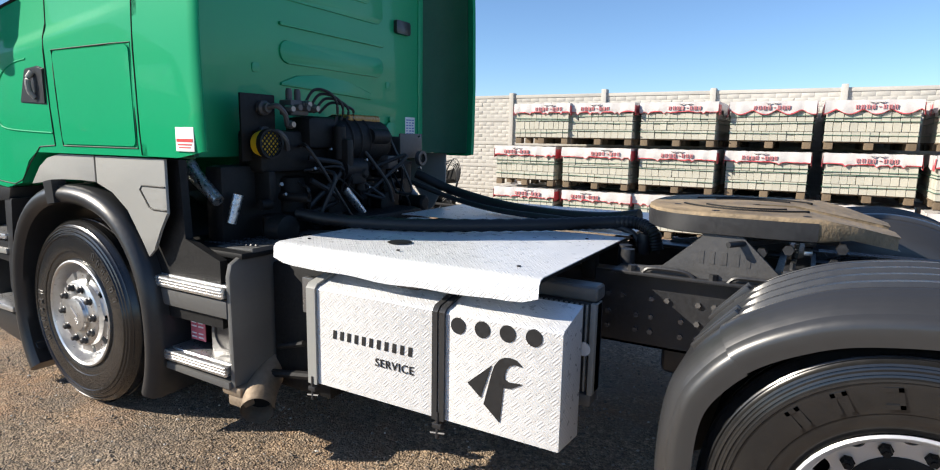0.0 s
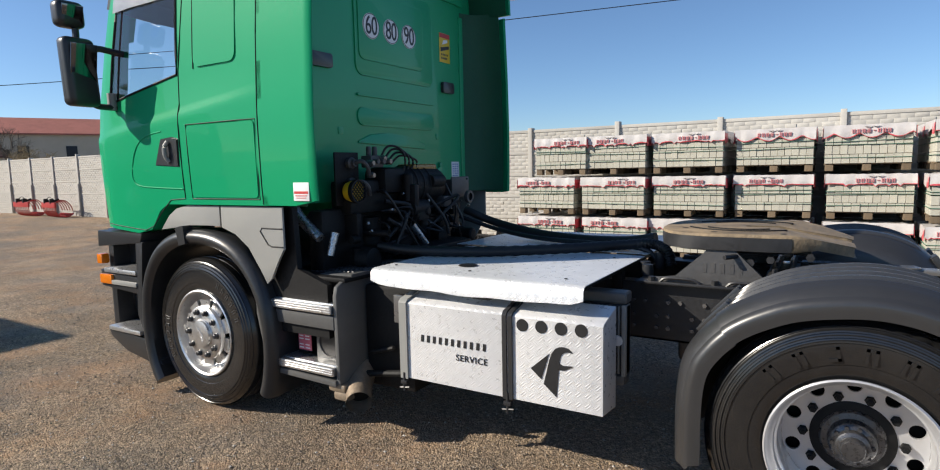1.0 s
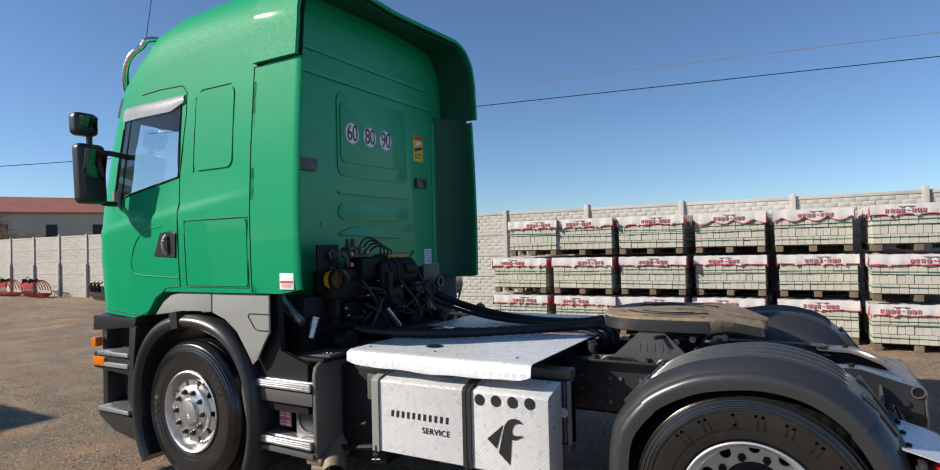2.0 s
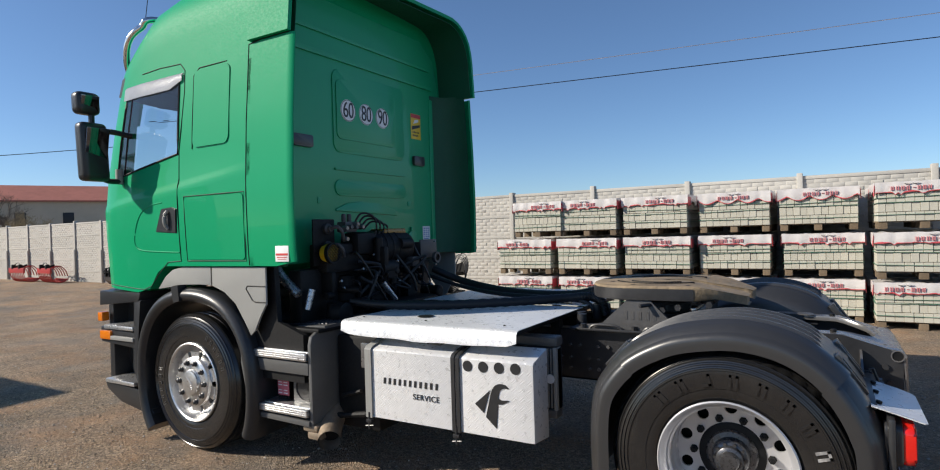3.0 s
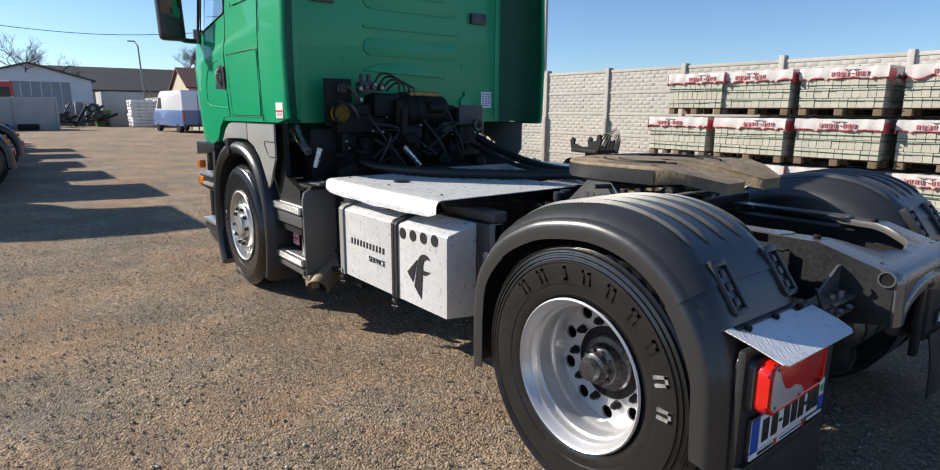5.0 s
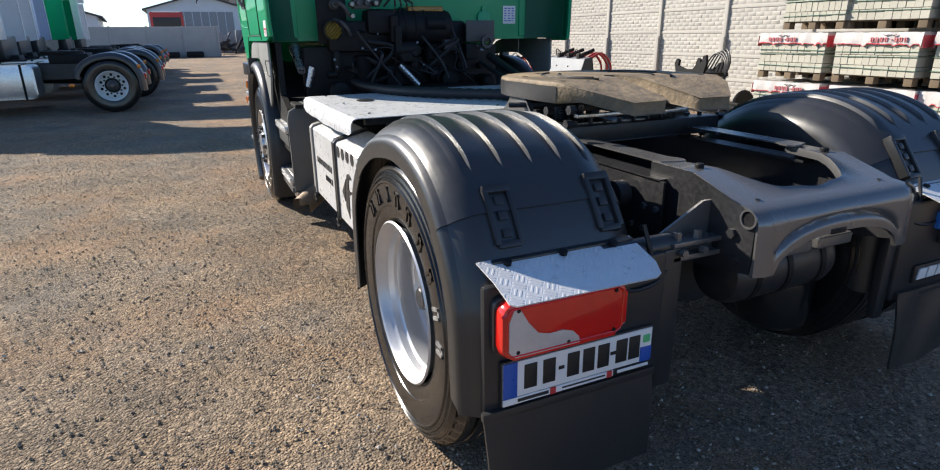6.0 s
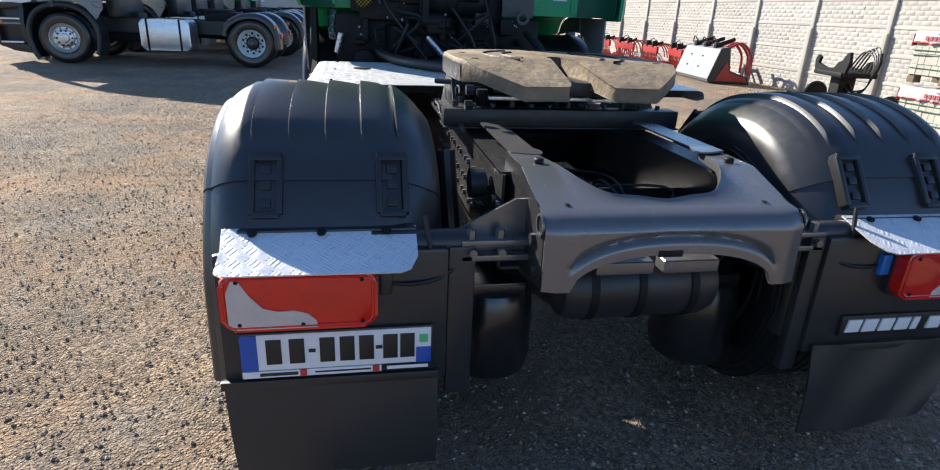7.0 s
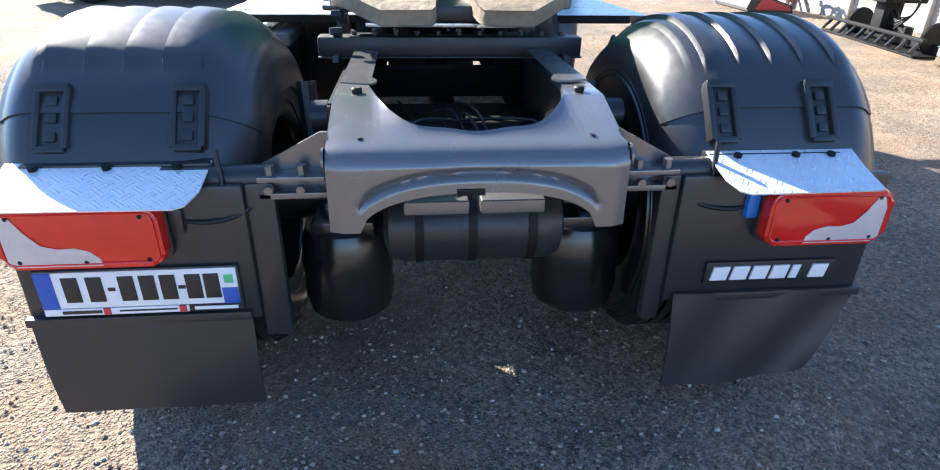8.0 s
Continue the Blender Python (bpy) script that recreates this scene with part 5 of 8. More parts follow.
def make_side_locker(truck):
    """The step locker behind the front wheel, with two alloy treads."""
    bm = bmesh.new()
    # rear wall with a rounded top corner, seen edge on
    outline = [(-1.175, 0.335), (-1.18, 0.86), (-1.165, 0.915), (-1.12, 0.94), (-0.45, 0.985), (-0.45, 0.335)]
    prism(bm, outline, "x", -2.545, -2.515, 0.01)
    # front curved wall along the wheel arch
    prism(bm, [(-3.12, 0.345), (-3.20, 0.70), (-3.19, 0.90), (-3.16, 0.935), (-3.13, 0.91), (-3.12, 0.70), (-3.07, 0.345)], "y", -1.19, -0.62, 0.008)
    prism(bm, [(-3.06, 0.70), (-3.0, 0.66), (-2.54, 0.66), (-2.54, 0.745), (-3.06, 0.745)], "y", -1.185, -0.7, 0.012)
    prism(bm, [(-3.07, 0.335), (-2.54, 0.325), (-2.54, 0.36), (-3.07, 0.37)], "y", -1.19, -0.6, 0.006)
    # niche back in black: the niche's shade is put into its colour
    niche = bmesh.new()
    box(niche, (-3.12, -0.72, 0.345), (-2.55, -0.66, 0.93), 0.004)
    locker = part("step_locker", bm, STEP_PLASTIC, truck, "black step locker with alloy treads and open niches")
    part("niche_back", niche, STEEL_BLACK, locker)
    bm = bmesh.new()
    prism(bm, [(-3.03, 0.935), (-2.96, 0.85), (-2.54, 0.85), (-2.54, 0.935)], "y", -1.05, -0.98, 0.01)
    prism(bm, [(-3.03, 0.925), (-3.03, 0.945), (-2.50, 0.975), (-2.50, 0.955)], "y", -1.06, -0.4, 0.006)
    part("upper_shelf", bm, STEP_PLASTIC, locker)
    bm = bmesh.new()
    for i in range(14):
        for j in range(6):
            x, y = -2.98 + 0.034 * i, -1.0 + 0.075 * j
            lathe(bm, [(0.012, 0.004 + 0.945 + 0.057 * (x + 3.03)), (0.009, 0.010 + 0.945 + 0.057 * (x + 3.03)), (0.0, 0.010 + 0.945 + 0.057 * (x + 3.03))], (x, y, 0), "z", 6)
    tagged(part("grip_pips", bm, CHASSIS, locker), kind="stuff")
    for z in (0.755, 0.385):
        bm = bmesh.new()
        box(bm, (-3.10, -1.20, z), (-2.55, -1.165, z + 0.052), 0.006)
        box(bm, (-3.05, -1.165, z + 0.022), (-2.55, -1.02, z + 0.058), 0.006)
        for q in range(3):
            box(bm, (-3.098, -1.203, z + 0.010 + 0.014 * q), (-2.552, -1.199, z + 0.016 + 0.014 * q))
        part("alloy_tread", bm, ALLOY, locker, "ribbed pale alloy step")
    bm = bmesh.new()
    ring_o = rounded(-2.78, -2.55, 0.44, 0.655, 0.012)
    prism(bm, ring_o, "y", -1.09, -1.075)
    part("socket_panel", bm, STEP_PLASTIC, locker)
    bm = bmesh.new()
    lathe(bm, [(0.078, -1.093), (0.083, -1.098), (0.09, -1.096), (0.094, -1.088)], (-2.665, 0, 0.545), "y", 32)
    lathe(bm, [(0.0, -1.0915), (0.08, -1.0915)], (-2.665, 0, 0.545), "y", 32)
    part("round_socket", bm, BLACK, locker)
    bm = bmesh.new()
    box(bm, (-2.935, -1.095, 0.475), (-2.825, -1.088, 0.60), 0.003)
    part("faded_label", bm, PINK, locker, "faded pink-red square sticker")
    bm = bmesh.new()
    for i in range(2):
        for j in range(2):
            box(bm, (-2.925 + 0.052 * i, -1.0975, 0.488 + 0.055 * j), (-2.888 + 0.052 * i, -1.0945, 0.495 + 0.055 * j))
            box(bm, (-2.925 + 0.052 * i, -1.0975, 0.508 + 0.055 * j), (-2.89 + 0.052 * i, -1.0945, 0.514 + 0.055 * j))
    parts("label_bar", bm, WHITE, locker)
    # exhaust under the locker
    bm = bmesh.new()
    pts = curve_points([(-2.54, -0.92, 0.36), (-2.50, -1.01, 0.32), (-2.455, -1.085, 0.285), (-2.394, -1.157, 0.253)], 6)
    tube(bm, pts, 0.074, 28, caps=False)
    tube(bm, pts, 0.068, 28, caps=False)
    tube(bm, [pts[-1] + (pts[-1] - pts[-2]).normalized() * 0.001, pts[-1] + (pts[-1] - pts[-2]).normalized() * 0.006], 0.074, 28, caps=False)
    ex = part("exhaust_pipe", bm, RUST, truck, "short tan heat-stained exhaust pipe")
    bm = bmesh.new()
    lathe(bm, [(0.0, 0.0), (0.067, 0.0)], (0, 0, 0), "y", 24)
    bmesh.ops.transform(bm, matrix=pose(-2.448, -1.092, 0.281, 16, 0, 40), verts=bm.verts)
    part("pipe_bore", bm, STEEL_BLACK, ex)
    bm = bmesh.new()
    box(bm, (-2.62, -1.17, 0.285), (-2.49, -1.0, 0.335), 0.015)
    box(bm, (-2.585, -1.165, 0.235), (-2.475, -1.02, 0.29), 0.015)
    part("pipe_bracket", bm, RUST, ex)
    bm = bmesh.new()
    box(bm, (-2.50, -0.95, 0.28), (-2.14, -0.5, 0.9), 0.02)
    tube(bm, [(-2.48, -1.0, 0.36), (-2.15, -1.02, 0.42)], 0.02, 8)
    tube(bm, [(-2.42, -0.99, 0.5), (-2.25, -1.0, 0.55)], 0.014, 8)
    part("silencer", bm, STEEL_BLACK, truck, "sooty black silencer box")
    bm = bmesh.new()
    box(bm, (-2.20, -1.05, 0.72), (-2.135, -1.0, 0.88), 0.004)
    part("bracket_tag", bm, FRAME, truck)


def arc_strip(bm, r0, r1, a0, a1, ya, yb, cx, cz, squash=1.0, n=40):
    """Part of a ring about an axis along y, between two angles in degrees (0 is rearward, 90 up)."""
    rows = []
    for i in range(n + 1):
        a = radians(a0 + (a1 - a0) * i / n)
        c, d = math.cos(a), math.sin(a)
        rows.append([(cx + r0 * c, ya, cz + r0 * d * squash), (cx + r1 * c, ya, cz + r1 * d * squash), (cx + r1 * c, yb, cz + r1 * d * squash), (cx + r0 * c, yb, cz + r0 * d * squash)])
    loft(bm, rows)


def make_front_fender(truck):
    for s in (-1, 1):
        bm = bmesh.new()
        cx, cz = AXLE_F, HUB
        rows = []
        for i in range(45):
            a = radians(-28 + 246 * i / 44)
            c, d = math.cos(a), math.sin(a)
            k = 1 / max(abs(c) ** 2.6 + abs(d) ** 2.6, 1e-6) ** (1 / 2.6)
            ro, ri = 0.70 * k ** 0.6, 0.605 * k ** 0.55
            row = []
            face = [(ri + (ro - ri) * q / 8, 1.205 + 0.06 * math.sin(math.pi * (0.12 + 0.76 * q / 8)) ** 0.8) for q in range(9)]
            for r, y in [(ri, 1.19)] + face + [(ro + 0.004, 1.19), (ro + 0.002, 1.1), (ro - 0.01, 0.75), (ri, 0.75)]:
                row.append((cx + r * c, s * y, cz + r * d))
            rows.append(row)
        loft(bm, rows)
        fender = part("front_fender", bm, PLASTIC, truck, "satin black flared front wheel arch", sharp=40)
        bm = bmesh.new()
        arc_strip(bm, 0.60, 0.72, 97, 104, s * 1.272, s * 1.2, cx, cz, 1.02, 6)
        part("arch_clip", bm, PLASTIC, fender)
        # grey panel above the arch
        bm = bmesh.new()
        outer = [(-4.12, 1.20), (-4.02, 1.30), (-3.93, 1.35), (-3.80, 1.375), (-3.47, 1.375), (-3.47, 1.24), (-3.6, 1.245), (-3.8, 1.24), (-3.95, 1.22)]
        prism(bm, outer, "y", min(s * 1.20, s * 1.215), max(s * 1.20, s * 1.215), 0.004)
        outer = [(-3.455, 1.375), (-2.885, 1.375), (-2.885, 1.12), (-2.95, 1.04), (-3.0, 0.94), (-3.05, 0.90), (-3.10, 0.98), (-3.2, 1.12), (-3.32, 1.20), (-3.455, 1.235)]
        prism(bm, outer, "y", min(s * 1.20, s * 1.215), max(s * 1.20, s * 1.215), 0.004)
        panel = part("arch_panel", bm, GREY, truck, "matt grey panel above the wheel arch")
        bm = bmesh.new()
        tube(bm, [(-2.89, s * 1.217, 1.245), (-3.07, s * 1.217, 1.245), (-3.085, s * 1.217, 1.225), (-3.02, s * 1.217, 1.145), (-2.99, s * 1.217, 1.135), (-2.89, s * 1.217, 1.135)], 0.004, 6)
        part("flap_joint", bm, STEEL_BLACK, panel)
        # entry steps and bumper corner ahead of the wheel
        bm = bmesh.new()
        front = [(-4.96, 1.16), (-4.40, 1.16), (-4.42, 1.05), (-4.46, 0.8), (-4.45, 0.5), (-4.36, 0.30), (-4.22, 0.22), (-4.70, 0.28), (-4.88, 0.40), (-4.97, 0.62)]
        prism(bm, front, "y", min(s * 1.0, s * 0.7), max(s * 1.0, s * 0.7), 0.01)
        prism(bm, [(-4.96, 1.165), (-4.36, 1.165), (-4.39, 1.09), (-4.97, 1.04)], "y", min(s * 1.225, s * 0.9), max(s * 1.225, s * 0.9), 0.015)
        prism(bm, [(-4.46, 1.1), (-4.36, 1.1), (-4.42, 0.8), (-4.40, 0.5), (-4.30, 0.28), (-4.22, 0.20), (-4.30, 0.22), (-4.42, 0.36), (-4.50, 0.55)], "y", min(s * 1.22, s * 0.9), max(s * 1.22, s * 0.9), 0.01)
        prism(bm, [(-4.98, 0.86), (-4.46, 0.83), (-4.47, 0.70), (-4.98, 0.73)], "y", min(s * 1.215, s * 0.95), max(s * 1.215, s * 0.95), 0.015)
        prism(bm, [(-4.94, 0.40), (-4.44, 0.37), (-4.25, 0.24), (-4.24, 0.17), (-4.70, 0.24), (-4.90, 0.33)], "y", min(s * 1.215, s * 0.9), max(s * 1.215, s * 0.9), 0.015)
        prism(bm, [(-5.02, 1.17), (-4.94, 1.17), (-4.94, 0.3), (-5.02, 0.36)], "y", min(s * 1.13, s * 0.2), max(s * 1.13, s * 0.2), 0.03)
        step = part("entry_step", bm, PLASTIC, truck, "black entry steps below the door")
        for z in (0.845, 0.755, 0.39):
            bm = bmesh.new()
            box(bm, (-4.90, min(s * 1.232, s * 1.0), z), (-4.475, max(s * 1.232, s * 1.0), z + 0.035), 0.008)
            part("step_tread", bm, ALLOY if z != 0.755 else GREY, step)
        bm = bmesh.new()
        box(bm, (-4.965, min(s * 1.235, s * 1.18), 0.755), (-4.80, max(s * 1.235, s * 1.18), 0.83), 0.012)
        part("side_marker_lamp", bm, AMBER_LENS, step, "amber side lamp")
        bm = bmesh.new()
        box(bm, (-5.03, min(s * 1.215, s * 1.15), 0.90), (-4.955, max(s * 1.215, s * 1.15), 0.98), 0.015)
        part("corner_lamp", bm, AMBER_LENS, step)


# ---- cab fittings ----
BACK = -2.98


def make_fairings(truck, paint, longer=0.0):
    """Side fairings and roof deflector behind the cab: thin shells with an open back."""
    def shell(zlo, zhi, left, gap=0.0):
        bm = bmesh.new()
        rows = []
        for i in range(15):
            z = zlo + (zhi - zlo) * i / 14
            row = []
            reach = longer + (0.03 if left else -0.06)
            for x in (-3.015, -2.95, -2.85, -2.75, -2.66 + reach, -2.615 + reach, -2.60 + reach):
                y = cab_side(x, z) - (0.012 if x == -2.60 + reach else 0)
                foot = 0.03 * max(0, 1 - i / 1.5) * max(0, (min(x, -2.6) + 2.7) / 0.1)
                row.append((x, -y if left else y, z + foot))
            rows.append(row)
        loft(bm, rows, closed=False)
        thicken(bm, 0.022)
        return bm

    part("side_fairing", shell(1.385, 2.93, True), paint, truck, "glossy painted side fairing", sharp=40)
    part("side_fairing", shell(1.36, 2.895, False), paint, truck, "glossy painted side fairing", sharp=40)
    # added sheet, a darker green than the paint, over each fairing's inner face
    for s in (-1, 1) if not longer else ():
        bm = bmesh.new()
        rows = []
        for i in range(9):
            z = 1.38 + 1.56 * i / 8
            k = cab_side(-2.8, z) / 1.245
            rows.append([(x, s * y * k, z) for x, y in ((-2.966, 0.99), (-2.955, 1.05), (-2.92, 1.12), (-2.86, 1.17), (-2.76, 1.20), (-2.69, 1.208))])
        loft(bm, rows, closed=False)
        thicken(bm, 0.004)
        part("fairing_liner", bm, DARK_SHEET, truck, "dark green sheet over the inner face of the side fairing", sharp=60)
    # deflector over the roof: a swept edge that dips to the corners
    bm = bmesh.new()
    half = [(-3.0, -cab_side(-3.0, z), z) for z in (2.938, 3.02)] + cab_ring(-3.0)[11:]
    rows = []
    for u in (0.0, 0.25, 0.5, 0.75, 1.0):
        row = []
        for (x, y, z) in half + [(p[0], -p[1], p[2]) for p in half[-2::-1]]:
            reach = 0.40 - 0.08 * max(0, 1 - (y / 1.1) ** 2)
            zz = z - (0.17 if z > 3.2 else 0) * u * max(0, 1 - abs(y) / 1.3) * 0.3
            row.append((-3.0 + (reach + longer) * u, y, zz - (0.022 if y > 0 and zz < 2.95 else 0)))
        rows.append(row)
    loft(bm, rows, closed=False)
    thicken(bm, 0.03)
    part("roof_deflector", bm, paint, truck, "glossy painted roof deflector with a swept edge", sharp=40)
    if longer:
        return
    # the deflector's inside gets the same added darker sheet
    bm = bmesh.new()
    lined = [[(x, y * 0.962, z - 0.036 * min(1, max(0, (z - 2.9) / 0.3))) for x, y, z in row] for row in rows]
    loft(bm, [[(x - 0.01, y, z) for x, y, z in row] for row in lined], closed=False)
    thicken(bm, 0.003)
    part("deflector_liner", bm, DARK_SHEET, truck, "dark green sheet inside the deflector", sharp=40)


def make_back_wall(truck, paint):
    bm = bmesh.new()
    prism(bm, [(-1.12, 1.375), (1.12, 1.375), (1.13, 2.9), (1.02, 3.3), (0.8, 3.45), (-0.8, 3.45), (-1.02, 3.3), (-1.13, 2.9)], "x", BACK - 0.02, BACK + 0.01, 0.012)
    wall = part("back_wall", bm, paint, truck, "painted pressed-steel back wall of the cab")
    # pressed panels and ridges
    bm = bmesh.new()
    x = BACK + 0.01

    def press(outline, proud, bevel):
        prism(bm, outline, "x", x - 0.01, x + proud, bevel)

    press(rounded(-0.43, 0.50, 2.25, 2.92, 0.07), 0.010, 0.008)
    press(rounded(-0.40, 0.36, 2.36, 2.84, 0.05), 0.020, 0.009)
    press(rounded(-0.43, 0.50, 2.105, 2.125, 0.009), 0.016, 0.008)
    press(rounded(-0.43, 0.50, 1.90, 2.03, 0.06), 0.012, 0.008)
    press([(-0.43, 1.79), (-0.30, 1.84), (-0.1, 1.86), (0.12, 1.845), (0.36, 1.79), (0.36, 1.745), (-0.43, 1.775)], 0.014, 0.008)
    press(rounded(-0.98, 0.98, 2.99, 3.03, 0.012), 0.016, 0.008)
    press(rounded(-0.94, 0.94, 3.17, 3.20, 0.012), 0.014, 0.007)
    for y in (-0.60, 0.56):
        press(rounded(y - 0.025, y + 0.025, 1.83, 1.88, 0.01), 0.005, 0.003)
    for y in (-1.0, 0.95):
        press([(y - 0.03, 1.40), (y + 0.03, 1.40), (y + 0.03, 2.9), (y - 0.03, 2.9)], 0.012, 0.01)
    parts("pressed_ridge", bm, paint, wall)
    for y0, y1, z0, z1 in ((-0.87, -0.675, 2.255, 2.345), (0.63, 0.795, 2.225, 2.315)):
        bm = bmesh.new()
        prism(bm, rounded(y0, y1, z0, z1, 0.012), "x", x, x + 0.03, 0.006)
        part("black_vent", bm, PLASTIC, wall, "black plastic vent")
    bm = bmesh.new()
    prism(bm, rounded(0.52, 0.64, 1.42, 1.6, 0.04), "x", x, x + 0.02, 0.01)
    prism(bm, rounded(0.56, 0.60, 1.6, 1.64, 0.01), "x", x, x + 0.02, 0.006)
    part("bottle_pressing", bm, paint, wall)


def make_signs(truck):
    x = BACK + 0.031
    for y, words in ((-0.268, "60"), (-0.045, "80"), (0.172, "90")):
        bm = bmesh.new()
        lathe(bm, [(0.0, x + 0.003), (0.088, x + 0.003), (0.09, x)], (0, y, 2.60), "x", 40)
        disc = part("speed_disc", bm, WHITE, truck, "round white speed disc reading " + words)
        text_mesh("disc_number", words, 0.15, BLACK, disc, Matrix.Translation((x + 0.004, y, 2.598)) @ pose(0, 0, 0, 90, 0, 90) @ Matrix.Diagonal((0.9, 1.22, 1, 1)), "", 0.95)
        bm = bmesh.new()
        lathe(bm, [(0.0825, x + 0.0032), (0.0825, x + 0.0042), (0.0865, x + 0.0042), (0.0865, x + 0.0032)], (0, y, 2.60), "x", 40)
        part("disc_rim", bm, BLACK, disc)
    x = BACK + 0.011
    bm = bmesh.new()
    box(bm, (x, 0.62, 2.48), (x + 0.003, 0.775, 2.72), 0.001)
    card = part("warning_sticker", bm, YELLOW_PRINT, truck, "yellow sticker with a red head and a dark drawing")
    bm = bmesh.new()
    box(bm, (x + 0.002, 0.622, 2.682), (x + 0.0042, 0.773, 2.718))
    part("sticker_head", bm, RED_PRINT, card)
    bm = bmesh.new()
    prism(bm, [(0.635, 2.565), (0.762, 2.60), (0.762, 2.625), (0.635, 2.60)], "x", x + 0.002, x + 0.0043)
    for z, w in ((2.545, 0.10), (2.515, 0.085)):
        for i in range(5):
            box(bm, (x + 0.002, 0.645 + i * w / 4.6, z - 0.008), (x + 0.0043, 0.657 + i * w / 4.6, z + 0.008))
    parts("sticker_mark", bm, BLACK, card)
    bm = bmesh.new()
    prism(bm, [(0.66, 2.625), (0.74, 2.65), (0.74, 2.672), (0.68, 2.665)], "x", x + 0.002, x + 0.0045)
    part("sticker_vehicle", bm, WHITE, card)
    bm = bmesh.new()
    box(bm, (x, 0.765, 1.50), (x + 0.003, 0.885, 1.645), 0.001)
    card = part("data_label", bm, WHITE, truck, "pale label with small unreadable print")
    bm = bmesh.new()
    rng = random.Random(2)
    for i in range(6):
        z = 1.52 + 0.02 * i
        for j in range(3):
            y = 0.777 + 0.036 * j
            box(bm, (x + 0.002, y, z), (x + 0.0043, y + rng.uniform(0.012, 0.028), z + 0.008))
    parts("print_bar", bm, BLUE_PRINT, card)
    # red and white label on the side fairing
    bm = bmesh.new()
    m = on_side(-2.69, 1.47, 0.001)
    box(bm, (-2.75, m.y - 0.003, 1.415), (-2.625, m.y + 0.002, 1.52), 0.001)
    card = part("side_label", bm, WHITE, truck, "white label with red bars")
    bm = bmesh.new()
    box(bm, (-2.743, m.y - 0.0045, 1.456), (-2.632, m.y - 0.002, 1.470))
    box(bm, (-2.735, m.y - 0.0045, 1.442), (-2.64, m.y - 0.002, 1.447))
    box(bm, (-2.728, m.y - 0.0045, 1.430), (-2.648, m.y - 0.002, 1.434))
    parts("label_bar", bm, RED_PRINT, card)


def make_door(truck, paint, left=True):
    s = -1 if left else 1
    bm = bmesh.new()
    seam(bm, [(-3.785, 1.42), (-3.785, 1.9), (-3.785, 2.25), (-3.76, 2.45), (-3.735, 2.7), (-3.74, 2.86), (-3.80, 2.92), (-4.1, 2.93), (-4.4, 2.92)], left=left)
    seam(bm, [(-3.785, 1.42), (-3.95, 1.41), (-4.08, 1.32), (-4.2, 1.22), (-4.3, 1.19), (-4.86, 1.22)], left=left)
    seam(bm, [(-3.02, 1.39), (-3.02, 2.0), (-3.012, 2.5), (-3.01, 2.92)], left=left)
    seam(bm, [(-3.01, 2.92), (-2.8, 2.94), (-2.62, 2.935)], left=left)
    parts("door_joint", bm, STEEL_BLACK, truck)
    bm = bmesh.new()
    side_panel(bm, rounded(-3.70, -3.05, 1.425, 1.895, 0.03, 4), 0.006, left=left)
    locker = part("locker_door", bm, paint, truck, "painted flush locker door", sharp=50)
    bm = bmesh.new()
    seam(bm, [(-3.705, 1.42), (-3.045, 1.42), (-3.045, 1.90), (-3.705, 1.90), (-3.705, 1.42)], 0.0035, left=left)
    part("locker_joint", bm, STEEL_BLACK, locker)
    bm = bmesh.new()
    side_panel(bm, rounded(-3.62, -3.2, 2.25, 2.84, 0.06, 4), 0.010, left=left)
    blind = part("blind_window_panel", bm, paint, truck, "painted blind panel behind the door", sharp=50)
    bm = bmesh.new()
    seam(bm, [(-3.625, 2.25), (-3.625, 2.8), (-3.56, 2.85), (-3.25, 2.85)], 0.0035, 0.002, left=left)
    part("panel_joint", bm, STEEL_BLACK, blind)
    # rim of the shallow dish about the handle
    bm = bmesh.new()
    dish = [on_side(x, z, -0.001, left) for x, z in ((-3.80, 1.485), (-4.05, 1.492), (-4.28, 1.505), (-4.36, 1.535), (-4.375, 1.60), (-4.33, 1.72), (-4.25, 1.81), (-4.12, 1.855), (-3.98, 1.87))]
    tube(bm, curve_points(dish, 5), 0.005, 6)
    part("door_pressing", bm, paint, truck)
    # window rubber, slider bar and rain deflector
    bm = bmesh.new()
    seam(bm, [(-4.66, sill(-4.66)), (-3.80, sill(-3.8)), (-3.80, 2.82), (-4.66, 2.82), (-4.66, sill(-4.66))], 0.008, 0.002, left=left)
    seam(bm, [(-4.55, sill(-4.55)), (-4.55, 2.75)], 0.006, 0.0, left=left)
    part("window_rubber", bm, STEEL_BLACK, truck)
    bm = bmesh.new()
    rows = []
    for i in range(13):
        x = -4.69 + 0.93 * i / 12
        drop = 0.085 if i < 11 else 0.085 - 0.025 * (i - 10)
        rows.append([on_side(x, 2.845, 0.003, left), on_side(x, 2.825, 0.016, left), on_side(x, 2.82 - drop, 0.014, left)])
    loft(bm, rows, closed=False)
    thicken(bm, 0.004)
    part("rain_deflector", bm, SMOKED, truck, "smoked rain deflector above the window")
    # handle in its dish
    bm = bmesh.new()
    dish = [(-4.075, 1.645), (-3.81, 1.63), (-3.80, 1.815), (-3.86, 1.83), (-3.99, 1.82)]
    side_panel(bm, dish, 0.008, left=left)
    handle = part("door_handle", bm, PLASTIC, truck, "black door handle in a dished surround", sharp=50)
    bm = bmesh.new()
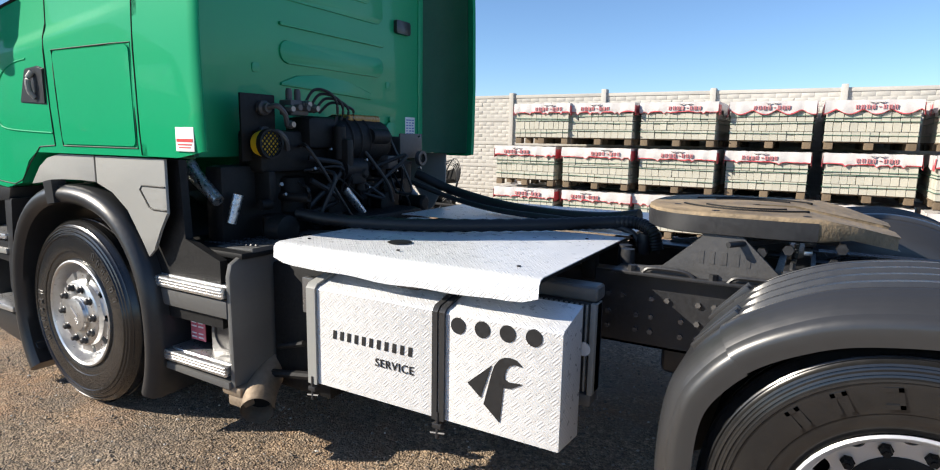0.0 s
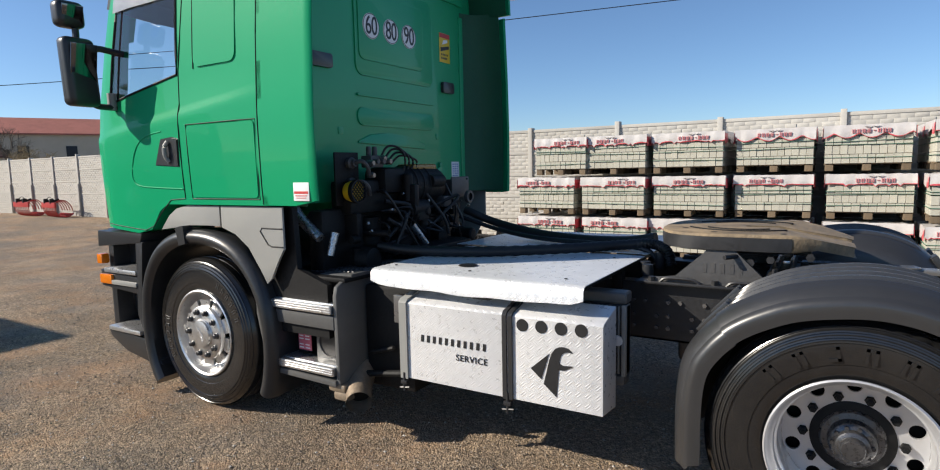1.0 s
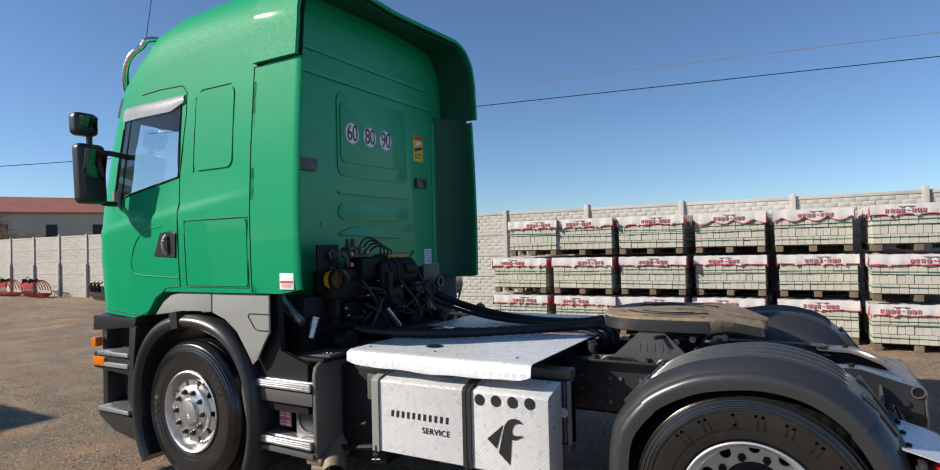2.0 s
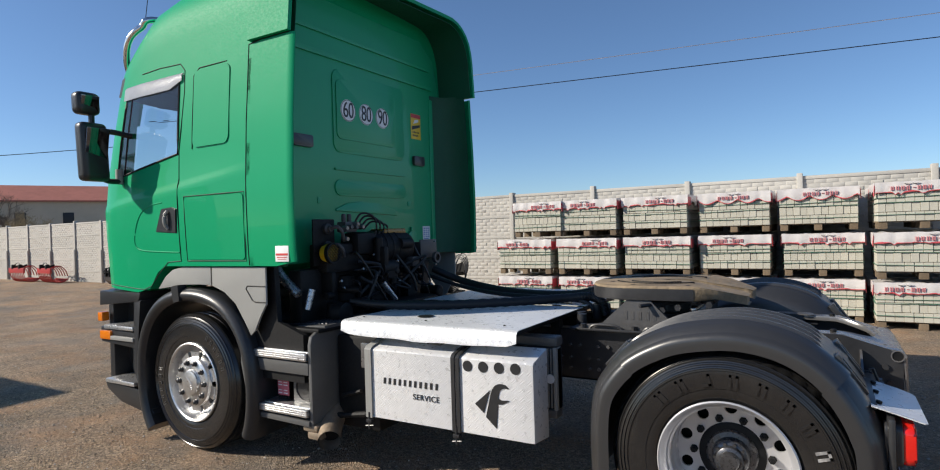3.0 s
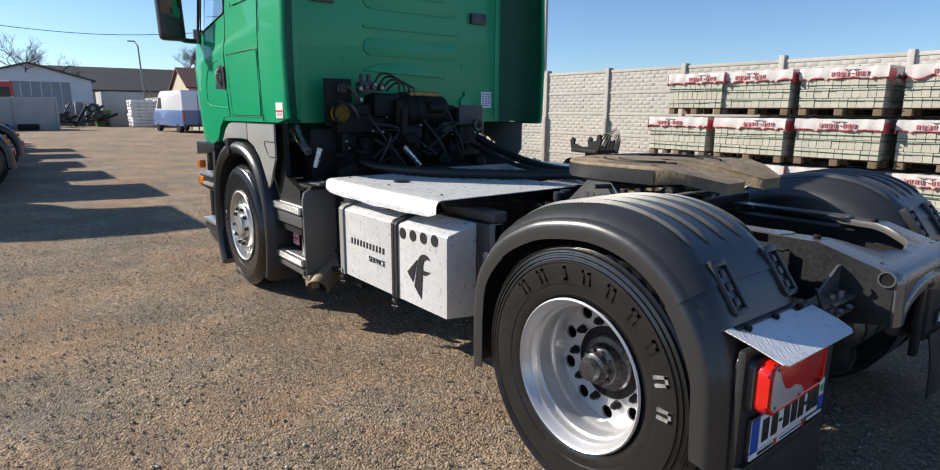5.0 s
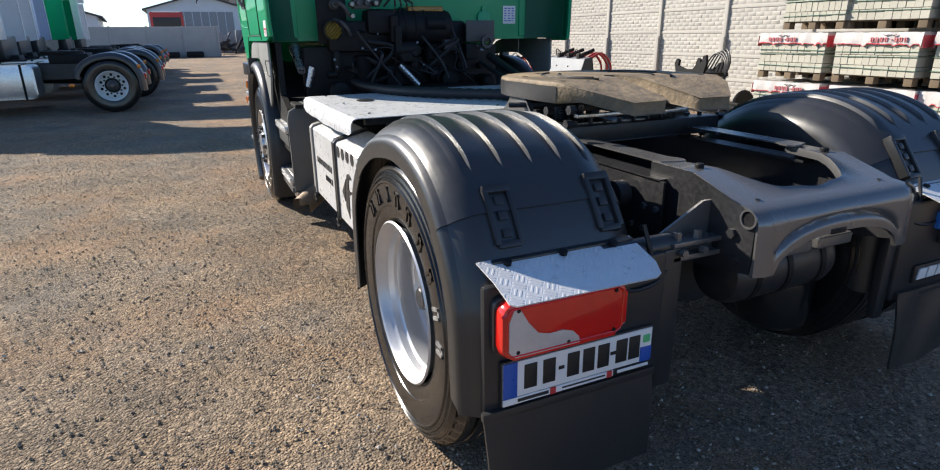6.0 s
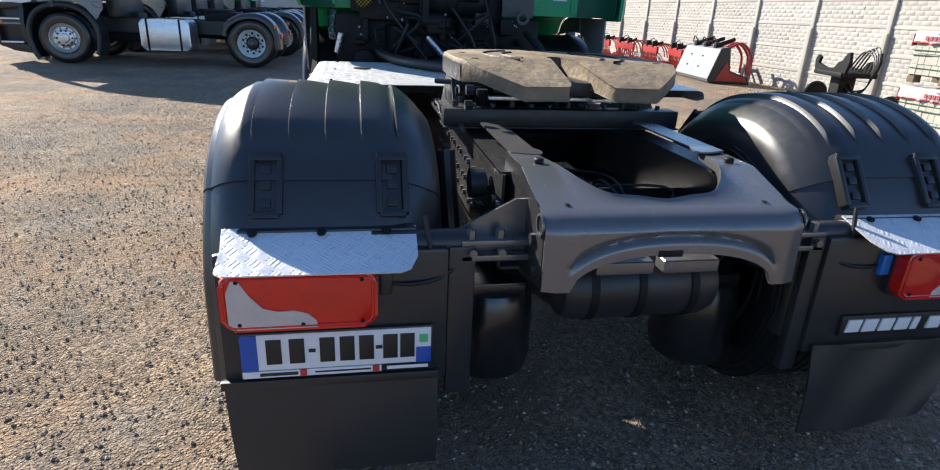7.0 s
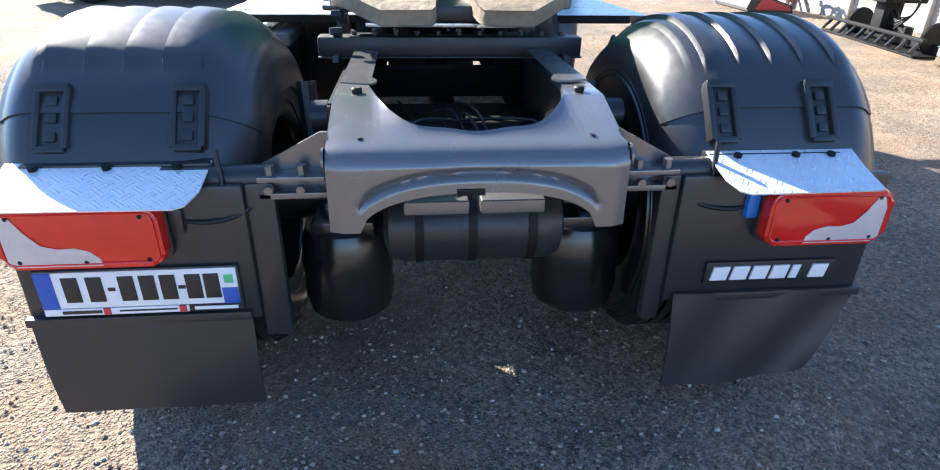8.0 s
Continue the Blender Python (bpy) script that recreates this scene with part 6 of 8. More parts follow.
    pts = [on_side(x, z, o, left) for x, z, o in ((-3.90, 1.665, 0.01), (-3.91, 1.70, 0.028), (-3.91, 1.76, 0.03), (-3.895, 1.80, 0.012))]
    tube(bm, curve_points(pts, 5), 0.014, 10)
    part("grip", bm, GREY, handle)
    # mirrors on their arm
    y = s * 1.455
    mirror = None
    for lo, hi in (((-4.61, y - 0.105, 2.06), (-4.49, y + 0.105, 2.52)), ((-4.62, y - 0.11, 2.58), (-4.50, y + 0.07, 2.755))):
        bm = bmesh.new()
        box(bm, lo, hi, 0.05, None, 4)
        for v in bm.verts:
            v.co.y += (v.co.z - 2.3) * 0.04 * s
        ob = part("mirror_housing" if mirror is None else "wide_angle_housing", bm, PLASTIC, mirror or truck, "black double mirror on an arm" if mirror is None else "")
        mirror = mirror or ob
    for arm in ([(-4.55, y, 2.50), (-4.55, y, 2.60)], curve_points([(-4.53, y + s * -0.05, 2.45), (-4.5, s * 1.33, 2.46), (-4.48, s * 1.19, 2.44)], 5), curve_points([(-4.53, y + s * -0.05, 2.10), (-4.54, s * 1.35, 2.07), (-4.56, s * 1.20, 2.07)], 5)):
        bm = bmesh.new()
        tube(bm, arm, 0.022, 10)
        part("mirror_arm", bm, PLASTIC, mirror)
    bm = bmesh.new()
    tube(bm, [(-4.56, s * 1.245, 2.05), (-4.56, s * 1.245, 2.17)], 0.03, 12)
    part("mirror_pivot", bm, GREY, mirror)
    for z0, z1, w in ((2.105, 2.475, 0.082), (2.61, 2.725, 0.065)):
        bm = bmesh.new()
        box(bm, (-0.004, -w, z0 - (z0 + z1) / 2), (0.004, w, z1 - (z0 + z1) / 2), 0.003)
        bmesh.ops.transform(bm, matrix=pose(-4.488 if z0 < 2.5 else -4.498, y + ((z0 + z1) / 2 - 2.3) * 0.04 * s - (0 if z0 < 2.5 else 0.02), (z0 + z1) / 2, 0, 13, s * 4), verts=bm.verts)
        part("mirror_glass", bm, MIRROR, mirror)


def make_interior(truck):
    bm = bmesh.new()
    box(bm, (-4.75, -1.0, 1.5), (-3.1, 1.0, 1.56), 0.02)
    box(bm, (-3.12, -1.05, 1.5), (-3.06, 1.05, 3.2), 0.02)
    box(bm, (-4.85, -1.08, 1.5), (-4.5, 1.08, 2.12), 0.08)
    part("cab_floor", bm, SEAT, truck, "dark cab floor, dash and rear bulkhead")
    for y in (-0.62, 0.62):
        bm = bmesh.new()
        box(bm, (-4.4, y - 0.25, 1.56), (-3.9, y + 0.25, 2.02), 0.06, None, 3)
        box(bm, (-4.06, y - 0.24, 1.95), (-3.88, y + 0.24, 2.48), 0.06, None, 3)
        box(bm, (-4.04, y - 0.14, 2.50), (-3.92, y + 0.14, 2.72), 0.05, None, 3)
        part("driver_seat", bm, SEAT, truck, "dark cloth cab seat with a headrest")
    bm = bmesh.new()
    ring = [(-4.36 + 0.09 * math.sin(a) * 0.5, -0.62 + 0.22 * math.cos(a), 2.14 + 0.2 * math.sin(a)) for a in (math.tau * i / 28 for i in range(29))]
    tube(bm, ring, 0.016, 8)
    part("steering_wheel", bm, STEEL_BLACK, truck)


def make_roof_front(truck, paint):
    bm = bmesh.new()
    tube(bm, curve_points([(-4.74, -1.02, 2.99), (-4.66, -1.10, 3.12), (-4.56, -1.13, 3.26), (-4.46, -1.08, 3.36), (-4.40, -0.95, 3.44), (-4.36, 0.0, 3.50), (-4.40, 0.95, 3.44), (-4.46, 1.08, 3.36), (-4.66, 1.10, 3.12), (-4.74, 1.02, 2.99)], 6), 0.028, 12)
    bar = part("roof_bar", bm, CHROME, truck, "polished roof bar over the windscreen")
    bm = bmesh.new()
    rows = []
    for i in range(17):
        u = -1 + 2 * i / 16
        y = 1.14 * u
        back = 0.18 * abs(u) ** 3
        rows.append([(-4.66 + back, y, 3.00), (-4.84 + back, y, 2.94), (-4.90 + back, y, 2.80), (-4.86 + back, y, 2.79), (-4.80 + back, y, 2.92)])
    loft(bm, rows)
    part("sun_visor", bm, PLASTIC, truck, "dark sun visor above the windscreen")
    bm = bmesh.new()
    tube(bm, [(-4.44, -1.06, 3.40), (-4.28, -1.10, 3.75)], 0.003, 5)
    part("aerial", bm, STEEL_BLACK, truck)


def make_machinery(truck):
    """Engine top, air intake and hydraulic gear behind the cab."""
    rng = random.Random(11)
    bm = bmesh.new()
    box(bm, (-2.93, -0.98, 0.95), (-2.80, 0.62, 1.34), 0.03)
    box(bm, (-2.9, -0.80, 1.3), (-2.72, 0.30, 1.52), 0.03)
    box(bm, (-2.86, -0.52, 1.42), (-2.66, 0.10, 1.60), 0.05)
    gear = part("engine_gear", bm, STEEL_BLACK, truck, "oily black engine and hydraulic gear behind the cab")
    bm = bmesh.new()
    for i in range(46):
        y, z = rng.uniform(-0.85, 0.5), rng.uniform(1.0, 1.5)
        x = rng.uniform(-2.85, -2.58)
        if z > 1.4 and y > 0.2 or y < -0.55 and z > 1.25:
            continue
        w, h, d = rng.uniform(0.02, 0.11), rng.uniform(0.02, 0.09), rng.uniform(0.03, 0.12)
        if rng.random() < 0.25:
            box(bm, (x - d, y - w, z - h), (x + d * 0.6, y + w, z + h), 0.018, None, 2)
        else:
            lathe(bm, [(0.0, -d), (h, -d), (h, d * 0.6), (h * 0.7, d * 0.7), (0.0, d * 0.7)], (x, y, z), rng.choice("xyz"), 14)
    parts("engine_component", bm, STEEL_BLACK, gear)
    bm = bmesh.new()
    for i in range(14):
        y, z = rng.uniform(-0.8, 0.45), rng.uniform(1.05, 1.58)
        bolt(bm, (rng.uniform(-2.64, -2.56), y, min(z, 1.5)), (1, rng.uniform(-0.3, 0.3), 0.2), rng.uniform(0.005, 0.010), 0.02)
    for y, z in ((-0.62, 1.63), (-0.62, 1.55), (-0.5, 1.66), (-0.44, 1.64)):
        lathe(bm, [(0.0, 0.0), (0.02, 0.0), (0.022, 0.03), (0.015, 0.05), (0.0, 0.05)], (-2.72, y, z), "x", 12)
    parts("metal_fitting", bm, FRAME, gear, "dull metal fittings and couplings")
    # upright plate with two hose couplings, and the valve block beside it
    bm = bmesh.new()
    box(bm, (-2.80, -0.86, 1.36), (-2.785, -0.64, 1.70), 0.006)
    part("coupling_plate", bm, STEEL_BLACK, gear, "upright black plate for hose couplings")
    for z in (1.63, 1.50):
        bm = bmesh.new()
        lathe(bm, [(0.0, -0.01), (0.036, -0.01), (0.038, 0.02), (0.026, 0.03), (0.024, 0.05), (0.0, 0.05)], (-2.78, -0.73, z), "x", 16)
        tube(bm, curve_points([(-2.74, -0.73, z), (-2.69, -0.71, z + 0.01), (-2.68, -0.67, z - 0.03), (-2.70, -0.64, z - 0.08)], 5), 0.014, 8)
        part("hose_coupling", bm, CAST, gear)
    bm = bmesh.new()
    box(bm, (-2.80, -0.60, 1.60), (-2.71, -0.47, 1.68), 0.010)
    box(bm, (-2.79, -0.47, 1.62), (-2.73, -0.39, 1.67), 0.008)
    for y in (-0.57, -0.51):
        lathe(bm, [(0.0, 1.74), (0.014, 1.74), (0.018, 1.725), (0.018, 1.675)], (-2.755, y, 0), "z", 10)
        lathe(bm, [(0.0, 0.04), (0.016, 0.04), (0.018, 0.0)], (-2.71, y, 1.64), "x", 10)
    parts("valve_block", bm, CAST, gear, "small metal valve block")
    # big round air duct lying across, with an amber cap let into its top
    bm = bmesh.new()
    lathe(bm, [(0.0, -0.34), (0.10, -0.33), (0.135, -0.28), (0.14, -0.1), (0.138, 0.08), (0.12, 0.14), (0.07, 0.17), (0.0, 0.175)], (-2.735, 0, 1.47), "y", 28)
    for y in (-0.24, -0.16, -0.08):
        lathe(bm, [(0.141, y - 0.008), (0.146, y - 0.004), (0.146, y + 0.004), (0.141, y + 0.008)], (-2.735, 0, 1.47), "y", 28)
    parts("air_duct", bm, STEEL_BLACK, gear, "round black ribbed air duct")
    bm = bmesh.new()
    for i in range(16):
        y0 = rng.uniform(-0.75, 0.3)
        tube(bm, curve_points([(rng.uniform(-2.75, -2.6), y0, rng.uniform(1.2, 1.5)), (rng.uniform(-2.6, -2.5), y0 + rng.uniform(-0.1, 0.2), rng.uniform(1.1, 1.45)), (rng.uniform(-2.7, -2.55), y0 + rng.uniform(-0.1, 0.3), rng.uniform(0.98, 1.2))], 6), rng.uniform(0.006, 0.016), 8)
    for i, top in enumerate((1.74, 1.72, 1.70, 1.68)):
        y = -0.5 + 0.045 * i
        tube(bm, curve_points([(-2.74, y, 1.62), (-2.70, y + 0.06, top), (-2.66, y + 0.16, top - 0.02), (-2.66, y + 0.2, 1.62), (-2.7, y + 0.16, 1.5)], 6), 0.008, 7)
    parts("hose", bm, HOSE, gear, "looped black hoses")
    bm = bmesh.new()
    box(bm, (-2.82, -0.20, 1.575), (-2.66, 0.09, 1.622), 0.020, None, 3)
    part("oil_reservoir", bm, AMBER_OIL, gear, "amber reservoir")
    bm = bmesh.new()
    lathe(bm, [(0.0, 0.02), (0.05, 0.018), (0.066, 0.008), (0.07, -0.02), (0.06, -0.06)], (-2.70, -0.77, 1.45), "x", 24)
    part("caged_lamp", bm, YELLOW_PRINT, gear, "round yellow lamp behind a black mesh")
    bm = bmesh.new()
    for i in range(-3, 4):
        r = 0.07 * math.sqrt(max(0, 1 - (i / 3.6) ** 2))
        for q in (1, -1):
            a = Vector((-2.676, -0.77 + 0.7071 * (i * 0.019 - r), 1.45 + q * 0.7071 * (i * 0.019 + r)))
            b = Vector((-2.676, -0.77 + 0.7071 * (i * 0.019 + r), 1.45 + q * 0.7071 * (i * 0.019 - r)))
            tube(bm, [a, b], 0.004, 5)
    lathe(bm, [(0.066, -0.01), (0.076, -0.01), (0.076, 0.02), (0.066, 0.02)], (-2.69, -0.77, 1.45), "x", 24)
    parts("cage_wire", bm, STEEL_BLACK, gear)
    bm = bmesh.new()
    tube(bm, [(-3.02, -1.0, 1.335), (-2.97, -1.0, 1.29), (-2.80, -1.0, 1.17)], [0.045, 0.038, 0.03], 12)
    tube(bm, [(-2.74, -0.93, 1.20), (-2.75, -0.97, 1.06)], [0.026, 0.022], 12)
    tube(bm, [(-2.62, -0.30, 1.2), (-2.60, -0.16, 1.05)], [0.026, 0.022], 12)
    parts("foil_wrapped_pipe", bm, SILVER_WRAP, gear, "pipes wrapped in crumpled silver foil")
    bm = bmesh.new()
    box(bm, (-2.66, 0.27, 1.36), (-2.645, 0.52, 1.52), 0.006)
    box(bm, (-2.80, 0.30, 1.36), (-2.66, 0.34, 1.5), 0.006)
    box(bm, (-2.66, 0.06, 1.30), (-2.58, 0.16, 1.38), 0.01)
    lathe(bm, [(0.03, 0.0), (0.05, 0.0), (0.05, 0.03), (0.03, 0.03)], (-2.6, 0.42, 1.36), "x", 16)
    parts("bracket", bm, CAST, gear)
    # inner wing behind the front wheel
    bm = bmesh.new()
    prism(bm, [(-3.15, 0.6), (-3.15, 1.37), (-2.86, 1.37), (-2.84, 1.0), (-2.6, 0.92), (-2.6, 0.6)], "y", -1.16, -1.12)
    box(bm, (-3.1, -1.12, 0.93), (-2.5, -0.42, 0.96), 0.01)
    part("inner_wing", bm, STEEL_BLACK, truck)


def make_deck_hoses(truck):
    def line(name, pts, r, ribs, label):
        bm = bmesh.new()
        tube(bm, curve_points(pts, 14), r, 12, True, ribs)
        part(name, bm, HOSE, truck, label)

    line("ribbed_hose", [(-2.62, -0.66, 1.09), (-2.38, -0.61, 1.068), (-1.95, -0.46, 1.063), (-1.5, -0.13, 1.066), (-1.24, 0.07, 1.075), (-1.06, 0.12, 1.085), (-0.96, 0.08, 1.05), (-0.93, 0.07, 0.96)], 0.030, 0.14, "corrugated black hose across the deck")
    line("smooth_hose", [(-2.66, 0.48, 1.25), (-2.4, 0.52, 1.15), (-2.0, 0.45, 1.085), (-1.6, 0.33, 1.07), (-1.25, 0.22, 1.085), (-1.05, 0.17, 1.12)], 0.032, 0.0, "thick black hose across the deck")
    line("thin_hose", [(-2.66, 0.40, 1.2), (-2.3, 0.42, 1.10), (-1.9, 0.30, 1.065), (-1.4, 0.17, 1.062), (-1.1, 0.1, 1.05), (-1.0, 0.08, 0.96)], 0.017, 0.0, "thin black hose across the deck")
    bm = bmesh.new()
    for x, y, z in ((-0.97, 0.19, 0.98), (-1.0, 0.08, 0.99), (-1.02, -0.18, 0.97), (-0.98, -0.28, 0.97)):
        lathe(bm, [(0.0, 0.05), (0.03, 0.05), (0.034, 0.0), (0.03, -0.05), (0.0, -0.05)], (x, y, z), "z", 14)
    parts("hose_union", bm, CHASSIS, truck)


def make_truck():
    truck = thing("tractor_truck", "green two-axle tractor truck parked on gravel", "truck")
    make_cab(truck, GREEN)
    make_fairings(truck, GREEN)
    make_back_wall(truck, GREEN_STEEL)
    make_signs(truck)
    make_door(truck, GREEN, True)
    make_door(truck, GREEN, False)
    make_interior(truck)
    make_roof_front(truck, GREEN)
    make_front_fender(truck)
    make_chassis(truck)
    make_deck(truck)
    make_tank(truck)
    make_side_locker(truck)
    make_machinery(truck)
    make_deck_hoses(truck)
    make_fifth_wheel(truck)
    front_wheel(truck, (AXLE_F, -1.075, HUB), False, True)
    front_wheel(truck, (AXLE_F, 1.075, HUB), True)
    rear_wheel(truck, (0, -1.205, HUB), False, True)
    rear_wheel(truck, (0, 1.215, HUB), True)
    make_guard(truck, False)
    make_guard(truck, True).location.y = 0.015
    make_tail_lamp(truck, False)
    make_tail_lamp(truck, True)
    make_plate(truck)
    make_badge(truck)
    return truck


TRUCK = make_truck()


# ---- the concrete panel fence along the yard ----
CONCRETE = plain("pale_concrete", (0.46, 0.44, 0.40), rough=0.9, vary=0.16, scale=1.2, fine=30, bump=0.3, bump_scale=60, random=0.06)
CONCRETE_DARK = plain("grey_concrete", (0.40, 0.40, 0.385), rough=0.9, vary=0.18, scale=0.6, fine=12, bump=0.2, bump_scale=30)
FENCE_Y, BAY = 8.92, 2.03


def fence_panel():
    """A cast panel with four courses of rough brick relief under a smooth band."""
    bm = bmesh.new()
    box(bm, (-0.99, 0.0, 0.0), (0.99, 0.045, 0.495), 0.0)
    rng = random.Random(8)
    for row in range(5):
        z0 = 0.010 + row * 0.083
        x = -0.97 - (0.098 if row % 2 else 0.0)
        while x < 0.95:
            a, b = max(x, -0.975), min(x + 0.193, 0.975)
            if b - a > 0.04:
                d = rng.uniform(0.006, 0.010)
                tilt = rng.uniform(-0.003, 0.003)
                vs = [bm.verts.new(p) for p in ((a, 0.0, z0), (b, 0.0, z0), (b, 0.0, z0 + 0.08), (a, 0.0, z0 + 0.08), (a + 0.016, -d, z0 + 0.015), (b - 0.016, -d - tilt, z0 + 0.015), (b - 0.016, -d - tilt, z0 + 0.066), (a + 0.016, -d, z0 + 0.066))]
                for q in ((4, 5, 6, 7), (0, 1, 5, 4), (1, 2, 6, 5), (2, 3, 7, 6), (3, 0, 4, 7)):
                    bm.faces.new([vs[i] for i in q])
            x += 0.195
    box(bm, (-0.99, -0.016, 0.43), (0.99, 0.0, 0.49), 0.006)
    return bm


def make_fence():
    wall = thing("wall_north", "pale cast-concrete panel fence with brick relief", "wall", kind="structure")
    post = panel = None
    for i in range(-31, 7):
        x = BAY * i
        if post is None:
            bm = bmesh.new()
            box(bm, (-0.05, -0.055, 0.0), (0.05, 0.12, 2.50), 0.012)
            box(bm, (-0.065, -0.10, 0.0), (0.065, -0.05, 1.32), 0.02)
            post = part("post", bm, CONCRETE, wall)
            post.matrix_basis = pose(x, FENCE_Y, 0)
        else:
            again(post, pose(x, FENCE_Y, 0.02 * math.sin(i * 2.3)))
        for k in range(5):
            m = pose(x + BAY / 2, FENCE_Y, -0.03 + 0.495 * k)
            if panel is None:
                panel = part("panel", fence_panel(), CONCRETE, wall)
                panel.matrix_basis = m
            else:
                again(panel, m)


make_fence()

# ---- pallets of paving blocks ----
WOOD = plain("pallet_wood", (0.17, 0.125, 0.08), rough=0.85, vary=0.3, scale=8, fine=60, bump=0.3, bump_scale=80, random=0.2)
WRAP = plain("white_wrap", (0.60, 0.575, 0.56), rough=0.35, vary=0.12, scale=7, bump=0.7, bump_scale=22, depth=0.006)
WRAP_RED = plain("red_wrap_edge", (0.62, 0.09, 0.11), rough=0.45, vary=0.1, scale=8, bump=0.6, bump_scale=18, depth=0.01)
WRAP_PRINT = plain("faded_red_print", (0.60, 0.22, 0.23), rough=0.45, vary=0.1, scale=20)
WRAP_DARK = plain("dark_wrap_mark", (0.08, 0.07, 0.07), rough=0.5, vary=0.1)
STRAP_GREEN = plain("green_strap", (0.08, 0.2, 0.14), rough=0.4, vary=0.1)


def paver_material():
    m = Mat("paving_blocks", (0.47, 0.455, 0.385), rough=0.92, vary=0.12, scale=3, fine=60, bump=0.4, bump_scale=120)
    island = m.node("ShaderNodeNewGeometry").outputs["Random Per Island"]
    m.put(m.shade(m.colour, m.range(island, 0, 1, 0.9, 1.08)), "Base Color")
    return m.m


PAVER = paver_material()
PAVER_PIECE = plain("paving_block_face", (0.47, 0.455, 0.385), rough=0.92, vary=0.12, scale=3, fine=60, bump=0.25, bump_scale=120, random=0.07)


def make_pallet(seed, wide, at, turn=0.0, label_extra="", bare=False):
    rng = random.Random(seed)
    load = thing("paver_pallet", "grey paving blocks strapped on a pallet under white wrap" + label_extra, "pallet", "stacked pallets of paving blocks", at=at)
    load.rotation_euler = (0, 0, radians(turn))
    w, d, h0, h1 = wide / 2, 0.48, 0.105, 0.65
    # wooden pallet: deck boards, blocks, runners
    board = None
    for i in range(5):
        y = -d + 0.09 + i * (2 * d - 0.18) / 4
        if board is None:
            bm = bmesh.new()
            box(bm, (-w, -0.05, 0.0), (w, 0.05, 0.02), 0.003)
            board = part("board", bm, WOOD, load)
            board.matrix_basis = pose(0, y, 0.092)
        else:
            again(board, pose(0, y, 0.092))
    block = None
    for x in (-w + 0.07, 0.0, w - 0.07):
        for y in (-d + 0.07, 0.0, d - 0.07):
            if block is None:
                bm = bmesh.new()
                box(bm, (-0.055, -0.06, 0.0), (0.055, 0.06, 0.092), 0.004)
                block = part("block", bm, WOOD, load)
                block.matrix_basis = pose(x, y, 0)
            else:
                again(block, pose(x, y, 0))
    # the blocks: the front row piece by piece, the rest of the pack joined
    bm = bmesh.new()
    layers = 4
    lh = (h1 - h0) / layers
    deep = (2 * d - 0.02) / 5
    for k in range(layers):
        n = 11 if k % 2 else 10
        step = 2 * w * 0.985 / n
        first = None
        for i in range(n):
            x0 = -w * 0.985 + i * step
            m = pose(x0 + step / 2 + rng.uniform(-0.002, 0.002), -d + 0.01 + deep / 2 + rng.uniform(-0.006, 0.006), h0 + (k + 0.5) * lh)
            if first is None:
                piece = bmesh.new()
                box(piece, (-step / 2 + 0.002, -deep / 2, -lh / 2 + 0.003), (step / 2 - 0.002, deep / 2, lh / 2 - 0.003), 0.003, None, 1)
                first = part("paving_block", piece, PAVER_PIECE, load)
                first.matrix_basis = m
            else:
                again(first, m)
            for j in range(1, 5):
                if 0 < i < n - 1 and j < 4 and k < layers - 1:
                    continue
                y0 = -d + 0.01 + j * deep
                a = (x0 + 0.002, y0 + 0.002, h0 + k * lh + 0.003)
                b = (x0 + step - 0.002, y0 + deep - 0.002, h0 + (k + 1) * lh - 0.003)
                vs = [bm.verts.new((a[0] if u else b[0], a[1] if v else b[1], a[2] if t else b[2])) for u in (1, 0) for v in (1, 0) for t in (1, 0)]
                for f in ((0, 1, 3, 2), (4, 6, 7, 5), (0, 4, 5, 1), (2, 3, 7, 6), (0, 2, 6, 4), (1, 5, 7, 3)):
                    bm.faces.new([vs[c] for c in f])
    tagged(part("block_pack", bm, PAVER, load, "grey concrete paving blocks in layers", sharp=30), kind="stuff")
    # green straps round the pack
    for z in (h0 + 0.10, h0 + 0.26, h0 + 0.33):
        bm = bmesh.new()
        zz = z + rng.uniform(-0.02, 0.02)
        tilt = rng.uniform(-0.01, 0.01)
        prism(bm, [(-w - 0.006, zz - tilt), (w + 0.006, zz + tilt), (w + 0.006, zz + 0.005 + tilt), (-w - 0.006, zz + 0.005 - tilt)], "y", -d - 0.006, d + 0.006)
        part("strap", bm, STRAP_GREEN, load)
    # wrap over the top with a ragged hem
    bm = bmesh.new()
    red = bmesh.new()
    n = 34
    ph = rng.uniform(0, 6)
    hem = [h1 - 0.125 - 0.016 * noise.noise(Vector((s * 0.17, seed, 5.0))) - rng.uniform(0, 0.010) - (0.03 if rng.random() < 0.08 else 0) for s in range(n + 1)]
    if bare:
        hem = [h1 - 0.10 - 0.07 * abs(math.sin(ph + s * 0.33)) for s in range(n + 1)]
    rows, band = [], []
    for s in range(n + 1):
        x = -w - 0.015 + (2 * w + 0.03) * s / n
        crown = 0.016 + 0.022 * noise.noise(Vector((s * 0.35, seed, 2.0))) + 0.006 * abs(math.sin(s * 0.9 + ph))
        push = 0.015 + 0.005 * math.sin(s * 0.9 + ph) + rng.uniform(-0.003, 0.003)
        back = [(x, d + 0.015, h1 - 0.14), (x, d + 0.01, h1 + 0.01)]
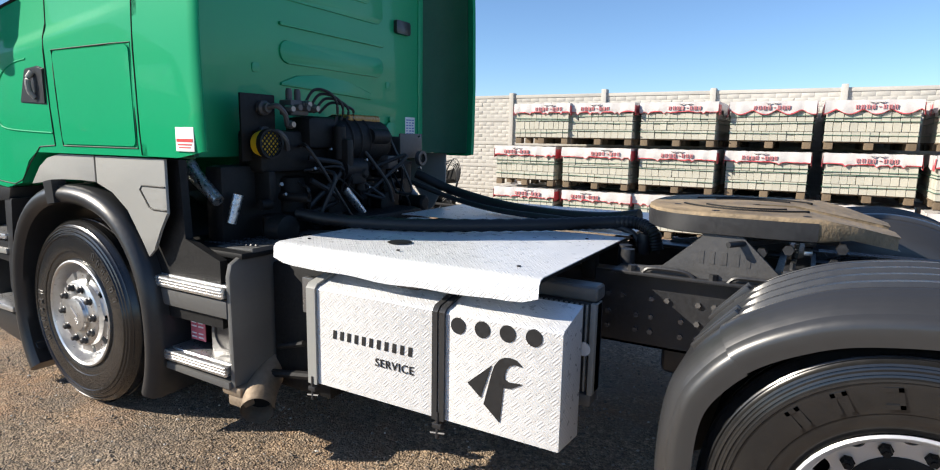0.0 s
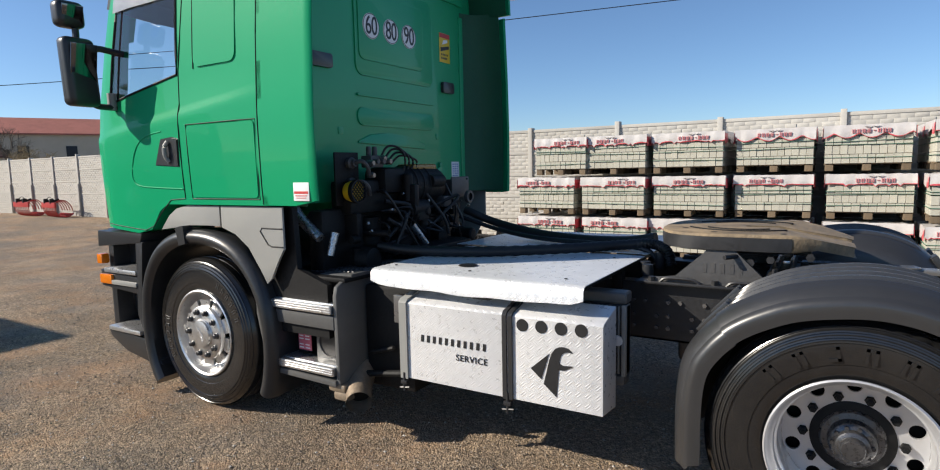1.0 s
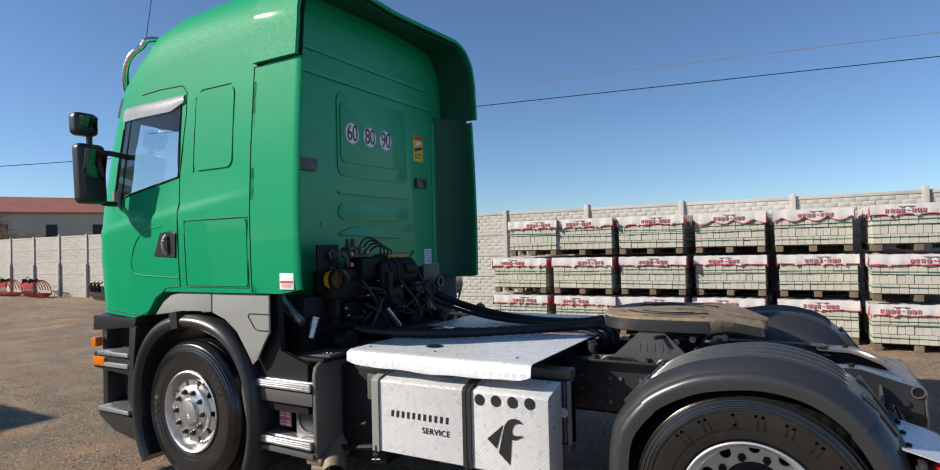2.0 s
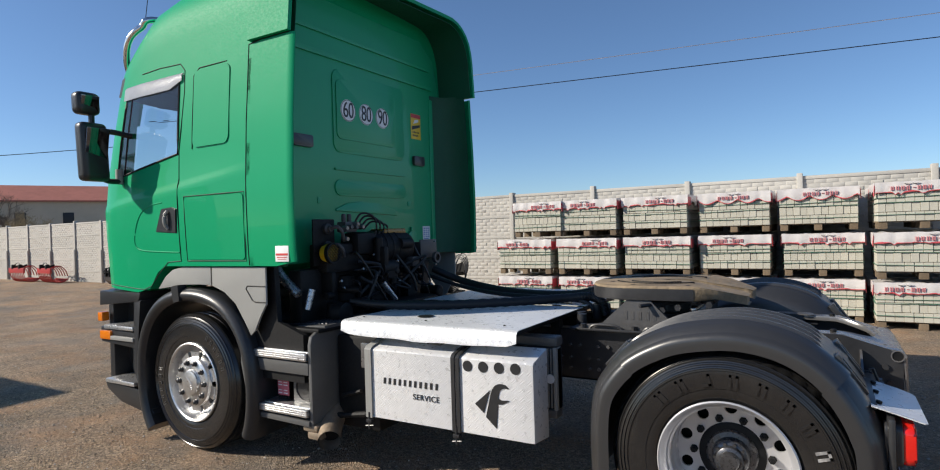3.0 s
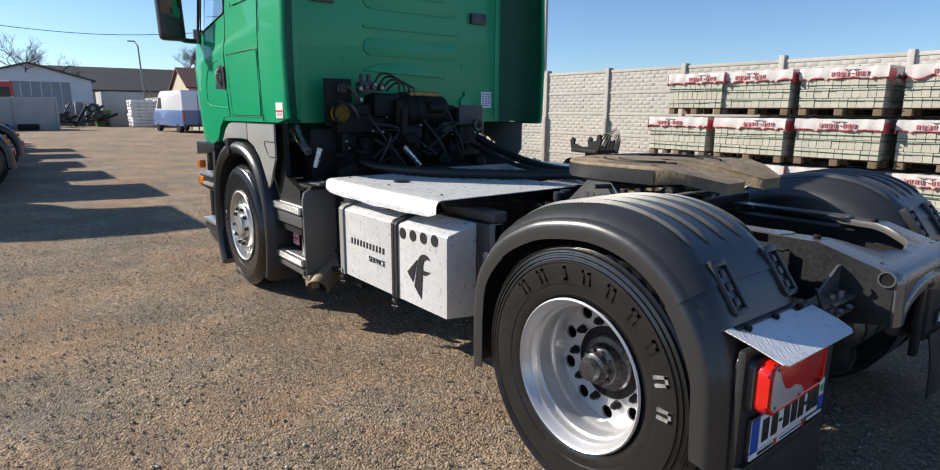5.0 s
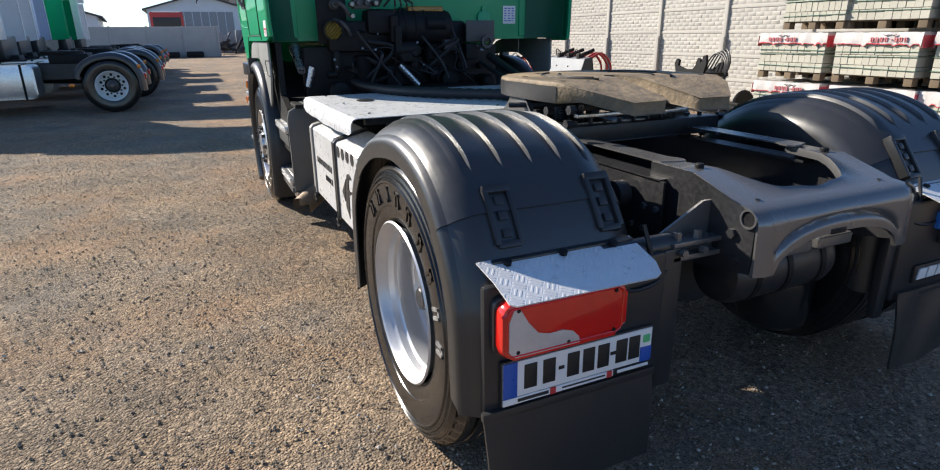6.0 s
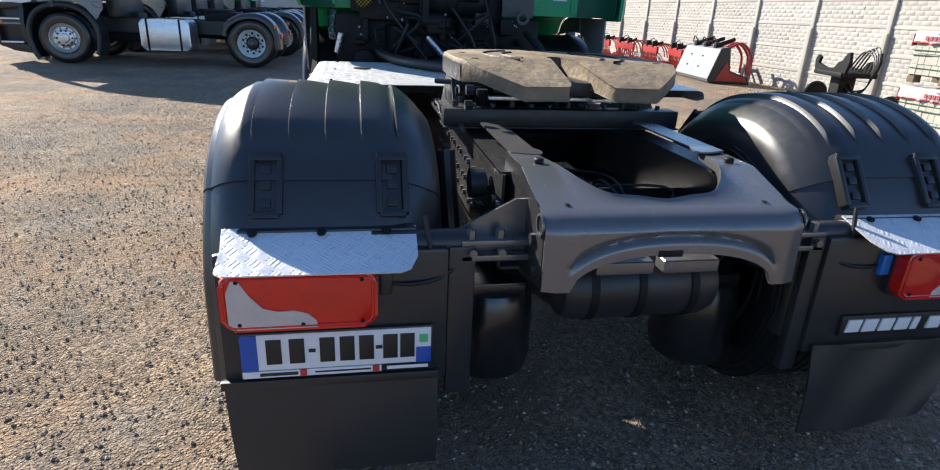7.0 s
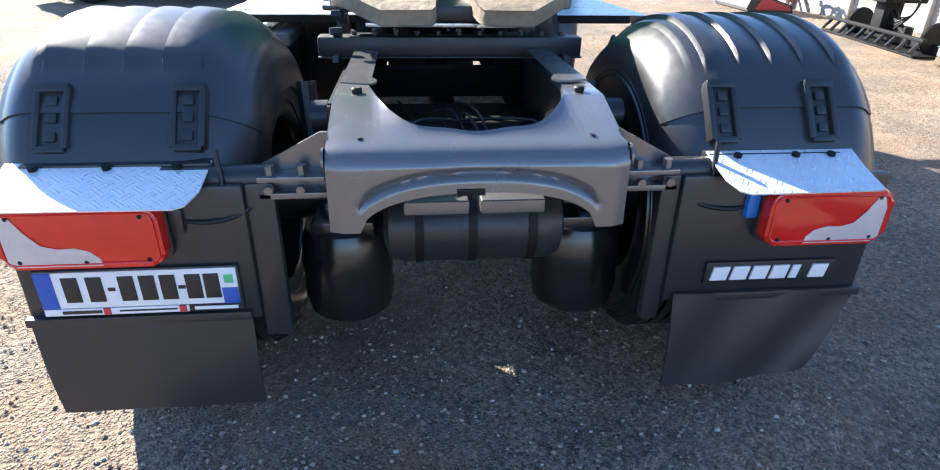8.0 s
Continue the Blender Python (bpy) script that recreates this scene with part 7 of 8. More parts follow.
        top = [(x, d * 0.5, h1 + crown), (x, -d * 0.4, h1 + crown * 0.9), (x, -d - 0.006, h1 + 0.012 + crown * 0.4)]
        front = [(x, -d - push, h1 - 0.05), (x, -d - push * 1.3, hem[s] + 0.02), (x, -d - push * 1.1, hem[s])]
        rows.append(back + top + front)
        band.append([(x, -d - push * 1.3 - 0.004, hem[s] + 0.004 + 0.022 * max(0, noise.noise(Vector((s * 0.21, seed, 8.0))) + 0.15)), (x, -d - push * 1.1 - 0.006, hem[s] - 0.004)])
    loft(bm, rows, closed=False)
    for side in (-1, 1):
        vs = [bm.verts.new((side * (w + 0.018 + 0.01 * math.sin(j * 2.1)), -d + 2 * d * j / 8, z)) for j in range(9) for z in (h1 + 0.02, h1 - 0.13 - 0.04 * math.sin(j * 1.3 + ph))]
        for j in range(8):
            bm.faces.new((vs[2 * j], vs[2 * j + 1], vs[2 * j + 3], vs[2 * j + 2]))
    thicken(bm, 0.003)
    wrap = part("plastic_wrap", bm, WRAP, load, "crumpled white plastic wrap", sharp=60)
    loft(red, band, closed=False)
    for side, a, b in ((1, 0.0, 0.10), (-1, 0.0, 0.07)):
        vs = [red.verts.new(p) for p in ((side * (w + 0.024), -d + a - 0.02, h1 - 0.02), (side * (w + 0.024), -d + b + 0.12, h1 - 0.02), (side * (w + 0.03), -d + b + 0.1, h1 - 0.16), (side * (w + 0.03), -d + a - 0.02, h1 - 0.18))]
        red.faces.new(vs)
    thicken(red, 0.002)
    part("red_hem", red, WRAP_RED, wrap, "red printed hem of the wrap")
    # print on the wrap: rows of red bars and dark ticks in place of a name
    marks, ticks = bmesh.new(), bmesh.new()
    y0, y1 = -d - 0.036, -d - 0.02
    for c in (0.0,):
        c += rng.uniform(-0.22, 0.22)
        z = h1 - 0.105
        for i in range(8):
            x = c - 0.24 + i * 0.062
            if i == 4:
                box(marks, (x + 0.008, y0, z + 0.03), (x + 0.036, y1, z + 0.04))
                continue
            box(marks, (x, y0, z + 0.004), (x + 0.011, y1, z + 0.06))
            box(marks, (x + 0.024, y0, z + 0.004), (x + 0.035, y1, z + 0.06))
        for sx in (-0.05, 0.05):
            prism(ticks, [(c + sx - 0.045, z + 0.10), (c + sx, z + 0.078), (c + sx + 0.045, z + 0.10), (c + sx, z + 0.088)], "y", y0, y1)
    parts("print_bar", marks, WRAP_PRINT, wrap)
    parts("print_tick", ticks, WRAP_DARK, wrap)
    return load


COLUMNS = [(-4.68, 1.12, 6.62), (-3.43, 1.14, 6.66), (-2.20, 1.13, 6.74), (-0.95, 1.10, 6.88), (0.32, 1.09, 6.88), (1.58, 1.12, 6.42)]
SHIFTS = random.Random(21)
for tier in range(3):
    for n, (cx, wide, front) in enumerate(COLUMNS):
        x = cx + SHIFTS.uniform(-0.03, 0.03)
        if tier == 2 and n == 0:
            x, wide = -4.40, 0.98
        make_pallet(100 * tier + n, wide, (x, front + 0.48 + SHIFTS.uniform(-0.02, 0.02), 0.72 * tier), SHIFTS.uniform(-1.0, 1.0), "", bare=(tier == 2 and n in (3, 4)))
        make_pallet(100 * tier + n + 50, wide, (x + SHIFTS.uniform(-0.04, 0.04), front + 1.48, 0.72 * tier), SHIFTS.uniform(-0.4, 0.4))

# ---- overhead wires on their poles ----
def make_wires():
    bm = bmesh.new()
    tube(bm, [(0, 0, 0), (0, 0, 13.5)], [0.16, 0.09], 10)
    box(bm, (-0.06, -0.7, 12.6), (0.06, 0.7, 12.75), 0.01)
    pole = tagged(link("utility_pole", bm, CONCRETE_DARK), "tall grey concrete utility pole", "pole", "utility poles")
    pole.location = (-29.3, 28.1, 0)
    copy_thing(pole, pose(70, 50.3, 0))
    for name, a, b, r, mat in (("overhead_cable", (-29.3, 28.1, 10.71), (70, 50.3, 11.92), 0.026, STEEL_BLACK), ("overhead_wire", (-29.3, 28.3, 11.83), (70, 49.3, 13.31), 0.018, ALLOY)):
        bm = bmesh.new()
        a, b = Vector(a), Vector(b)
        tube(bm, [a.lerp(b, i / 40) for i in range(41)], r, 6)
        tagged(link(name, bm, mat), "thin overhead line across the sky", "cable")
    bm = bmesh.new()
    tube(bm, curve_points([(-29.3, 28.1, 9.6), (-34, 16, 7.2), (-42, 4, 5.9), (-50, -8, 7.2)], 10), 0.02, 5)
    tagged(link("overhead_cable", bm, STEEL_BLACK), "thin slack overhead line by the buildings", "cable")


make_wires()

# ---- parked tractor trucks in a row ----
PAINTS = [plain("white_cab_paint", (0.80, 0.81, 0.83), rough=0.3, vary=0.04, coat=0.6), plain("pale_blue_cab_paint", (0.52, 0.60, 0.75), rough=0.3, vary=0.04, coat=0.6)]


def parked_truck(paint, at, words, tank_paint, longer):
    truck = thing("tractor_truck", words, "truck", "row of parked tractor trucks", at=at)
    truck.rotation_euler = (0, 0, radians(90))
    make_cab(truck, paint)
    make_fairings(truck, paint, longer)
    # tall unseen roof spoiler, added to lengthen the shadow; it reaches back over the chassis
    bm = bmesh.new()
    prism(bm, [(-4.1, 3.56), (-3.3, 3.98), (-2.5, 4.12), (-1.8, 4.12), (-1.8, 4.06), (-2.5, 3.98), (-2.7, 3.60)], "y", -1.12, 1.12, 0.03)
    part("roof_spoiler", bm, paint, truck, "unseen painted roof spoiler added for its long shadow")
    bm = bmesh.new()
    box(bm, (BACK - 0.02, -1.1, 1.38), (BACK + 0.01, 1.1, 3.4), 0.02)
    for z in (2.0, 2.4, 2.8):
        box(bm, (BACK + 0.01, -0.8, z), (BACK + 0.03, 0.8, z + 0.05), 0.008)
    part("back_wall", bm, paint, truck)
    bm = bmesh.new()
    for z in (1.75, 2.25, 2.75):
        box(bm, (BACK + 0.012, -0.85, z), (BACK + 0.035, -0.65, z + 0.07), 0.005)
    box(bm, (-2.93, -0.9, 0.95), (-2.65, 0.6, 1.5), 0.05)
    parts("black_vent", bm, PLASTIC, truck)
    make_front_fender(truck)
    make_chassis(truck, False)
    for s in (-1, 1):
        bm = bmesh.new()
        prism(bm, rounded(-2.25, -1.25, 0.32, 0.95, 0.09), "y", min(s * 1.18, s * 0.5), max(s * 1.18, s * 0.5), 0.05)
        tank = part("fuel_tank", bm, tank_paint, truck, "pale alloy fuel tank")
        for x in (-2.1, -1.45):
            bm = bmesh.new()
            prism(bm, rounded(-0.02 + x, 0.02 + x, 0.31, 0.96, 0.01), "y", min(s * 1.19, s * 0.5), max(s * 1.19, s * 0.5))
            part("strap", bm, STEEL_BLACK, tank)
    front_wheel(truck, (AXLE_F, -1.075, HUB))
    rear_wheel(truck, (0, -1.205, HUB), rim=WHITE)
    front_wheel(truck, (AXLE_F, 1.075, HUB), True)
    rear_wheel(truck, (0, 1.205, HUB), True, rim=WHITE)
    for s in (-1, 1):
        bm = bmesh.new()
        guard_shell(bm, dense_arc(0.1, 1.0), lambda p: 0.0, s > 0)
        guard = part("mudguard", bm, GUARD, truck)
        bm = bmesh.new()
        box(bm, (0.58, min(s * 0.75, s * 1.08), 0.62), (0.635, max(s * 0.75, s * 1.08), 0.74), 0.02)
        part("tail_lamp", bm, RED_LENS, truck)
        bm = bmesh.new()
        box(bm, (-0.72, min(s * 1.2, s * 1.23), 0.52), (-0.62, max(s * 1.2, s * 1.23), 0.58), 0.005)
        box(bm, (0.5, min(s * 1.23, s * 1.245), 0.84), (0.57, max(s * 1.23, s * 1.245), 0.92), 0.005)
        parts("amber_marker", bm, AMBER_LENS, truck)
    bm = bmesh.new()
    prism(bm, [(-0.9 + 0.4 * math.cos(a), 0.45 * math.sin(a)) for a in (math.tau * i / 20 for i in range(20))], "z", 1.12, 1.18, 0.01)
    box(bm, (-1.1, -0.4, 0.93), (-0.4, 0.4, 1.13), 0.02)
    part("fifth_wheel", bm, STEEL_BLACK, truck)
    return truck


ROW = [(PAINTS[0], "white tractor truck with a pale fuel tank parked in the row"), (PAINTS[0], "white tractor truck parked in the row"), (PAINTS[0], "white tractor truck parked in the row"),
       (PAINTS[1], "pale blue tractor truck parked in the row"), (GREEN, "green tractor truck parked in the row"), (PAINTS[0], "white tractor truck at the far end of the row")]
for k, (paint, words) in enumerate(ROW):
    parked_truck(paint, (-13.45 - 3.4 * k, -3.13 + 0.25 * math.sin(k * 1.7), 0), words, ALLOY, 0.1)


# ---- far side of the yard: van, bags, walls, sheds and houses ----
ROOF_DARK = plain("dark_roof_sheet", (0.07, 0.065, 0.065), rough=0.7, vary=0.15, scale=0.5)
ROOF_RED = plain("red_roof_tiles", (0.42, 0.15, 0.11), rough=0.8, vary=0.2, scale=0.8)
RENDERED = plain("cream_render", (0.55, 0.48, 0.36), rough=0.9, vary=0.12, scale=0.4)
SHEET = plain("grey_metal_sheet", (0.66, 0.70, 0.73), rough=0.6, vary=0.1, scale=0.5)
VAN_BLUE = plain("blue_van_paint", (0.10, 0.18, 0.40), rough=0.35, vary=0.05, coat=0.4)
BARK = plain("bare_bark", (0.10, 0.085, 0.07), rough=0.95, vary=0.2, scale=5)
TWIG = plain("dry_shrub", (0.32, 0.25, 0.14), rough=0.95, vary=0.3, scale=3)
BAG = plain("white_sacks", (0.72, 0.72, 0.71), rough=0.7, vary=0.12, scale=3, bump=0.5, bump_scale=9, depth=0.03)
RED_MACHINE = plain("red_machine_paint", (0.40, 0.03, 0.028), rough=0.4, vary=0.12, scale=5)
GREY_MACHINE = plain("grey_machine_paint", (0.27, 0.28, 0.29), rough=0.45, vary=0.12, scale=5)


def house(name, words, at, turn, long, deep, eave, ridge, wall_mat, roof_mat, windows=0, door=False):
    """A gabled building with its ridge along its own x."""
    b = thing(name, words, "building", at=at)
    b.rotation_euler = (0, 0, radians(turn))
    l, d = long / 2, deep / 2
    bm = bmesh.new()
    prism(bm, [(-d, 0), (d, 0), (d, eave), (0, ridge), (-d, eave)], "x", -l, l)
    part("wall", bm, wall_mat, b)
    bm = bmesh.new()
    t, o = 0.18, 0.4
    rise = (ridge - eave) / d
    prism(bm, [(-d - o, eave - o * rise), (0, ridge), (d + o, eave - o * rise), (d + o, eave - o * rise + t), (0, ridge + t), (-d - o, eave - o * rise + t)], "x", -l - 0.3, l + 0.3)
    part("roof", bm, roof_mat, b)
    for i in range(windows):
        bm = bmesh.new()
        x = -l + (i + 0.5) * long / windows
        box(bm, (x - 0.6, -d - 0.06, eave * 0.42), (x + 0.6, -d + 0.02, eave * 0.78), 0.02)
        win = part("window", bm, BLACK, b)
        bm = bmesh.new()
        box(bm, (x - 0.66, -d - 0.09, eave * 0.40), (x + 0.66, -d + 0.02, eave * 0.42), 0.01)
        part("sill", bm, WHITE, win)
    if door:
        bm = bmesh.new()
        box(bm, (l - 0.02, -deep * 0.32, 0), (l + 0.06, deep * 0.32, eave * 0.95), 0.02)
        gate = part("sliding_door", bm, GREY_MACHINE, b)
        bm = bmesh.new()
        for k in range(9):
            y = -deep * 0.32 + k * deep * 0.08
            box(bm, (l + 0.05, y - 0.03, 0), (l + 0.09, y + 0.03, eave * 0.95), 0.01)
        parts("door_rib", bm, SHEET, gate)
    return b


house("warehouse", "long low building with a dark roof", (-99, 12, 0), 84, 20, 14, 3.9, 7.0, RENDERED, ROOF_DARK, 5)
house("house", "cream house with a dark red roof", (-80, 20.5, 0), 88, 9, 10, 4.0, 6.3, RENDERED, plain("maroon_roof", (0.12, 0.05, 0.045), rough=0.8, vary=0.15), 2)
house("house", "cream building with a red tiled roof", (-86.9, 37.5, 0), 62, 15, 8.0, 7.2, 9.2, RENDERED, ROOF_RED, 3)
house("hangar", "grey sheet-metal hangar with a wide sliding door", (-86, 0.8, 0), 0, 24, 10.5, 4.3, 5.8, SHEET, ROOF_DARK, 0, True)
house("shed", "low grey shed with an open front", (-70, -13, 0), 4, 18, 9, 3.2, 4.6, SHEET, ROOF_DARK, 2)

bm = bmesh.new()
box(bm, (-50.2, -16.0, 0), (-49.9, 1.05, 2.2), 0.02)
wall = tagged(link("wall_west", bm, CONCRETE_DARK), "plain grey concrete wall across the yard", "wall", kind="structure")
bm = bmesh.new()
for k in range(8):
    box(bm, (-50.3, -15.9 + 2.4 * k, 0), (-49.82, -15.75 + 2.4 * k, 2.24), 0.02)
parts("pilaster", bm, CONCRETE_DARK, wall)
for x, y, s in ((-49.2, -2.5, 1.3), (-49.2, -0.8, 1.2), (-49.3, -5.0, 0.9)):
    bm = bmesh.new()
    box(bm, (x - 0.35, y - s / 2, 0), (x + 0.35, y + s / 2, 0.42), 0.12, None, 2)
    tagged(link("tarpaulin", bm, STEEL_BLACK), "black heap along the concrete wall", "heap", "black heaps along the wall")
bm = bmesh.new()
box(bm, (-59.5, 4.9, 0), (-59.2, 8.2, 2.9), 0.02)
box(bm, (-62.5, 4.9, 0), (-59.5, 5.2, 2.9), 0.02)
tagged(link("wall_bay", bm, CONCRETE_DARK), "grey concrete storage bay", "wall", kind="structure")


def red_cab():
    cab = thing("truck_cab", "red truck cab behind the concrete wall", "truck", at=(-54.5, -2.4, 0))
    bm = bmesh.new()
    box(bm, (-1.0, -1.2, 0.9), (1.0, 1.2, 3.35), 0.12, None, 3)
    part("body", bm, RED_MACHINE, cab)
    bm = bmesh.new()
    box(bm, (0.98, -1.0, 2.2), (1.03, 1.0, 2.95), 0.03)
    part("windscreen", bm, BLACK, cab)
    bm = bmesh.new()
    for y in (-0.95, 0.95):
        lathe(bm, [(0.0, -0.14), (0.5, -0.14), (0.5, 0.14), (0.0, 0.14)], (0.2, y, 0.5), "y", 20)
    box(bm, (-1.0, -1.0, 0.5), (1.0, 1.0, 0.92), 0.05)
    parts("wheel", bm, RUBBER, cab)
    bm = bmesh.new()
    for y in (-0.5, 0.0, 0.5):
        lathe(bm, [(0.0, 0.03), (0.13, 0.0)], (1.0, y, 2.05), "x", 14)
    box(bm, (0.9, -1.0, 3.32), (1.0, 1.0, 3.42), 0.02)
    part("lamp_bar", bm, WHITE, cab)


red_cab()


def make_van():
    van = thing("van", "blue and white panel van parked by the fence", "van", at=(-42.1, 7.3, 0))
    van.rotation_euler = (0, 0, radians(7))
    bm = bmesh.new()
    outline = [(-0.0, 0.45), (0.0, 2.45), (-0.1, 2.62), (-3.6, 2.62), (-4.0, 2.45), (-4.55, 1.5), (-5.2, 1.25), (-5.3, 0.45)]
    prism(bm, [(x + 2.6, z) for x, z in outline], "y", -0.97, 0.97, 0.08)
    part("body", bm, PAINTS[0], van, "white upper body", sharp=40)
    bm = bmesh.new()
    prism(bm, [(2.62, 0.42), (2.62, 1.40), (-1.95, 1.42), (-2.66, 1.2), (-2.72, 0.42)], "y", -0.985, 0.985, 0.03)
    part("lower_body", bm, VAN_BLUE, van, "blue lower body")
    bm = bmesh.new()
    prism(bm, [(-1.0, 1.5), (-1.0, 2.2), (-1.4, 2.2), (-1.8, 1.5)], "y", -0.99, 0.99)
    part("window", bm, BLACK, van)
    bm = bmesh.new()
    box(bm, (2.56, -0.93, 0.38), (2.72, 0.93, 0.52), 0.03)
    part("bumper", bm, PLASTIC, van)
    bm = bmesh.new()
    box(bm, (2.61, -0.012, 0.5), (2.635, 0.012, 2.4), 0.004)
    part("door_gap", bm, BLACK, van)
    for x in (1.7, -1.9):
        for y in (-0.86, 0.86):
            bm = bmesh.new()
            lathe(bm, [(0.0, -0.13), (0.2, -0.13), (0.22, -0.11), (0.34, -0.12), (0.36, 0.0), (0.34, 0.12), (0.0, 0.13)], (x, y, 0.36), "y", 20)
            part("wheel", bm, RUBBER, van)
    for y in (-0.9, 0.9):
        bm = bmesh.new()
        box(bm, (2.6, y - 0.06, 0.75), (2.66, y + 0.06, 1.35), 0.02)
        part("tail_lamp", bm, RED_LENS, van)


make_van()


def make_sacks():
    rng = random.Random(3)
    sack = None
    for i in range(8):
        for j in range(4):
            for q in range(2):
                x, y, z = -55.6 + q * 0.95 + rng.uniform(-0.06, 0.06), 6.55 + j * 0.56 + rng.uniform(-0.05, 0.05), 0.27 * i
                if sack is None:
                    bm = bmesh.new()
                    box(bm, (-0.5, -0.29, 0), (0.5, 0.29, 0.29), 0.11, None, 3)
                    for v in bm.verts:
                        v.co += Vector((0.05, 0.05, 0.03)) * noise.noise(v.co * 4)
                    sack = tagged(link("white_sack", bm, BAG), "bulging white woven sack in a tall stack", "sack", "stack of white sacks")
                    sack.matrix_basis = pose(x, y, z)
                else:
                    copy_thing(sack, pose(x, y, z, 0, 0, rng.uniform(-5, 5)))


make_sacks()


def make_junk():
    """A heap of axles, tyres and beams at the end of the yard."""
    rng = random.Random(6)
    bm = bmesh.new()
    for i in range(26):
        x, y = -57.5 + rng.uniform(-1.5, 1.5), rng.uniform(0.8, 5.0)
        z = rng.uniform(0.2, 2.0) * (1 - abs(y - 3.2) / 3.2)
        if rng.random() < 0.5:
            lathe(bm, [(0.2, -0.12), (0.45, -0.12), (0.45, 0.12), (0.2, 0.12)], (x, y, 0.4 + max(0, z - 0.3)), rng.choice("xyz"), 14, True)
        else:
            tube(bm, [(x, y - rng.uniform(0.3, 1.1), rng.uniform(0, 0.8)), (x + rng.uniform(-0.5, 0.5), y + rng.uniform(0.3, 1.0), rng.uniform(0.2, 1.9))], rng.uniform(0.05, 0.13), 6)
    tagged(link("scrap_heap", bm, CHASSIS), "dark heap of axles, beams and tyres", "scrap", kind="stuff")
    bm = bmesh.new()
    for i in range(30):
        x, y = -62 + rng.uniform(-1.5, 1.5), 1.5 + rng.uniform(0, 6)
        box(bm, (x - 0.4, y - 0.3, 0), (x + 0.4, y + 0.3, rng.uniform(0.5, 2.1)), 0.03)
    tagged(link("pallet_goods", bm, GREY_MACHINE), "pale stacked goods at the far end", "goods", kind="stuff")
    bm = bmesh.new()
    box(bm, (-58.8, 4.2, 0), (-57.5, 5.2, 1.25), 0.05)
    box(bm, (-58.9, 4.1, 1.2), (-57.4, 5.3, 1.34), 0.04)
    tagged(link("waste_container", bm, plain("dark_green_bin", (0.06, 0.16, 0.03), rough=0.5)), "dark green waste container", "bin")


make_junk()


def make_street_lamp():
    lamp = thing("street_lamp", "slender grey street lamp with a small head", "lamp post", at=(-68, 9.9, 0))
    bm = bmesh.new()
    tube(bm, [(0, 0, 0), (0, -0.2, 7.6), (0, -0.45, 8.0)], [0.11, 0.07, 0.05], 8)
    tube(bm, [(0, 0.0, 5.0), (0, 1.3, 0.0)], 0.07, 8)
    part("pole", bm, GREY_MACHINE, lamp)
    bm = bmesh.new()
    box(bm, (-0.12, -1.1, 7.98), (0.12, -0.4, 8.1), 0.03)
    part("lamp_head", bm, GREY_MACHINE, lamp)


make_street_lamp()


def bare_tree(name, at, height, seed, mat, spread=0.5, levels=5, kids=3, words="bare winter tree with fine branches"):
    rng = random.Random(seed)
    tree = thing(name, words, "tree", at=at)
    trunk, crown = bmesh.new(), bmesh.new()

    def grow(bm, p, way, length, r, level):
        mid = p + way * length * 0.5 + Vector((rng.uniform(-1, 1), rng.uniform(-1, 1), 0)) * length * 0.06
        end = p + way * length
        tube(bm, [p, mid, end], [r, r * 0.82, r * 0.62], 5 if level else 8, False)
        if level >= levels:
            return
        for k in range(kids + (level > 1)):
            turn = Vector((rng.uniform(-1, 1), rng.uniform(-1, 1), rng.uniform(-0.15, 0.75))).normalized()
            w = (way * (1 - spread) + turn * spread).normalized()
            grow(crown, p + way * length * rng.uniform(0.55, 1.0), w, length * rng.uniform(0.6, 0.78), r * 0.5, level + 1)

    grow(trunk, Vector((0, 0, 0)), Vector((0, 0, 1)), height * 0.33, height * 0.025, 0)
    part("trunk", trunk, mat, tree)
    part("crown", crown, mat, tree, "leafless branches")


bare_tree("tree", (-87, 19.6, 0), 12.5, 5, BARK, 0.5, 6)
bare_tree("tree", (-76, 1.5, 0), 11.0, 9, BARK, 0.55)
bare_tree("tree", (-66, 22.5, 0), 8.0, 12, BARK)
bare_tree("shrub", (-62.0, 22.0, 0), 6.5, 14, TWIG, 0.65, 5, 4, "dry brown shrub behind the fence")

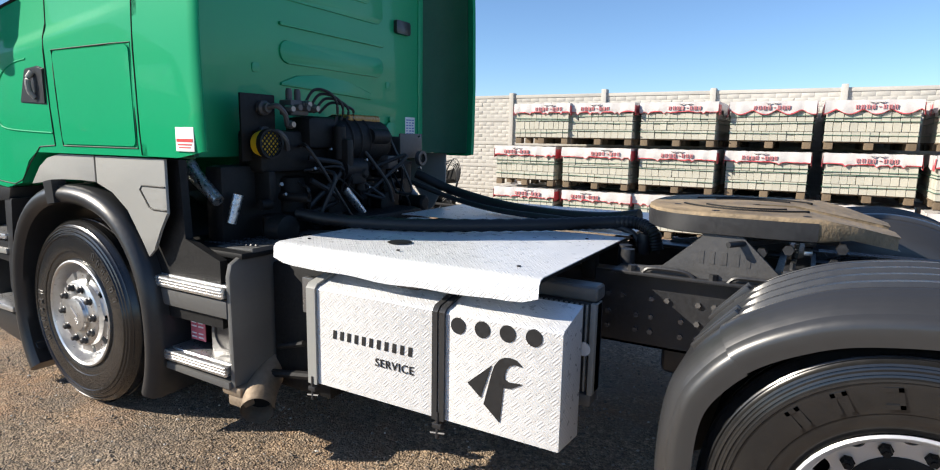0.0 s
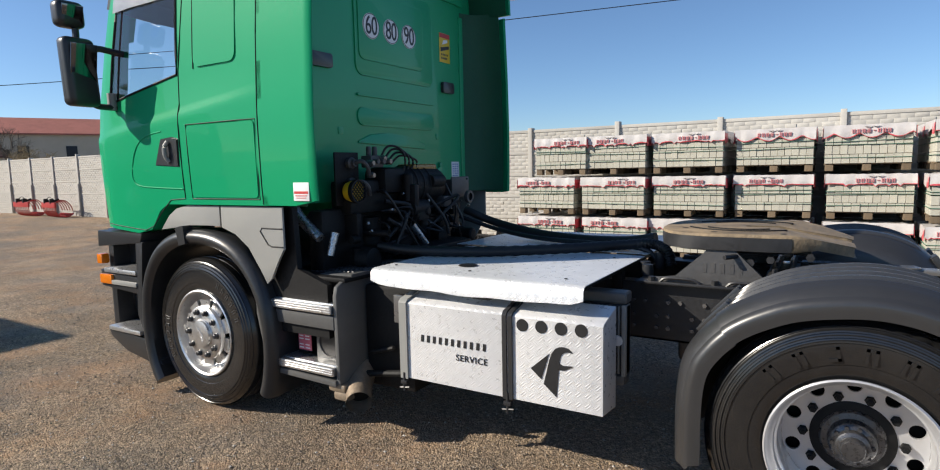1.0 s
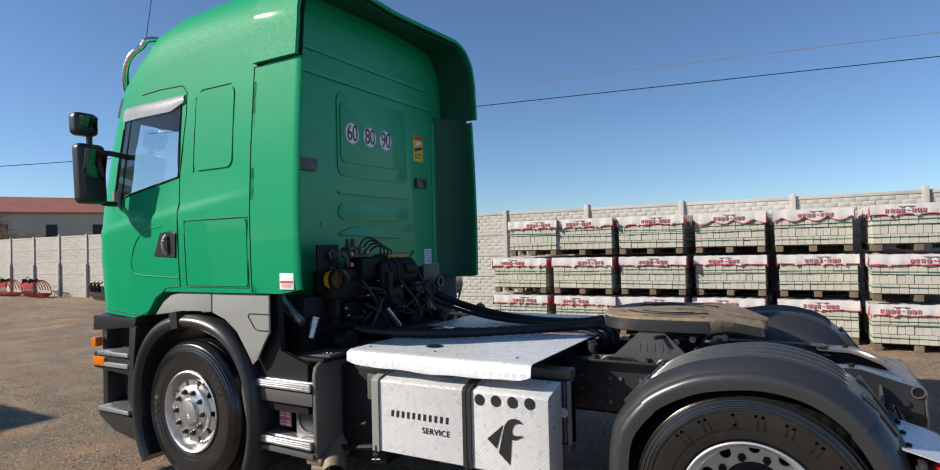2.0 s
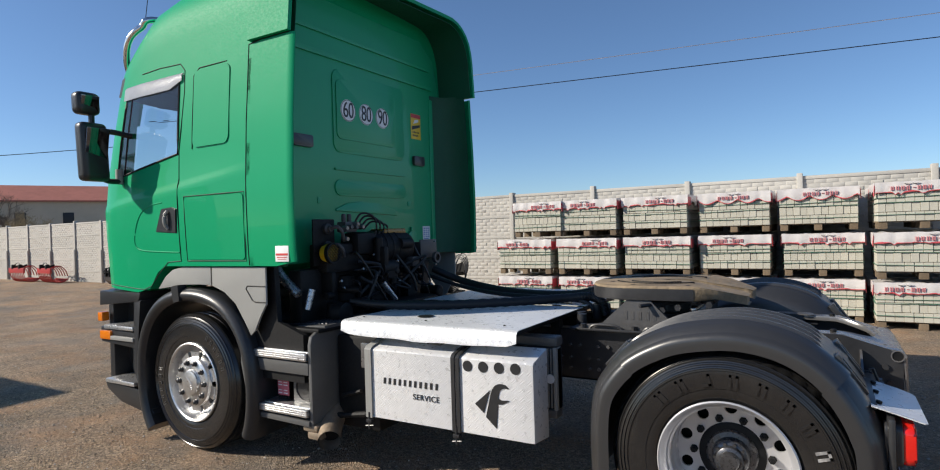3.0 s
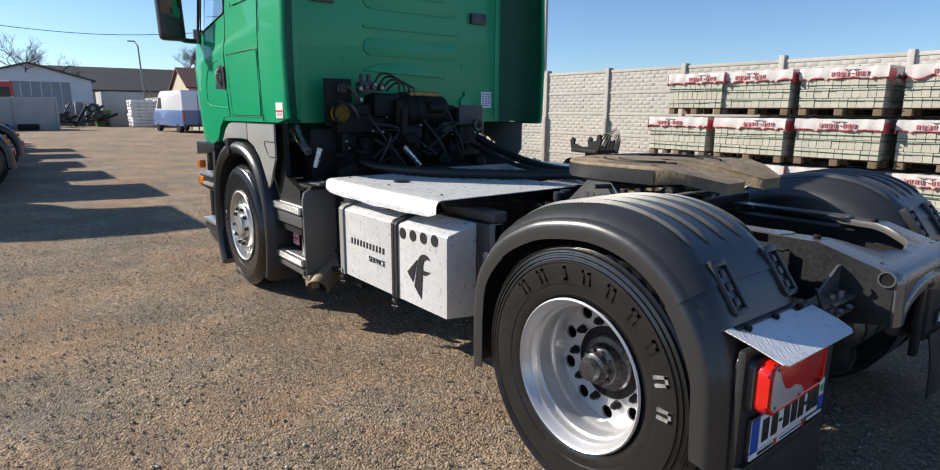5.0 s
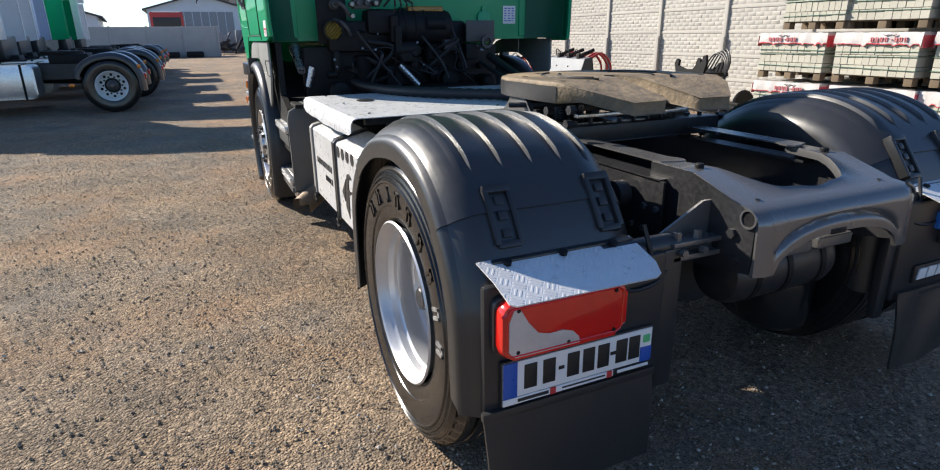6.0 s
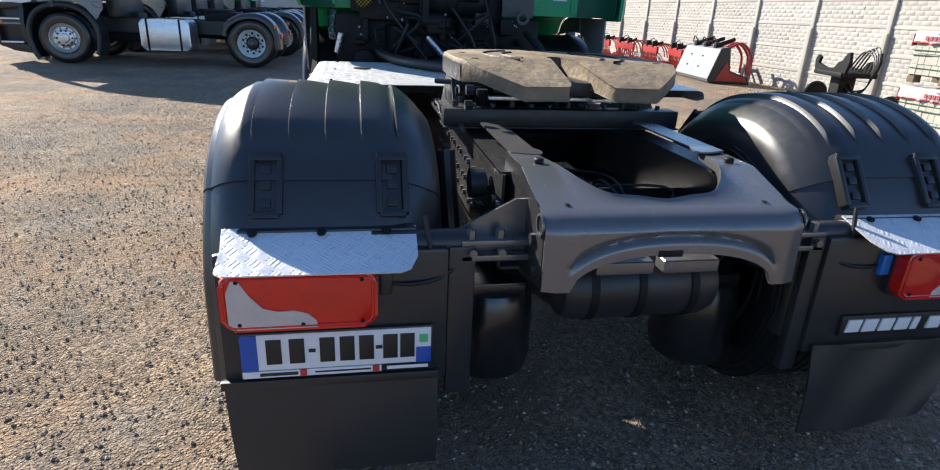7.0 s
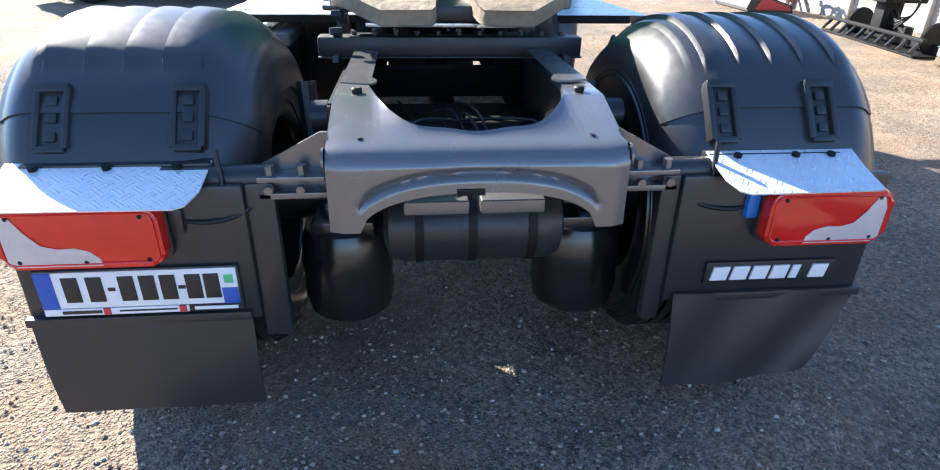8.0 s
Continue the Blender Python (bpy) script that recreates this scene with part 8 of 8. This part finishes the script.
# ---- loader attachments by the fence ----
def grab_bucket(at, turn, paint, words):
    g = thing("grab_bucket", words, "bucket", "loader attachments along the fence", at=at)
    g.scale = (0.72, 0.6, 0.72)
    g.rotation_euler = (0, 0, radians(turn))
    bm = bmesh.new()
    for i in range(9):
        x = -0.8 + 0.2 * i
        pts = curve_points([(x, 0.35, 0.75), (x, 0.3, 0.35), (x, 0.05, 0.08), (x, -0.4, 0.04), (x, -0.75, 0.2)], 4)
        tube(bm, pts, 0.03, 6)
    for i in range(5):
        x = -0.7 + 0.35 * i
        pts = curve_points([(x, 0.2, 0.85), (x, -0.25, 0.95), (x, -0.6, 0.7), (x, -0.75, 0.35)], 4)
        tube(bm, pts, 0.03, 6)
    box(bm, (-0.9, 0.28, 0.55), (0.9, 0.4, 0.85), 0.02)
    box(bm, (-0.9, -0.3, 0.0), (0.9, -0.2, 0.1), 0.02)
    parts("tine", bm, paint, g, "curved painted tines")
    bm = bmesh.new()
    for x in (-0.4, 0.4):
        tube(bm, [(x, 0.35, 0.85), (x, -0.1, 1.02)], 0.05, 8)
        box(bm, (x - 0.06, 0.2, 0.8), (x + 0.06, 0.45, 1.05), 0.02)
    tube(bm, curve_points([(-0.4, 0.3, 1.0), (0, 0.25, 1.15), (0.4, 0.3, 1.0)], 5), 0.02, 6)
    parts("ram", bm, STEEL_BLACK, g)
    return g


def scoop(at, turn, paint, words):
    g = thing("loader_bucket", words, "bucket", "loader attachments along the fence", at=at)
    g.scale = (0.72, 0.6, 0.72)
    g.rotation_euler = (0, 0, radians(turn))
    bm = bmesh.new()
    prof = [(-0.55, 0.0), (0.1, 0.03), (0.35, 0.25), (0.38, 0.75), (0.34, 0.76), (0.30, 0.28), (0.08, 0.08), (-0.55, 0.03)]
    prism(bm, prof, "x", -0.95, 0.95)
    for x in (-0.96, 0.93):
        prism(bm, [(-0.55, 0.0), (0.1, 0.03), (0.35, 0.25), (0.38, 0.75), (0.1, 0.6)], "x", x, x + 0.03)
    part("shell", bm, paint, g)
    bm = bmesh.new()
    for x in (-0.5, 0.0, 0.5):
        tube(bm, curve_points([(x, 0.42, 0.5), (x + 0.05, 0.55, 0.72), (x, 0.2, 0.95)], 4), 0.03, 6)
        box(bm, (x - 0.05, 0.38, 0.45), (x + 0.05, 0.5, 0.9), 0.02)
    parts("hook", bm, STEEL_BLACK, g)
    return g


def grapple_bucket(at, turn):
    """A closed bucket seen from its sloping back, with grab tines and rams over its mouth."""
    g = thing("grapple_bucket", "grey grapple bucket with orange-red cheeks and black rams", "bucket", "loader attachments along the fence", at=at)
    g.rotation_euler = (0, 0, radians(turn))
    bm = bmesh.new()
    prism(bm, [(-0.42, 0.10), (-0.36, 0.02), (0.60, 0.0), (0.60, 0.03), (-0.30, 0.06), (-0.36, 0.12), (-0.16, 0.74), (0.0, 0.80), (0.0, 0.83), (-0.20, 0.78)], "x", -0.95, 0.95)
    part("shell", bm, GREY_MACHINE, g, "sloping grey sheet-steel shell")
    for x, m in ((-0.98, GREY_MACHINE), (0.952, CHASSIS)):
        bm = bmesh.new()
        prism(bm, [(-0.43, 0.08), (-0.36, 0.0), (0.62, 0.0), (0.55, 0.16), (0.1, 0.30), (0.02, 0.84), (-0.20, 0.80)], "x", x, x + 0.03, 0.004)
        part("cheek", bm, m, g)
    bm = bmesh.new()
    prism(bm, [(-0.25, 0.06), (0.56, 0.04), (0.50, 0.14), (0.08, 0.26), (0.0, 0.50)], "x", 0.983, 0.995)
    part("red_cheek", bm, RED_MACHINE, g, "orange-red painted cheek")
    for x in (-0.75, -0.45, 0.45, 0.75, 0.93):
        bm = bmesh.new()
        tube(bm, curve_points([(x, -0.02, 0.80), (x, 0.30, 0.92), (x, 0.58, 0.66), (x, 0.62, 0.22)], 5), 0.032, 6)
        part("tine", bm, RED_MACHINE, g)
    for x in (-0.55, 0.0, 0.55):
        bm = bmesh.new()
        tube(bm, [(x, -0.10, 0.86), (x, 0.30, 1.0)], 0.045, 8)
        box(bm, (x - 0.07, -0.18, 0.76), (x + 0.07, -0.02, 0.92), 0.02)
        tube(bm, curve_points([(x - 0.2, -0.14, 0.86), (x - 0.05, -0.2, 1.02), (x + 0.15, -0.14, 0.88)], 5), 0.014, 6)
        part("ram", bm, STEEL_BLACK, g)
    for x in (-0.45, 0.2):
        for z in (0.35, 0.60):
            bm = bmesh.new()
            y = -0.36 + 0.32 * (z - 0.12)
            tube(bm, curve_points([(x - 0.05, y, z), (x, y - 0.07, z - 0.02), (x + 0.05, y, z)], 5), 0.016, 6)
            part("hook", bm, STEEL_BLACK, g)


grapple_bucket((-12.25, 7.85, 0), -6)
grab_bucket((-14.6, 8.4, 0), 168, RED_MACHINE, "red tined grab bucket by the fence")
grab_bucket((-16.0, 8.3, 0), 172, RED_MACHINE, "red tined grab bucket by the fence")
grab_bucket((-18.0, 8.3, 0), 184, RED_MACHINE, "red tined grab bucket with black rams")
grab_bucket((-19.8, 8.3, 0), 176, RED_MACHINE, "red tined grab bucket with black rams")
scoop((-22.0, 8.2, 0), 170, CHASSIS, "dark loader bucket by the fence")
grab_bucket((-27.0, 8.2, 0), 176, RED_MACHINE, "red tined grab bucket far down the fence")
grab_bucket((-29.4, 8.2, 0), 181, RED_MACHINE, "red tined grab bucket far down the fence")


def make_coupler():
    g = thing("tilt_coupler", "black tilting coupler with hoses on a toothed rake", "coupler", "loader attachments along the fence", at=(-7.0, 7.2, 0))
    g.rotation_euler = (0, 0, radians(-11))
    bm = bmesh.new()
    box(bm, (-1.5, -0.26, 0.0), (1.42, 0.2, 0.03), 0.006)
    box(bm, (-1.5, 0.12, 0.03), (1.42, 0.2, 0.16), 0.01)
    box(bm, (-1.5, -0.2, 0.20), (1.42, -0.13, 0.25), 0.01)
    part("rake", bm, STEEL_BLACK, g, "long dark levelling beam")
    bm = bmesh.new()
    for i in range(10):
        x = -1.4 + 0.3 * i
        tube(bm, [(x, -0.12, 0.23), (x + 0.08, -0.30, 0.06)], 0.028, 8)
    parts("tooth", bm, CHASSIS, g)
    for x in (-1.05, 1.1):
        bm = bmesh.new()
        lathe(bm, [(0.0, -0.03), (0.20, -0.03), (0.22, 0.0), (0.20, 0.03), (0.0, 0.03)], (x, 0.16, 0.22), "x", 24)
        part("side_disc", bm, STEEL_BLACK, g)
    bm = bmesh.new()
    box(bm, (-0.15, -0.14, 0.15), (0.15, 0.14, 0.64), 0.04)
    box(bm, (-0.5, 0.05, 0.15), (0.5, 0.18, 0.3), 0.02)
    box(bm, (-0.42, -0.3, 0.62), (0.42, 0.3, 0.70), 0.02)
    for y in (-0.27, 0.2):
        prism(bm, [(-0.44, 0.66), (-0.50, 0.84), (-0.44, 0.93), (-0.36, 0.90), (-0.38, 0.80), (-0.12, 0.745), (0.12, 0.76), (0.22, 0.86), (0.38, 0.90), (0.40, 1.0), (0.48, 1.02), (0.52, 0.88), (0.44, 0.66)], "y", y, y + 0.05)
    tube(bm, [(0.1, 0.0, 0.5), (0.55, 0.1, 0.12)], 0.05, 8)
    part("coupler_frame", bm, STEEL_BLACK, g)
    bm = bmesh.new()
    for k in range(4):
        tube(bm, curve_points([(0.1 * k - 0.1, 0.1, 0.72), (0.15 + 0.1 * k, 0.15, 1.02 + 0.03 * k), (0.55 + 0.04 * k, 0.1, 0.9), (0.58, 0.05, 0.5), (0.3, 0.0, 0.4 - 0.05 * k)], 6), 0.014, 6)
    parts("hose", bm, HOSE, g)


make_coupler()
